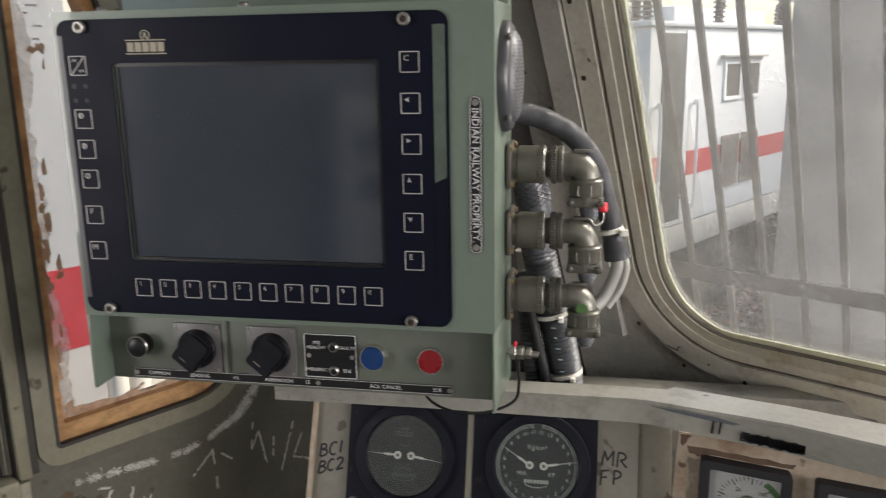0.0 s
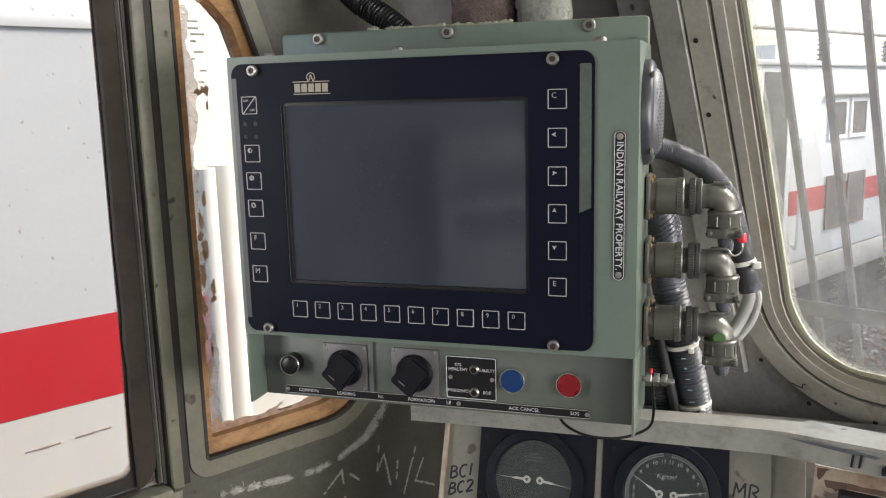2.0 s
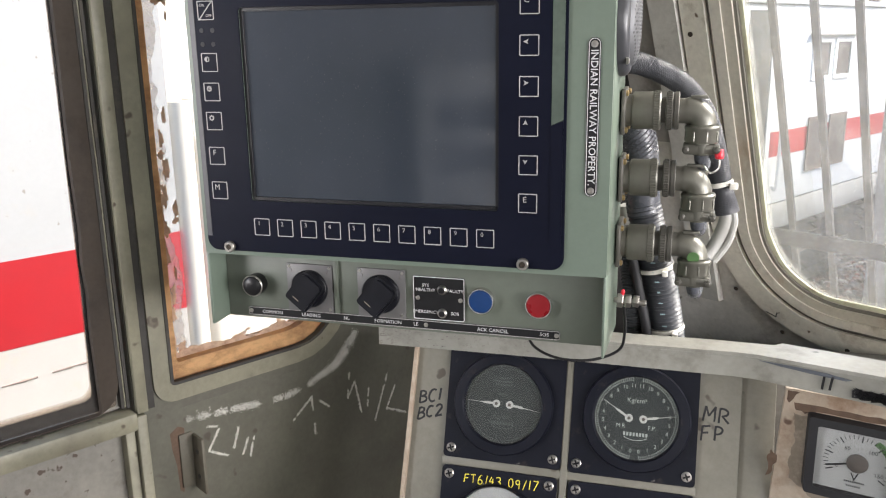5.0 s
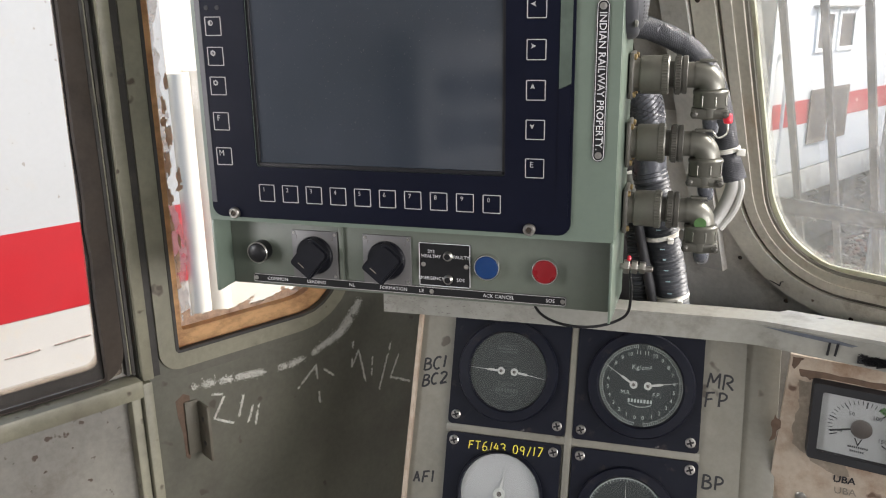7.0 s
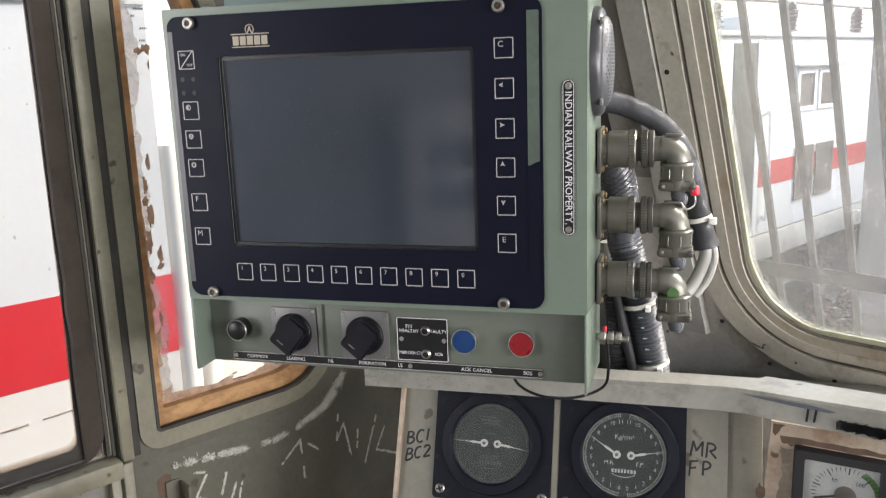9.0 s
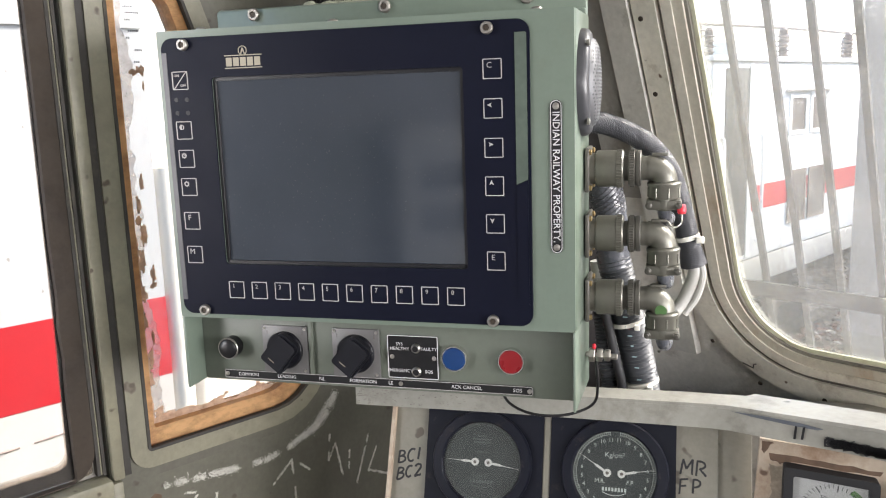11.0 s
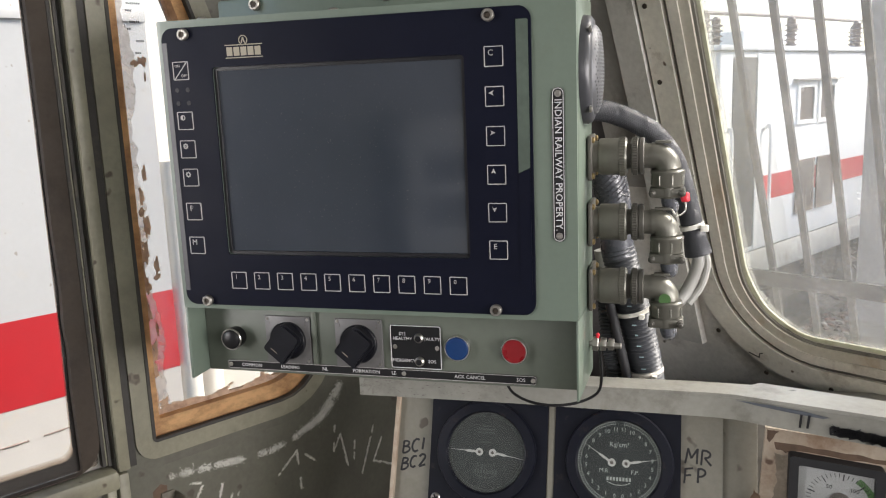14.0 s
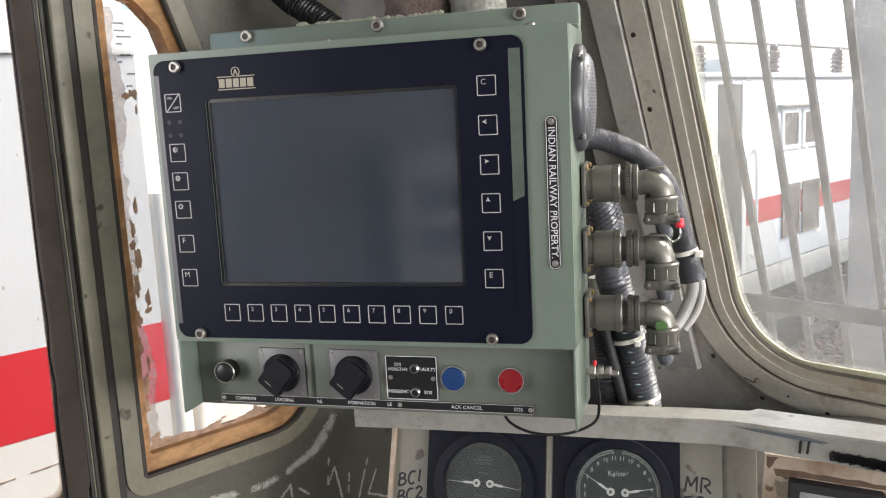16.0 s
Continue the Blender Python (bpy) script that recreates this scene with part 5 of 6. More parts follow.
lamp_button(0.0890, BLUE, "blue push button in a steel ring")
lamp_button(0.1378, RED, "red push button in a steel ring")

LS = rrect(-0.1318, 0.1556, 1.2278, 1.2358, 0.002, 3)
lst = part("label_strip", plate(bmesh.new(), LS, [], 0.0002, 0.0014, FP), BLACK, ctrl, "black strip with white captions")
rim = grow(LS, -0.0002)
part("border", plate(bmesh.new(), rim, [grow(rim, -0.0005)], 0.0014, 0.0017, FP), KEYLINE, lst)
for text, x in (("COMMON", -0.1075), ("LEADING", -0.0690), ("NL", -0.0347), ("FORMATION", 0.0045), ("LE", 0.0232 + 0.007), ("ACK CANCEL", 0.0985), ("SOS", 0.1425)):
    caption(text, x, 1.2317, 0.0044, lst, 0.0015)
for x in (-0.1288, 0.0395, 0.1528):
    bm = bmesh.new()
    lathe(bm, [(0.0020, 0.0014), (0.0020, 0.0021), (0.0008, 0.0022), (0.0006, 0.0016), (0.0001, 0.0016)], (x, PY, 1.2318), (0, -1, 0), 12)
    part("rivet", bm, STEEL, lst)

# loudspeaker on the side of the display
spk = thing("loudspeaker", (XR, 0.642, 1.44), "oval charcoal loudspeaker with a grey mesh, on the display's side", "loudspeaker")


def oval(ry, rz, x, n=36):
    return [Vector((x, 0.642 + ry * math.cos(2 * math.pi * i / n), 1.4835 + rz * math.sin(2 * math.pi * i / n))) for i in range(n)]


def loft(bm, rings, cap=True):
    vs = [[bm.verts.new(p) for p in r] for r in rings]
    for a, b in zip(vs, vs[1:]):
        n = len(a)
        for i in range(n):
            bm.faces.new((a[i], a[(i + 1) % n], b[(i + 1) % n], b[i]))
    if cap:
        bm.faces.new(vs[0])
        bm.faces.new(vs[-1])
    return bm


part("rim", loft(bmesh.new(), [oval(0.0335, 0.0420, XR - 0.0026), oval(0.0332, 0.0417, XR + 0.0018), oval(0.0320, 0.0404, XR + 0.0044), oval(0.0300, 0.0380, XR + 0.0062), oval(0.0275, 0.0350, XR + 0.0068), oval(0.0268, 0.0342, XR + 0.0060)]), SPEAKER, spk)
part("mesh_dome", loft(bmesh.new(), [oval(0.0272, 0.0347, XR + 0.0058), oval(0.0255, 0.0330, XR + 0.0090), oval(0.0215, 0.0282, XR + 0.0116), oval(0.012, 0.016, XR + 0.0130), oval(0.002, 0.003, XR + 0.0134)]), GRILLE, spk)
DOME_F, DOME_H = (0.0, 0.076, 0.458, 0.82, 0.97, 1.04), (0.0134, 0.0134, 0.0130, 0.0116, 0.0090, 0.0058)
bm = bmesh.new()
for i in range(26):
    for j in range(17):
        y = -0.0255 + 0.0032 * j + (0.0016 if i % 2 else 0)
        z = -0.0335 + 0.0027 * i
        q = (y / 0.0262) ** 2 + (z / 0.0342) ** 2
        if q > 0.94:
            continue
        f = max(q ** 0.5, 0.02)
        rise = float((np.interp(f + 0.01, DOME_F, DOME_H) - np.interp(f - 0.01, DOME_F, DOME_H)) / 0.02)
        way = Vector((1.0, -rise * y / (0.0262 ** 2 * f), -rise * z / (0.0342 ** 2 * f))).normalized()
        at = Vector((XR + float(np.interp(f, DOME_F, DOME_H)), 0.642 + y, 1.4835 + z)) - way * 0.00005
        lathe(bm, [(0.0010, 0), (0.0009, 0.00012)], at, way, 6)
part("mesh_dots", bm, GRILLE_HOLE, spk)
for z in (1.4835 + 0.0295, 1.4835 - 0.0295):
    bm = bmesh.new()
    lathe(bm, [(0.0026, 0), (0.0026, 0.0018), (0.0012, 0.0024), (0.0001, 0.0024)], (XR + 0.0046, 0.6195, z), (1, 0, 0), 12)
    part("screw", bm, STEEL, spk)

# three round plug connectors with elbow back-shells
CY = 0.664


def connector(zc, drop, label, seed):
    t = thing("plug_connector", (XR, CY, zc), label, "connector", "connectors on the display's side")
    rnd = random.Random(seed)
    part("flange", B(XR, XR + 0.0035, CY - 0.018, CY + 0.018, zc - 0.018, zc + 0.018, 0.001), CONN_DARK, t)
    for dy in (-0.0145, 0.0145):
        for dz in (-0.0145, 0.0145):
            bm = bmesh.new()
            lathe(bm, [(0.0024, 0), (0.0024, 0.0016), (0.0014, 0.0022), (0.0001, 0.0022)], (XR + 0.0035, CY + dy, zc + dz), (1, 0, 0), 10)
            part("screw", bm, BRASS, t, "brass screw")
    x0 = XR + 0.0036
    bm = bmesh.new()
    lathe(bm, [(0.0128, 0), (0.0128, 0.0042), (0.0144, 0.0046), (0.0150, 0.006), (0.0150, 0.0208), (0.0154, 0.0210), (0.0154, 0.0255), (0.0144, 0.0266), (0.0110, 0.0266)], (x0, CY, zc), (1, 0, 0), 40)
    part("coupling_ring", bm, CONN, t)
    bm = bmesh.new()
    for i in range(40):
        w = 2 * math.pi * i / 40
        rod(bm, (x0 + 0.0212, CY + 0.0154 * math.cos(w), zc + 0.0154 * math.sin(w)), (x0 + 0.0253, CY + 0.0154 * math.cos(w), zc + 0.0154 * math.sin(w)), 0.0005, 5)
    part("knurling", bm, CONN, t)
    bm = bmesh.new()
    lathe(bm, [(0.0105, 0.0264), (0.0105, 0.0300), (0.0142, 0.0303), (0.0149, 0.0312), (0.0149, 0.0350), (0.0143, 0.0355), (0.0143, 0.0364), (0.0149, 0.0369), (0.0149, 0.0398), (0.0142, 0.0404), (0.0098, 0.0404)], (x0, CY, zc), (1, 0, 0), 40)
    part("backing_nut", bm, CONN_DARK, t)
    bm = bmesh.new()
    for i in range(44):
        w = 2 * math.pi * i / 44
        rod(bm, (x0 + 0.0315, CY + 0.0149 * math.cos(w), zc + 0.0149 * math.sin(w)), (x0 + 0.0348, CY + 0.0149 * math.cos(w), zc + 0.0149 * math.sin(w)), 0.0005, 5)
    part("knurling", bm, CONN_DARK, t)
    # elbow
    bm = bmesh.new()
    ex = x0 + 0.0585
    R = 0.0105
    tube(bm, [(x0 + 0.0400, CY, zc), (x0 + 0.0465, CY, zc)], 0.0100, 24, 0)
    pts = [(x0 + 0.0460, CY, zc), (ex - R, CY, zc)]
    pts += [(ex - R + R * math.sin(w), CY, zc - R + R * math.cos(w)) for w in (radians(a) for a in range(10, 91, 10))]
    tube(bm, pts, 0.0106, 24, 0)
    part("elbow", bm, CONN, t)
    part("elbow_lug", B(ex - 0.010, ex + 0.003, CY - 0.004, CY + 0.002, zc + 0.0098, zc + 0.0122, 0.0008), CONN, t)
    zl = zc - R
    bm = bmesh.new()
    lathe(bm, [(0.0106, 0), (0.0128, 0.0006), (0.0136, 0.0016), (0.0136, 0.0034), (0.0130, 0.0044), (0.0130, 0.0128), (0.0124, 0.0140), (0.0095, 0.0146)], (ex, CY, zl), (0, 0, -1), 32)
    part("lower_nut", bm, CONN, t)
    bm = bmesh.new()
    for i in range(8):
        w = 2 * math.pi * i / 8 + 0.3
        rod(bm, (ex + 0.0131 * math.cos(w), CY + 0.0131 * math.sin(w), zl - 0.0050), (ex + 0.0131 * math.cos(w), CY + 0.0131 * math.sin(w), zl - 0.0124), 0.0007, 6)
    part("nut_ribs", bm, CONN, t)
    zs = zl - 0.0146
    bm = bmesh.new()
    box(bm, ex - 0.0140, ex + 0.0140, CY - 0.0085, CY - 0.0030, zs - 0.0085, zs, 0.002)
    box(bm, ex - 0.0140, ex + 0.0140, CY + 0.0030, CY + 0.0085, zs - 0.0085, zs, 0.002)
    lathe(bm, [(0.0090, 0), (0.0088, 0.0075), (0.0070, 0.0095)], (ex, CY, zs + 0.0003), (0, 0, -1), 24)
    part("strain_clamp", bm, CONN, t)
    for sx in (-1, 1):
        bm = bmesh.new()
        rod(bm, (ex + sx * 0.0118, CY - 0.0125, zs - 0.0044), (ex + sx * 0.0118, CY + 0.0115, zs - 0.0044), 0.0017, 10, 0.0004)
        lathe(bm, [(0.0028, 0), (0.0028, 0.002), (0.0016, 0.0026), (0.0001, 0.0026)], (ex + sx * 0.0118, CY - 0.0088, zs - 0.0044), (0, -1, 0), 12)
        part("clamp_screw", bm, CONN_DARK, t)
    bm = bmesh.new()
    tube(bm, [(ex, CY, zs - 0.006), (ex + 0.001, CY + 0.002, zs - 0.014), (ex + 0.003, CY + 0.018, zs - 0.020), (ex + 0.004, CY + 0.045, zs - 0.022)], 0.0056, 12)
    part("cable", bm, TAPE, t, "cable")
    return t, ex, zs


c1, cx, cz1 = connector(1.4140, 0.02, "olive-drab elbow plug with a red cap, on the display's side", 1)
bm = bmesh.new()
lathe(bm, [(0.0030, 0), (0.0036, 0.0012), (0.0036, 0.0060), (0.0028, 0.0074), (0.0001, 0.0078)], (cx + 0.0135, CY - 0.007, cz1 - 0.0040), (0.1, -0.2, -1), 14)
part("red_cap", bm, REDCAP, c1, "red plastic cap")
bm = bmesh.new()
tube(bm, [(cx + 0.014, CY - 0.007, cz1 - 0.011), (cx + 0.014, CY - 0.006, cz1 - 0.019), (cx + 0.008, CY - 0.004, cz1 - 0.023), (cx + 0.003, CY, cz1 - 0.018)], 0.0008, 6)
part("cap_wire", bm, STEEL, c1)
c2, _, _ = connector(1.3600, 0.02, "olive-drab elbow plug on the display's side", 2)
c3, _, cz3 = connector(1.3055, 0.02, "olive-drab elbow plug with a green sticker, on the display's side", 3)
bm = bmesh.new()
lathe(bm, [(0.0048, 0), (0.0048, 0.0004)], (cx - 0.0010, CY - 0.0108, 1.2975), (0, -1, 0), 20)
part("sticker", bm, GREEN_DOT, c3, "round green sticker")

# earth stud below the connectors
st = thing("earth_stud", (XR, 0.660, 1.2555), "steel earthing stud with nuts and a red washer", "stud")
bm = bmesh.new()
rod(bm, (XR - 0.001, 0.660, 1.2555), (XR + 0.026, 0.660, 1.2540), 0.0026, 12, 0.0006)
part("stud", bm, STEEL, st)
for a, r in ((0.002, 0.0062), (0.0085, 0.0058), (0.0150, 0.0052)):
    bm = bmesh.new()
    lathe(bm, [(r * 0.92, 0), (r, 0.0006), (r, 0.0044), (r * 0.92, 0.0050)], (XR + a, 0.660, 1.2553), (1, 0, -0.05), 6)
    part("nut", bm, STEEL, st)
bm = bmesh.new()
tube(bm, [(XR + 0.0060, 0.658, 1.2615), (XR + 0.0066, 0.658, 1.2635), (XR + 0.0062, 0.659, 1.2645)], 0.0016, 10)
part("red_sleeve", bm, REDCAP, st)
ew = thing("earth_wire", (XR, 0.66, 1.205), "thin black earth wire looping under the display", "wire")
bm = bmesh.new()
tube(bm, [(XR + 0.008, 0.660, 1.250), (XR + 0.009, 0.664, 1.225), (XR + 0.004, 0.668, 1.207), (0.178, 0.660, 1.199), (0.150, 0.656, 1.1995), (0.128, 0.660, 1.207), (0.118, 0.668, 1.222)], 0.0013, 8)
part("wire", bm, BLACK, ew)

# hoses behind the connectors
h1 = thing("sleeved_hose", (0.29, 0.77, 1.20), "black braided cable sleeve arching beside the display", "hose")
PA = [(0.15, 0.742, 1.446), (0.1913, 0.752, 1.449), (0.2134, 0.765, 1.4435), (0.2418, 0.772, 1.4275), (0.2627, 0.776, 1.4006), (0.2745, 0.779, 1.3634), (0.2805, 0.781, 1.3365), (0.2865, 0.782, 1.31)]
bm = bmesh.new()
tube(bm, PA, lambda w: 0.0098 + 0.005 * max(0, (w - 0.21) / 0.04), 20, 14)
part("sleeve", bm, MESHSLEEVE, h1, "braided black sleeve")
bm = bmesh.new()
path = smooth_path(PA, 16)
for q in range(14):
    for s in (1, -1):
        pts = []
        e1 = Vector((0, 1, 0))
        way = 0.0
        for i, p in enumerate(path):
            t = (path[min(i + 1, len(path) - 1)] - path[max(i - 1, 0)]).normalized()
            e1 = (e1 - t * e1.dot(t)).normalized()
            e2 = t.cross(e1)
            if i:
                way += (p - path[i - 1]).length
            w = 2 * math.pi * q / 14 + s * way * 210
            r = 0.0098 + 0.005 * max(0, (way - 0.21) / 0.04)
            pts.append(p + (e1 * math.cos(w) + e2 * math.sin(w)) * r)
        tube(bm, pts, 0.00045, 4, 0, caps=False)
tagged(part("braid", bm, BRAID, h1), kind="stuff")
bm = bmesh.new()
tube(bm, [(0.2855, 0.782, 1.318), (0.2868, 0.782, 1.302), (0.2815, 0.782, 1.2845), (0.2735, 0.778, 1.270), (0.2610, 0.770, 1.2605), (0.245, 0.76, 1.258)], 0.0064, 14)
part("inner_cable", bm, GREYCABLE, h1, "pale grey cable")
bm = bmesh.new()
tube(bm, [(0.2925, 0.781, 1.3125), (0.2945, 0.781, 1.300), (0.2895, 0.780, 1.280), (0.278, 0.776, 1.263)], 0.0038, 10)
part("inner_cable", bm, GREYCABLE, h1, "pale grey cable")
z1 = thing("cable_tie", (0.286, 0.781, 1.333), "white nylon cable tie round the sleeve", "cable tie", "cable ties")
bm = bmesh.new()
lathe(bm, [(0.0112, -0.0020), (0.0118, -0.0020), (0.0118, 0.0020), (0.0112, 0.0020)], (0.2798, 0.7795, 1.3375), (0.25, 0.03, -1), 24)
part("band", bm, ZIP, z1)
part("head", B(0.2875, 0.2950, 0.766, 0.773, 1.3340, 1.3400, 0.001), ZIP, z1)

h2 = thing("corrugated_hose", (0.2476, 0.755, 1.10), "dusty black corrugated hose behind the connectors", "hose", "corrugated hoses")
PB = [(0.1975, 0.7827, 1.3992), (0.2035, 0.7827, 1.3792), (0.2085, 0.7848, 1.3487), (0.2105, 0.7858, 1.315), (0.2214, 0.7879, 1.2697), (0.2308, 0.7911, 1.2296), (0.2397, 0.7932, 1.18), (0.2465, 0.7953, 1.1004)]
bm = bmesh.new()
tube(bm, [*PB[:4], Vector(PB[3]).lerp(Vector(PB[4]), 0.2)], 0.0163, 18, 10)
part("taped_length", bm, TAPE, h2, "tape-wrapped upper length")
bm = bmesh.new()
upper = smooth_path(PB[:4], 14)
for q in range(12):
    for s in (1, -1):
        pts, e1, way = [], Vector((0, 1, 0)), 0.0
        for i, p in enumerate(upper[:24]):
            t = (upper[min(i + 1, len(upper) - 1)] - upper[max(i - 1, 0)]).normalized()
            e1 = (e1 - t * e1.dot(t)).normalized()
            if i:
                way += (p - upper[i - 1]).length
            w = 2 * math.pi * q / 12 + s * way * 120
            pts.append(p + (e1 * math.cos(w) + t.cross(e1) * math.sin(w)) * 0.0164)
        tube(bm, pts, 0.0006, 4, 0, caps=False)
tagged(part("braid", bm, BRAID, h2, "grey-blue woven braid"), kind="stuff")
bm = bmesh.new()
lower = smooth_path(PB[3:], 20)
for i in range(20, 60, 5):
    p, t = lower[i], (lower[i + 1] - lower[i - 1]).normalized()
    side_ = t.cross(Vector((0, 1, 0))).normalized()
    at = p - Vector((0, 0.0172, 0)) - side_ * 0.001
    w, h = (0.0022, 0.0005) if i % 8 else (0.0014, 0.0007)
    box(bm, at.x - w, at.x + w, at.y - 0.0003, at.y + 0.0006, at.z - h, at.z + h)
part("printed_marks", bm, PRINT_BLUE, h2, "small pale blue print bars")
bm = bmesh.new()
tube(bm, PB[3:], lambda w: 0.0158 + 0.0013 * math.copysign(abs(math.sin(w * math.pi / 0.0042)) ** 0.6, math.sin(w * 2 * math.pi / 0.0042)), 18, 10, 0.00105)
part("ribbed_length", bm, CORRUG, h2, "ribbed lower length")
for p, q in (((0.2258, 0.7895, 1.2510), (0.24, 0.07, -1)), ((0.2382, 0.7928, 1.1880), (0.2, 0.04, -1))):
    zt = thing("cable_tie", p, "white nylon cable tie round the ribbed hose", "cable tie", "cable ties")
    bm = bmesh.new()
    lathe(bm, [(0.0172, -0.002), (0.0178, -0.002), (0.0178, 0.002), (0.0172, 0.002)], p, q, 24)
    part("band", bm, ZIP, zt)
    part("head", B(p[0] + 0.006, p[0] + 0.0115, p[1] - 0.0205, p[1] - 0.0150, p[2] - 0.0045, p[2] + 0.0005, 0.001), ZIP, zt)
h3 = thing("corrugated_hose", (0.2096, 0.752, 1.10), "slim black corrugated hose behind the display", "hose", "corrugated hoses")
bm = bmesh.new()
tube(bm, [(0.1957, 0.789, 1.2898), (0.1997, 0.789, 1.2562), (0.2032, 0.789, 1.221), (0.2079, 0.789, 1.1793), (0.2104, 0.7911, 1.1004)], lambda w: 0.0085 + 0.0009 * math.sin(w * 2 * math.pi / 0.0034), 14, 10, 0.00085)
part("hose", bm, CORRUG, h3)
h4 = thing("rubber_cable", (0.23, 0.738, 1.10), "plain black rubber cable behind the display", "cable")
bm = bmesh.new()
tube(bm, [(0.1975, 0.7753, 1.2898), (0.2040, 0.7753, 1.26), (0.2115, 0.7764, 1.2257), (0.2205, 0.7785, 1.1823), (0.2270, 0.7858, 1.1004)], 0.0048, 12)
part("cable", bm, BLACK_MATT, h4)
h5 = thing("corrugated_hose", (-0.07, 0.81, 1.575), "shiny black corrugated hose above the display", "hose", "corrugated hoses")
bm = bmesh.new()
tube(bm, [(-0.20, 0.83, 1.68), (-0.1209, 0.80, 1.6093), (-0.0995, 0.795, 1.5938), (-0.0752, 0.79, 1.5784), (-0.045, 0.785, 1.552), (-0.02, 0.78, 1.52)], lambda w: 0.0125 + 0.0013 * math.sin(w * 2 * math.pi / 0.0042), 16, 10, 0.00105)
part("hose", bm, BLACK, h5)

# lagged pipes rising behind the display
lp = thing("lagged_pipe", (0.03, 0.81, 1.30), "pipe in matted pinkish-brown lagging behind the display", "pipe")
bm = bmesh.new()
tube(bm, [(0.020, 0.812, 1.30 + 0.02 * k) for k in range(46)], lambda w: 0.034 + 0.004 * noise.noise(Vector((w * 40, 2, 0))) + 0.0025 * noise.noise(Vector((w * 150, 5, 0))), 26, 3)
for v in bm.verts:
    v.co += Vector((noise.noise(v.co * 130), noise.noise(v.co * 130 + Vector((9, 0, 0))), 0)) * 0.0035
part("wool_wrap", bm, WOOL, lp, "matted wool wrap")
lp2 = thing("lagged_pipe", (0.085, 0.81, 1.30), "pipe in blotched grey-green painted lagging behind the display", "pipe")
bm = bmesh.new()
tube(bm, [(0.085, 0.806, 1.30 + 0.02 * k) for k in range(46)], lambda w: 0.027 + 0.003 * noise.noise(Vector((w * 60, 8, 0))), 24, 3)
for v in bm.verts:
    v.co += Vector((noise.noise(v.co * 90), noise.noise(v.co * 90 + Vector((4, 0, 0))), 0)) * 0.003
part("painted_wrap", bm, PAINTED_WRAP, lp2, "blotched painted wrap")

# Cream tube added to stand for lit wall showing between the hoses.
cd = thing("conduit", (0.2216, 0.86, 1.0), "cream tube added for the lit wall behind the hoses", "conduit")
bm = bmesh.new()
tube(bm, [(0.192, 0.85, 1.30), (0.2005, 0.85, 1.2368), (0.2085, 0.85, 1.1991), (0.2156, 0.85, 1.1512), (0.226, 0.85, 1.05)], 0.0105, 14)
part("pipe", bm, CEIL, cd)

# ---- desk: shelf, gauge panel, meters ----
SH_TOP, SH_BOT = 1.200, 1.1795
shelf = thing("desk_shelf", (0.2, 0.73, 1.18), "worn off-white metal shelf over the gauges", "shelf")
front_line = [(-0.034, 0.7005), (0.12, 0.7045), (0.300, 0.7065), (0.318, 0.7045), (0.4284, 0.6730), (0.4919, 0.6443), (0.62, 0.585), (0.90, 0.44)]
rear_line = [(0.93, 0.50), (0.64, 0.63), (0.5038, 0.6850), (0.4357, 0.7105), (0.3412, 0.7390), (0.3332, 0.7325), (0.2827, 0.7345), (0.20, 0.7325), (-0.034, 0.7305)]
top = plate(bmesh.new(), front_line + rear_line, [], 0.0, 0.003, lambda a, b, h: (a, b, SH_TOP - h))
part("top_plate", top, SHELF, shelf)


def apron(line, drops, thick=0.003):
    """A lip hung along a line; drops gives, at each point, its height and how far its foot stands back."""
    bm = bmesh.new()
    rings = []
    z1 = SH_TOP - 0.0032
    for (a, b), (d, back) in zip(line, drops):
        rings.append([bm.verts.new(p) for p in ((a, b, z1), (a, b + thick, z1), (a, b + thick + back, z1 - d), (a, b + back, z1 - d))])
    for p, q in zip(rings, rings[1:]):
        for i in range(4):
            bm.faces.new((p[i], p[(i + 1) % 4], q[(i + 1) % 4], q[i]))
    bm.faces.new(rings[0])
    bm.faces.new(rings[-1][::-1])
    return bm


part("front_lip", apron(front_line, [(0.0175, 0.0), (0.0180, 0.0), (0.0205, 0.002), (0.0215, 0.004), (0.0265, 0.009), (0.028, 0.010), (0.028, 0.010), (0.028, 0.010)]), SHELF, shelf, "scuffed front lip")
part("end_cap", B(-0.034, -0.031, 0.7040, 0.7300, SH_BOT, SH_TOP - 0.0034, 0.0004), SHELF, shelf)
bm = bmesh.new()
rs = random.Random(17)
for j in range(420):
    a = -0.033 + 0.16 * rs.random() ** 2.2
    zz = SH_BOT + 0.0165 * rs.random()
    if noise.noise(Vector((a * 130, zz * 240, 2))) < 0.02:
        continue
    s = rs.uniform(0.0002, 0.0009)
    y = 0.7005 + (a + 0.034) * 0.026
    plate(bm, [(a - s * 1.6, zz - s * 0.3), (a, zz - s * 0.5), (a + s * 1.5, zz), (a + s * 0.5, zz + s * 0.6), (a - s * 0.9, zz + s * 0.4)], [], 0.0001, 0.0003, flat_y(y))
part("scuffs", bm, OLIVE_SHADE_GRIME, shelf, "dark scuffs")


def on_lip(a, b, h):
    """The right-hand lip's slanting face."""
    y = 0.7065 - (a - 0.3) * 0.27 + 0.0
    return (a, y - 0.0005 - h + (1.197 - b) * 0.33, b)


bm = bmesh.new()
stroke(bm, [(0.3697, 1.1915), (0.3695, 1.1780)], 0.0018, on_lip, 0.0006)
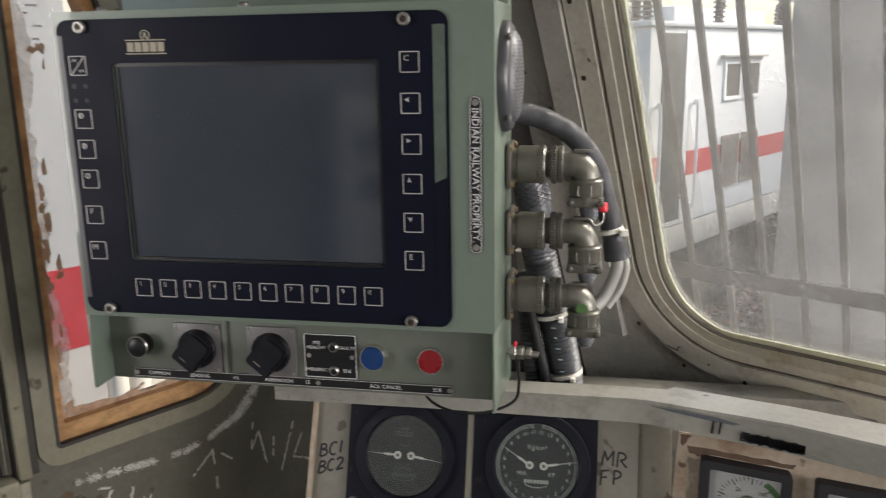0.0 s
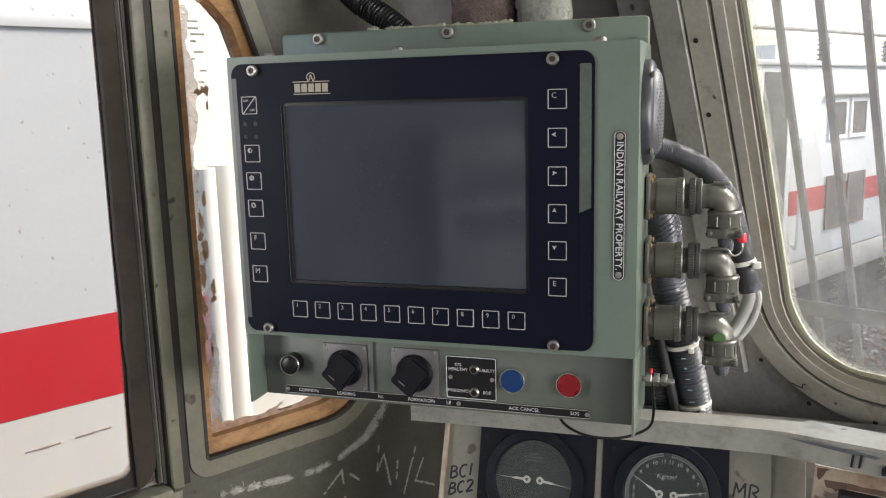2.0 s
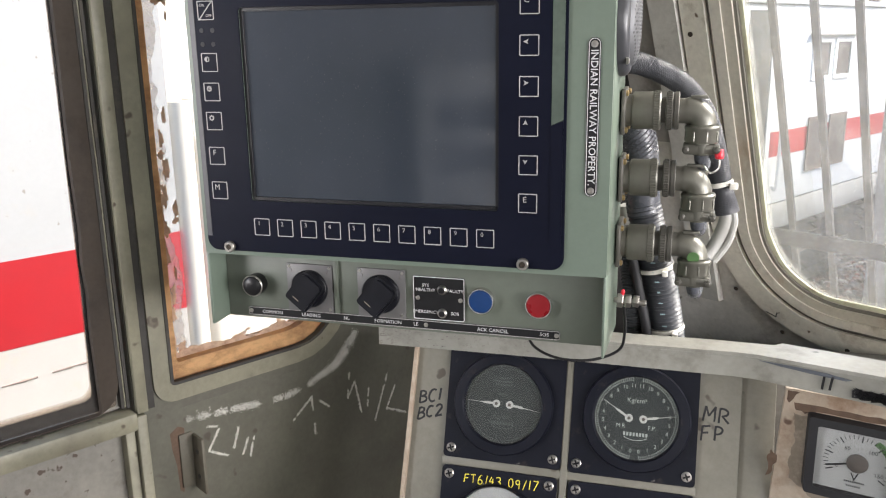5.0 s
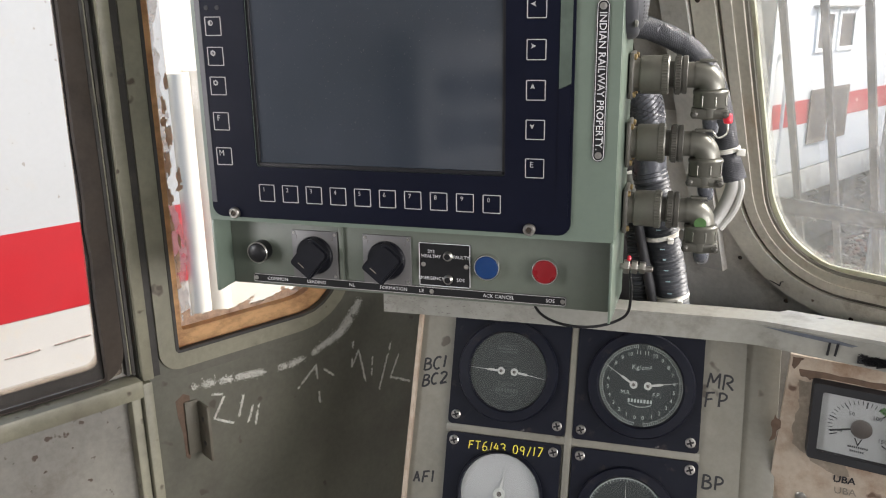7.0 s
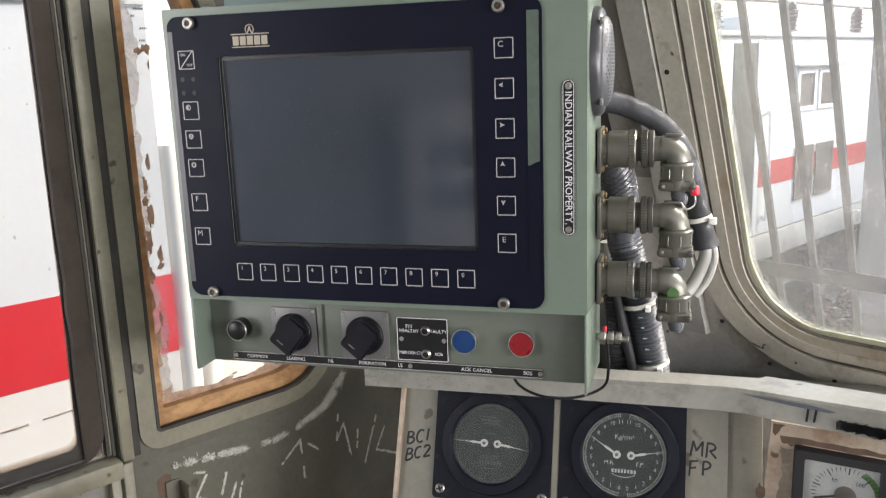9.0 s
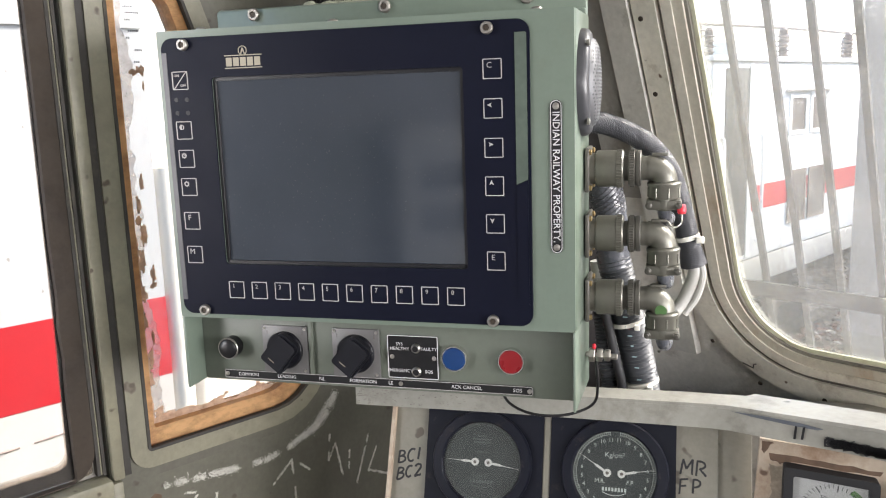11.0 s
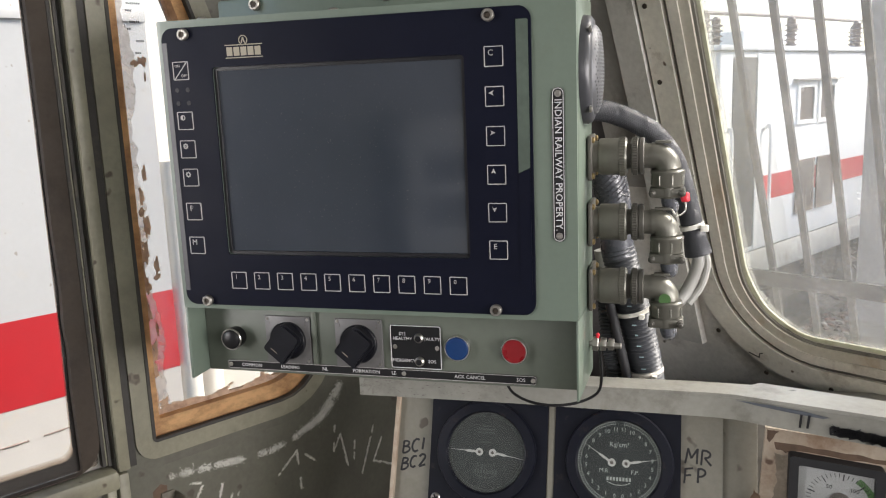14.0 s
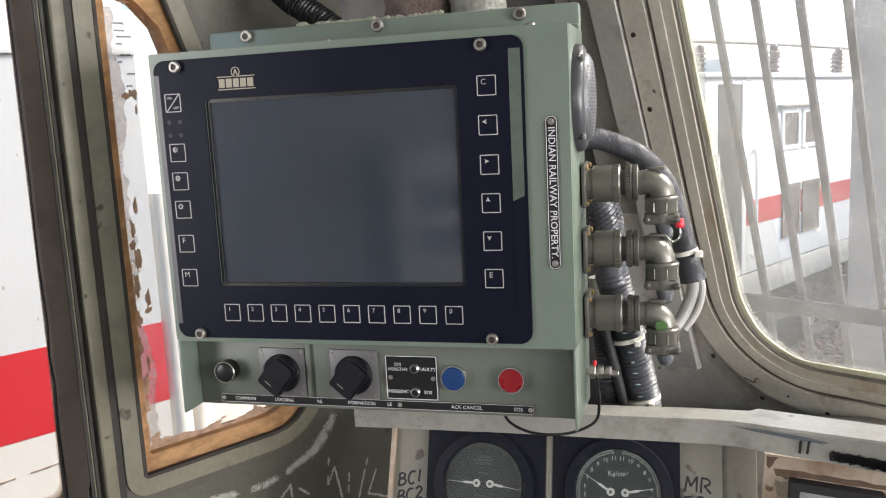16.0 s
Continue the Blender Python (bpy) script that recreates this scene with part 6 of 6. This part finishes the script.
stroke(bm, [(0.3758, 1.1925), (0.3752, 1.1785)], 0.0018, on_lip, 0.0006)
part("marker_strokes", bm, INK, shelf, "two black marker strokes")
bm = bmesh.new()
pts = []
for w in range(230):
    q = w / 229
    pts.append((0.394 + 0.078 * q + 0.004 * math.sin(w * 1.9), 1.1805 - 0.0050 * q + 0.0058 * math.sin(w * 1.37) * (0.6 + 0.4 * math.sin(w * 0.31))))
stroke(bm, pts, 0.0020, on_lip, 0.0006)
part("blotted_writing", bm, INK, shelf, "blotted black marker")
# Dark wedge painted as the slit's shadow along the lip's top.
bm = bmesh.new()
plate(bm, [(0.318, 1.1964), (0.335, 1.1940), (0.362, 1.1918), (0.386, 1.1906), (0.390, 1.1925), (0.372, 1.1950), (0.345, 1.1964)], [], 0.0001, 0.0006, on_lip)
part("slit_shadow", bm, SLATE, shelf)

# gauge panel
GY = 0.760
gp = thing("gauge_panel", (0.145, 0.77, 0.70), "olive metal panel carrying four square gauges", "gauge panel")
part("panel", plate(bmesh.new(), [(-0.0095, 1.172), (-0.0180, 0.72), (0.3110, 0.72), (0.3110, 1.172)], [], 0.0, -0.004, flat_y(GY)), PANEL, gp)
bm = bmesh.new()
plate(bm, [(-0.0135, 1.172), (-0.0220, 0.72), (-0.0182, 0.72), (-0.0097, 1.172)], [], 0.006, -0.14, flat_y(GY))
part("side_plate", bm, PLY, gp, "pale worn edge")
part("divider", B(0.1455, 0.1530, GY - 0.003, GY - 0.0002, 0.73, 1.168, 0.001), PANEL, gp, "stained divider bar")
part("divider", B(0.024, 0.274, GY - 0.0025, GY - 0.0004, 1.0405, 1.0485, 0.0008), PANEL, gp, "stained divider bar")
solo("desk_cabinet", B(-0.014, 1.2, GY + 0.21, GY + 0.25, 0.0, 1.10, 0.004), OLIVE_SHADE_GRIME, "dark olive desk carcass below the shelf", "desk")
part("recess", B(0.3112, 0.3420, GY + 0.004, GY + 0.008, 0.74, 1.172, 0.001), PANEL, gp, "plain grey-olive filler")


def gauge(xc, zc, half_w, half_h, dial_r, face_mat, name_label, off=(0.0, 0.0), rim=1.24):
    g = thing("pressure_gauge", (xc, GY, zc - half_h), name_label, "gauge", "gauges on the panel")
    y0 = GY - 0.0042
    part("plate", plate(bmesh.new(), rrect(xc + off[0] - half_w, xc + off[0] + half_w, zc + off[1] - half_h, zc + off[1] + half_h, 0.004, 3), [], 0.0, 0.0040, flat_y(GY - 0.0002)), GAUGE_NAVY, g, "navy square plate")
    bm = bmesh.new()
    lathe(bm, [(dial_r * rim, 0), (dial_r * rim, 0.003), (dial_r * (rim - 0.03), 0.006), (dial_r * 1.03, 0.0065), (dial_r * 1.0, 0.0045), (dial_r * 0.98, 0.001)], (xc, y0, zc), (0, -1, 0), 56, False)
    part("rim", bm, GAUGE_NAVY, g, "dark round rim")
    bm = bmesh.new()
    lathe(bm, [(dial_r * 1.0, 0.0002), (dial_r * 1.0, 0.0012)], (xc, y0, zc), (0, -1, 0), 48)
    part("dial", bm, face_mat, g)
    bm = bmesh.new()
    lathe(bm, [(dial_r * 1.01, 0.0040), (dial_r * 1.01, 0.0046)], (xc, y0, zc), (0, -1, 0), 48)
    gl = part("glass", bm, GLASS_DIAL, g)
    gl.visible_shadow = False
    return g, y0


def gauge_screws(g, xc, zc, pts):
    for dx, dz in pts:
        bm = bmesh.new()
        at = (xc + dx, GY - 0.0042, zc + dz)
        lathe(bm, [(0.0049, 0), (0.0049, 0.0010), (0.0040, 0.0018), (0.0001, 0.0020)], at, (0, -1, 0), 16)
        s = part("screw", bm, STEEL, g, "steel cross-head screw")
        bm = bmesh.new()
        for w in (radians(20), radians(110)):
            c, sn = math.cos(w), math.sin(w)
            loop = [(at[0] + a * c - b * sn, at[2] + a * sn + b * c) for a, b in ((-0.0034, -0.0008), (0.0034, -0.0008), (0.0034, 0.0008), (-0.0034, 0.0008))]
            plate(bm, loop, [], 0.0, 0.0004, flat_y(at[1] - 0.0021))
        part("cross", bm, BLACK, s)


def ticks(bm, xc, zc, r0, r1, a0, a1, n, w, y):
    for i in range(n + 1):
        ang = radians(a0 + (a1 - a0) * i / n)
        d, q = Vector((math.cos(ang), math.sin(ang))), Vector((-math.sin(ang), math.cos(ang)))
        c = Vector((xc, zc))
        long = r0 if i % 5 == 0 else r0 + (r1 - r0) * 0.35
        loop = [tuple(c + d * long - q * w), tuple(c + d * r1 - q * w), tuple(c + d * r1 + q * w), tuple(c + d * long + q * w)]
        plate(bm, loop, [], 0.0, 0.0002, flat_y(y))


def arc(bm, xc, zc, r, w, a0, a1, y, n=30):
    pts = [(xc + r * math.cos(radians(a0 + (a1 - a0) * i / n)), zc + r * math.sin(radians(a0 + (a1 - a0) * i / n))) for i in range(n + 1)]
    stroke(bm, pts, w, flat_y(y), 0.0002)


def needle(g, px, pz, ang, L, y, hub=0.0038):
    bm = bmesh.new()
    lathe(bm, [(hub, 0), (hub, 0.0012), (hub * 0.4, 0.0013), (hub * 0.35, 0.0006), (0.0001, 0.0006)], (px, y, pz), (0, -1, 0), 16)
    d, q = Vector((math.cos(radians(ang)), math.sin(radians(ang)))), Vector((-math.sin(radians(ang)), math.cos(radians(ang))))
    c = Vector((px, pz))
    loop = [tuple(c + d * hub * 0.8 + q * 0.0010), tuple(c + d * L * 0.34 + q * 0.0012), tuple(c + d * L * 0.44 + q * 0.0003), tuple(c + d * L), tuple(c + d * L * 0.44 - q * 0.0003), tuple(c + d * L * 0.34 - q * 0.0012), tuple(c + d * hub * 0.8 - q * 0.0010)]
    plate(bm, loop, [], 0.0003, 0.0009, flat_y(y))
    part("needle", bm, NEEDLE, g, "pale needle")
    part("needle_pin", lathe(bmesh.new(), [(hub * 0.42, 0.0013), (hub * 0.42, 0.0017), (0.0001, 0.0018)], (px, y, pz), (0, -1, 0), 10), LOUVRE, g)


def duplex(xc, zc, r, label, la, lb, a1, a2, numbers, scr, faint=False, off=(0.0, 0.0)):
    g, y0 = gauge(xc, zc, 0.0600, 0.0600, r, DIAL_FADED if faint else DIAL, label, off, 1.27)
    yd = y0 - 0.0013
    ink = DIAL_INK if not faint else DIAL_GHOST
    bm = bmesh.new()
    for s in (1, -1):
        a0, ae = (97, 263) if s > 0 else (83, -83)
        ticks(bm, xc, zc, r * 0.88, r * 0.97, a0, ae, 55, 0.00022, yd)
        arc(bm, xc, zc, r * 0.97, 0.0004, a0, ae, yd)
        arc(bm, xc, zc, r * 0.905, 0.0003, a0, ae, yd)
    part("scale", bm, ink, g)
    if numbers:
        for n in range(12):
            for s in (1, -1):
                ang = radians((263 - 15.1 * n) if s > 0 else (-83 + 15.1 * n))
                letters(str(n), 0.0054, ink, g, (xc + r * 0.78 * math.cos(ang), yd - 0.0001, zc + r * 0.78 * math.sin(ang)), FACE, UPZ, "numeral", 0.0001)
    letters("Kg/cm\u00b2", 0.0066, ink, g, (xc, yd - 0.0001, zc + (r * 0.42 if numbers else -r * 0.32)), FACE, UPZ, "lettering", 0.0001)
    if la:
        letters(la, 0.0056, ink, g, (xc - r * 0.34, yd - 0.0001, zc - r * 0.20), FACE, UPZ, "lettering", 0.0001)
        letters(lb, 0.0056, ink, g, (xc + r * 0.38, yd - 0.0001, zc - r * 0.20), FACE, UPZ, "lettering", 0.0001)
    bm = bmesh.new()
    zb = zc - r * (0.42 if numbers else 0.52)
    for i in range(8):
        plate(bm, [(xc - 0.0115 + i * 0.003, zb), (xc - 0.0115 + i * 0.003 + 0.0020, zb), (xc - 0.0115 + i * 0.003 + 0.0020, zb + 0.0034), (xc - 0.0115 + i * 0.003, zb + 0.0034)], [], 0.0, 0.0002, flat_y(yd))
    if faint:
        for row, (w, z0) in enumerate(((0.010, 0.62), (0.022, 0.54), (0.018, 0.46), (0.012, 0.22))):
            for i in range(int(w / 0.0022)):
                a = xc - w / 2 + i * 0.0022
                plate(bm, [(a, zc + r * z0), (a + 0.0015, zc + r * z0), (a + 0.0015, zc + r * z0 + 0.0018), (a, zc + r * z0 + 0.0018)], [], 0.0, 0.0002, flat_y(yd))
    arc(bm, xc, zb + 0.018, 0.022, 0.0006, 240, 300, yd, 10)
    part("maker_bars", bm, ink, g)
    needle(g, xc - 0.0068, zc, a1, r * 0.86, yd - 0.0006)
    needle(g, xc + 0.0068, zc, a2, r * 0.86, yd - 0.0006)
    gauge_screws(g, xc + off[0], zc + off[1], scr)
    return g


SCR4 = [(-0.0520, -0.0505), (0.0520, -0.0505)]
duplex(0.0843, 1.1072, 0.0400, "navy twin-needle pressure gauge with a faded dial", "", "", 178, -8, False, SCR4, True, (0.0012, 0.0016))
duplex(0.2156, 1.1072, 0.0404, "navy twin-needle pressure gauge with a clear white scale", "M.R.", "F.P.", 148, 11, True, SCR4, False, (-0.0026, 0.0010))
g3, y3 = gauge(0.0850, 0.9845, 0.0587, 0.0590, 0.0405, DIAL_WHITE, "navy gauge with a plain pale dial and yellow writing", (-0.0004, -0.0033), 1.07)
PEN_LATER = [("FT6143,09/17", 0.0880, 1.0300, 0.0088, g3, YELLOW, 0.01, GY - 0.0045, 0.0010)]
needle(g3, 0.0850, 0.9845, 80, 0.03, y3 - 0.0018, 0.006)
gauge_screws(g3, 0.0846, 0.9812, [(-0.051, 0.051), (0.051, 0.051)])
g4, y4 = gauge(0.2090, 0.9800, 0.0597, 0.0597, 0.0385, DIAL, "navy single-needle brake pipe gauge", (0.0050, 0.0004))
bm = bmesh.new()
ticks(bm, 0.2090, 0.9800, 0.0330, 0.0365, 225, -45, 50, 0.0003, y4 - 0.0013)
arc(bm, 0.2090, 0.9800, 0.0367, 0.0008, 225, -45, y4 - 0.0013)
part("scale", bm, DIAL_INK, g4)
needle(g4, 0.2090, 0.9800, 92, 0.034, y4 - 0.0018, 0.006)
gauge_screws(g4, 0.2140, 0.9804, [(-0.052, 0.052), (0.052, 0.052)])


def bow(cx, cy, rx, ry, a0, a1, n=9):
    """Part of an oval, as points of a pen stroke."""
    return [(cx + rx * math.cos(radians(a0 + (a1 - a0) * i / n)), cy + ry * math.sin(radians(a0 + (a1 - a0) * i / n))) for i in range(n + 1)]


PEN = {
    "B": [[(0.05, 0), (0.12, 1)], [(0.10, 0.97)] + bow(0.20, 0.76, 0.36, 0.22, 80, -80), [(0.12, 0.53)] + bow(0.22, 0.27, 0.42, 0.26, 80, -95) + [(0.05, 0.03)]],
    "C": [bow(0.36, 0.5, 0.34, 0.5, 50, 305, 14)],
    "1": [[(0.22, 1), (0.16, 0)]],
    "2": [bow(0.28, 0.74, 0.26, 0.24, 160, -40) + [(0.05, 0.04)], [(0.03, 0.03), (0.60, 0.08)]],
    "A": [[(0, 0), (0.30, 1)], [(0.28, 1), (0.60, 0)], [(0.10, 0.36), (0.54, 0.40)]],
    "F": [[(0.10, 1), (0.04, 0)], [(0.08, 0.96), (0.60, 1.0)], [(0.08, 0.52), (0.48, 0.56)]],
    "I": [[(0.20, 1), (0.16, 0)]],
    "M": [[(0.0, 0), (0.10, 1)], [(0.09, 1), (0.36, 0.35)], [(0.35, 0.36), (0.70, 1.02)], [(0.69, 1.02), (0.74, 0.02)]],
    "R": [[(0.05, 0), (0.10, 1)], [(0.06, 0.97)] + bow(0.22, 0.73, 0.40, 0.25, 85, -85), [(0.24, 0.50), (0.70, 0.02)]],
    "P": [[(0.10, 0), (0.12, 1)], [(0.06, 0.95)] + bow(0.22, 0.70, 0.38, 0.27, 85, -85) + [(0.12, 0.42)]],
    "T": [[(0, 0.98), (0.62, 1.0)], [(0.32, 0.98), (0.30, 0)]],
    "6": [[(0.46, 1)] + bow(0.42, 0.32, 0.36, 0.66, 105, 180, 6), bow(0.28, 0.26, 0.24, 0.25, 180, -170, 12)],
    "4": [[(0.30, 1), (0.04, 0.38)], [(0.03, 0.38), (0.60, 0.40)], [(0.46, 0.78), (0.42, 0)]],
    "3": [bow(0.22, 0.74, 0.27, 0.25, 150, -85), bow(0.22, 0.26, 0.32, 0.26, 85, -150)],
    "0": [bow(0.28, 0.5, 0.25, 0.49, 95, 450, 16)],
    "9": [bow(0.28, 0.72, 0.23, 0.26, 10, 365, 12), [(0.50, 0.76), (0.42, 0)]],
    "7": [[(0.02, 0.98), (0.56, 1.0)], [(0.55, 1.0), (0.20, 0)]],
    "/": [[(0.42, 1.08), (0.06, -0.1)]],
    ",": [[(0.12, 0.08), (0.04, -0.16)]],
}


def hand(text, x, z, high, parent, ink=INK, rise=0.0, y=GY - 0.0002, wide=0.0018):
    """Handwriting in pen strokes, centred on (x, z); rise tilts the line of writing."""
    r = random.Random(text)
    step = [0.50 if c in "1I" else 0.62 if c in ",/" else 0.92 if c == "M" else 0.82 for c in text]
    at = -sum(step) / 2
    bm = bmesh.new()
    layer = 0
    for c, s in zip(text, step):
        k, drop, lean = r.uniform(0.92, 1.06), r.uniform(-0.05, 0.05), r.uniform(-0.04, 0.10)
        for line in PEN[c]:
            pts = []
            for a, b in line:
                a, b = at + a * k + b * lean, (b - 0.5) * k + drop
                pts.append((x + high * a, z + high * (b + rise * a)))
            layer += 1
            stroke(bm, pts, wide, flat_y(y), 0.0002 + layer * 0.00001, 0.12)
        at += s
    part("hand_lettering", bm, ink, parent)


hand("BC1", 0.0068, 1.1080, 0.0120, gp, rise=0.22, wide=0.0021)
hand("BC2", 0.0075, 1.0910, 0.0116, gp, rise=0.28, wide=0.0021)
hand("AFI", 0.0045, 0.9900, 0.0110, gp, rise=0.14, wide=0.0020)
hand("MR", 0.2900, 1.1185, 0.0150, gp, rise=-0.02, wide=0.0019)
hand("FP", 0.2872, 1.1005, 0.0140, gp, rise=0.06, wide=0.0019)
hand("BP", 0.2885, 1.0225, 0.0130, gp, wide=0.0020)
for text, x, z, high, ob, ink, rise, y, wide in PEN_LATER:
    hand(text, x, z, high, ob, ink, rise, y, wide)
# the whole panel leans back from its foot
LEAN = pose(0, GY, 1.165, -20) @ Matrix.Translation((0, -GY, -1.165))
for ob in [gp] + [o for o in scene.objects if o.parent is None and o.name.startswith("pressure_gauge")]:
    ob.matrix_basis = LEAN @ ob.matrix_basis

# board with the square electric meters
VY = 0.7185
mb = thing("meter_board", (0.45, 0.72, 0.75), "peeling cream board carrying square electric meters", "meter board")


def on_board(a, b, h):
    """Board plan; the board turns towards the driver to the right."""
    return (a, VY - h - (a - 0.345) * 0.27, b)


part("board", plate(bmesh.new(), [(0.3265, 0.80), (0.62, 0.80), (0.62, 1.166), (0.345, 1.166)], [], 0.0, -0.006, on_board), PLY, mb)


def blot(loop, seed, amp, h=0.0003):
    """A ragged flat patch on the board."""
    out = []
    for (a0, b0), (a1, b1) in zip(loop, loop[1:] + loop[:1]):
        for k in range(8):
            a, b = a0 + (a1 - a0) * k / 8, b0 + (b1 - b0) * k / 8
            out.append((a + amp * noise.noise(Vector((a * 160, b * 160, seed))), b + amp * noise.noise(Vector((a * 160, b * 160, seed + 9)))))
    return plate(bmesh.new(), out, [], 0.0001, h, on_board)


part("glue_stain", blot([(0.3535, 1.143), (0.3640, 1.143), (0.3640, 1.0755), (0.3960, 1.0735), (0.4020, 1.060), (0.3940, 1.056), (0.3700, 1.0675), (0.3545, 1.0800), (0.3520, 1.092), (0.3555, 1.120)], 3, 0.002), STAIN, mb, "grey-brown glue stain")
part("rust_patch", blot([(0.352, 1.1535), (0.440, 1.1535), (0.438, 1.1495), (0.372, 1.1485), (0.360, 1.1450), (0.354, 1.1485)], 5, 0.003), RUST, mb, "rusty edge stain")
part("rust_patch", blot([(0.3375, 1.105), (0.3415, 1.098), (0.3400, 1.080), (0.3355, 1.078), (0.3345, 1.092)], 7, 0.003), RUST, mb)
part("rust_patch", blot([(0.3465, 1.1640), (0.3560, 1.1642), (0.3530, 1.1600), (0.3490, 1.1530), (0.3462, 1.1560)], 8, 0.001), RUST, mb)


def meter(xc, zc, half, label, unit, seed):
    t = thing("panel_meter", (xc, VY - (xc - 0.345) * 0.27, zc - half), label, "meter", "meters on the board")
    o = rrect(xc - half, xc + half, zc - half, zc + half, 0.003, 3)
    i_ = rrect(xc - half * 0.80, xc + half * 0.80, zc - half * 0.80, zc + half * 0.80, 0.002, 3)
    part("frame", plate(bmesh.new(), o, [i_], 0.0003, 0.012, on_board), BLACK_MATT, t, "black square frame")
    part("dial", plate(bmesh.new(), grow(i_, -0.0002), [], 0.0004, 0.006, on_board), DIAL_WHITE, t, "white dial")
    px, pz = xc + half * 0.12, zc - half * 0.02
    bm = bmesh.new()
    for k in range(31):
        a = radians(205 - 240 * k / 30)
        r0, r1 = (0.55, 0.72) if k % 5 == 0 else (0.62, 0.72)
        d, q = Vector((math.cos(a), math.sin(a))), Vector((-math.sin(a), math.cos(a)))
        c = Vector((px, pz))
        w = 0.0005 if k % 5 == 0 else 0.0003
        plate(bm, [tuple(c + d * half * r0 - q * w), tuple(c + d * half * r1 - q * w), tuple(c + d * half * r1 + q * w), tuple(c + d * half * r0 + q * w)], [], 0.006, 0.0062, on_board)
    for w_, z_ in ((0.016, -0.55), (0.012, -0.66)):
        for j in range(int(w_ / 0.0016)):
            a = xc - w_ / 2 + j * 0.0016 + half * 0.1
            plate(bm, [(a, zc + half * z_), (a + 0.001, zc + half * z_), (a + 0.001, zc + half * z_ + 0.0018), (a, zc + half * z_ + 0.0018)], [], 0.006, 0.0062, on_board)
    part("scale", bm, INK, t)
    bm = bmesh.new()
    pts = [(px + half * 0.70 * math.cos(radians(a)), pz + half * 0.70 * math.sin(radians(a))) for a in range(60, 4, -6)]
    stroke(bm, pts, half * 0.15, on_board, 0.0061)
    part("green_band", bm, GREEN_DOT, t, "green scale band")
    bm = bmesh.new()
    base = on_board(px, pz, 0.006)
    lathe(bm, [(half * 0.24, 0), (half * 0.24, 0.0012), (half * 0.20, 0.002), (0.0001, 0.0021)], base, (-0.26, -1, 0), 24)
    part("hub", bm, LOUVRE, t, "grey hub")
    bm = bmesh.new()
    stroke(bm, [(px - half * 0.2, pz - half * 0.05), (px - half * 0.66, pz - half * 0.20)], 0.0016, on_board, 0.0066)
    part("needle", bm, INK, t)
    fwd = Vector((-0.26, -1, 0)).normalized()
    for s, a, r in (("0", 200, 0.45), ("50", 125, 0.42), ("100", 50, 0.45), ("150", -25, 0.5)):
        if unit == "V":
            letters(s, half * 0.14, INK, t, on_board(px + half * r * math.cos(radians(a)), pz + half * r * math.sin(radians(a)), 0.0063), fwd, UPZ, "numeral", 0.0001)
    letters(unit, half * 0.30, INK, t, on_board(xc + half * 0.08, zc - half * 0.40, 0.0063), fwd, UPZ, "lettering", 0.0001)
    gl = part("glass", plate(bmesh.new(), grow(i_, -0.0004), [], 0.0092, 0.0100, on_board), GLASS_DIAL, t)
    gl.visible_shadow = False
    return t


meter(0.4000, 1.1120, 0.0362, "black square voltmeter with a white dial", "V", 1)
meter(0.4935, 1.1085, 0.0385, "black square ammeter with a white dial", "A", 2)
fwd = (-0.26, -1, 0)
letters("UBA", 0.0095, INK, mb, on_board(0.3975, 1.0555, 0.0005), fwd, (-0.1, 0, 1), "hand_lettering", 0.0001, 0.0002, 1.0, "CENTER", 0.1)
letters("UBA", 0.0095, FADED_INK, mb, on_board(0.3995, 1.0445, 0.0005), fwd, (-0.1, 0, 1), "hand_lettering", 0.0001)
for x, z in ((0.3655, 1.028), (0.452, 1.028)):
    bm = bmesh.new()
    lathe(bm, [(0.005, 0), (0.005, 0.001), (0.003, 0.002), (0.0001, 0.002)], on_board(x, z, 0.0), fwd, 14)
    part("screw", bm, STEEL, mb, "dull steel screw")
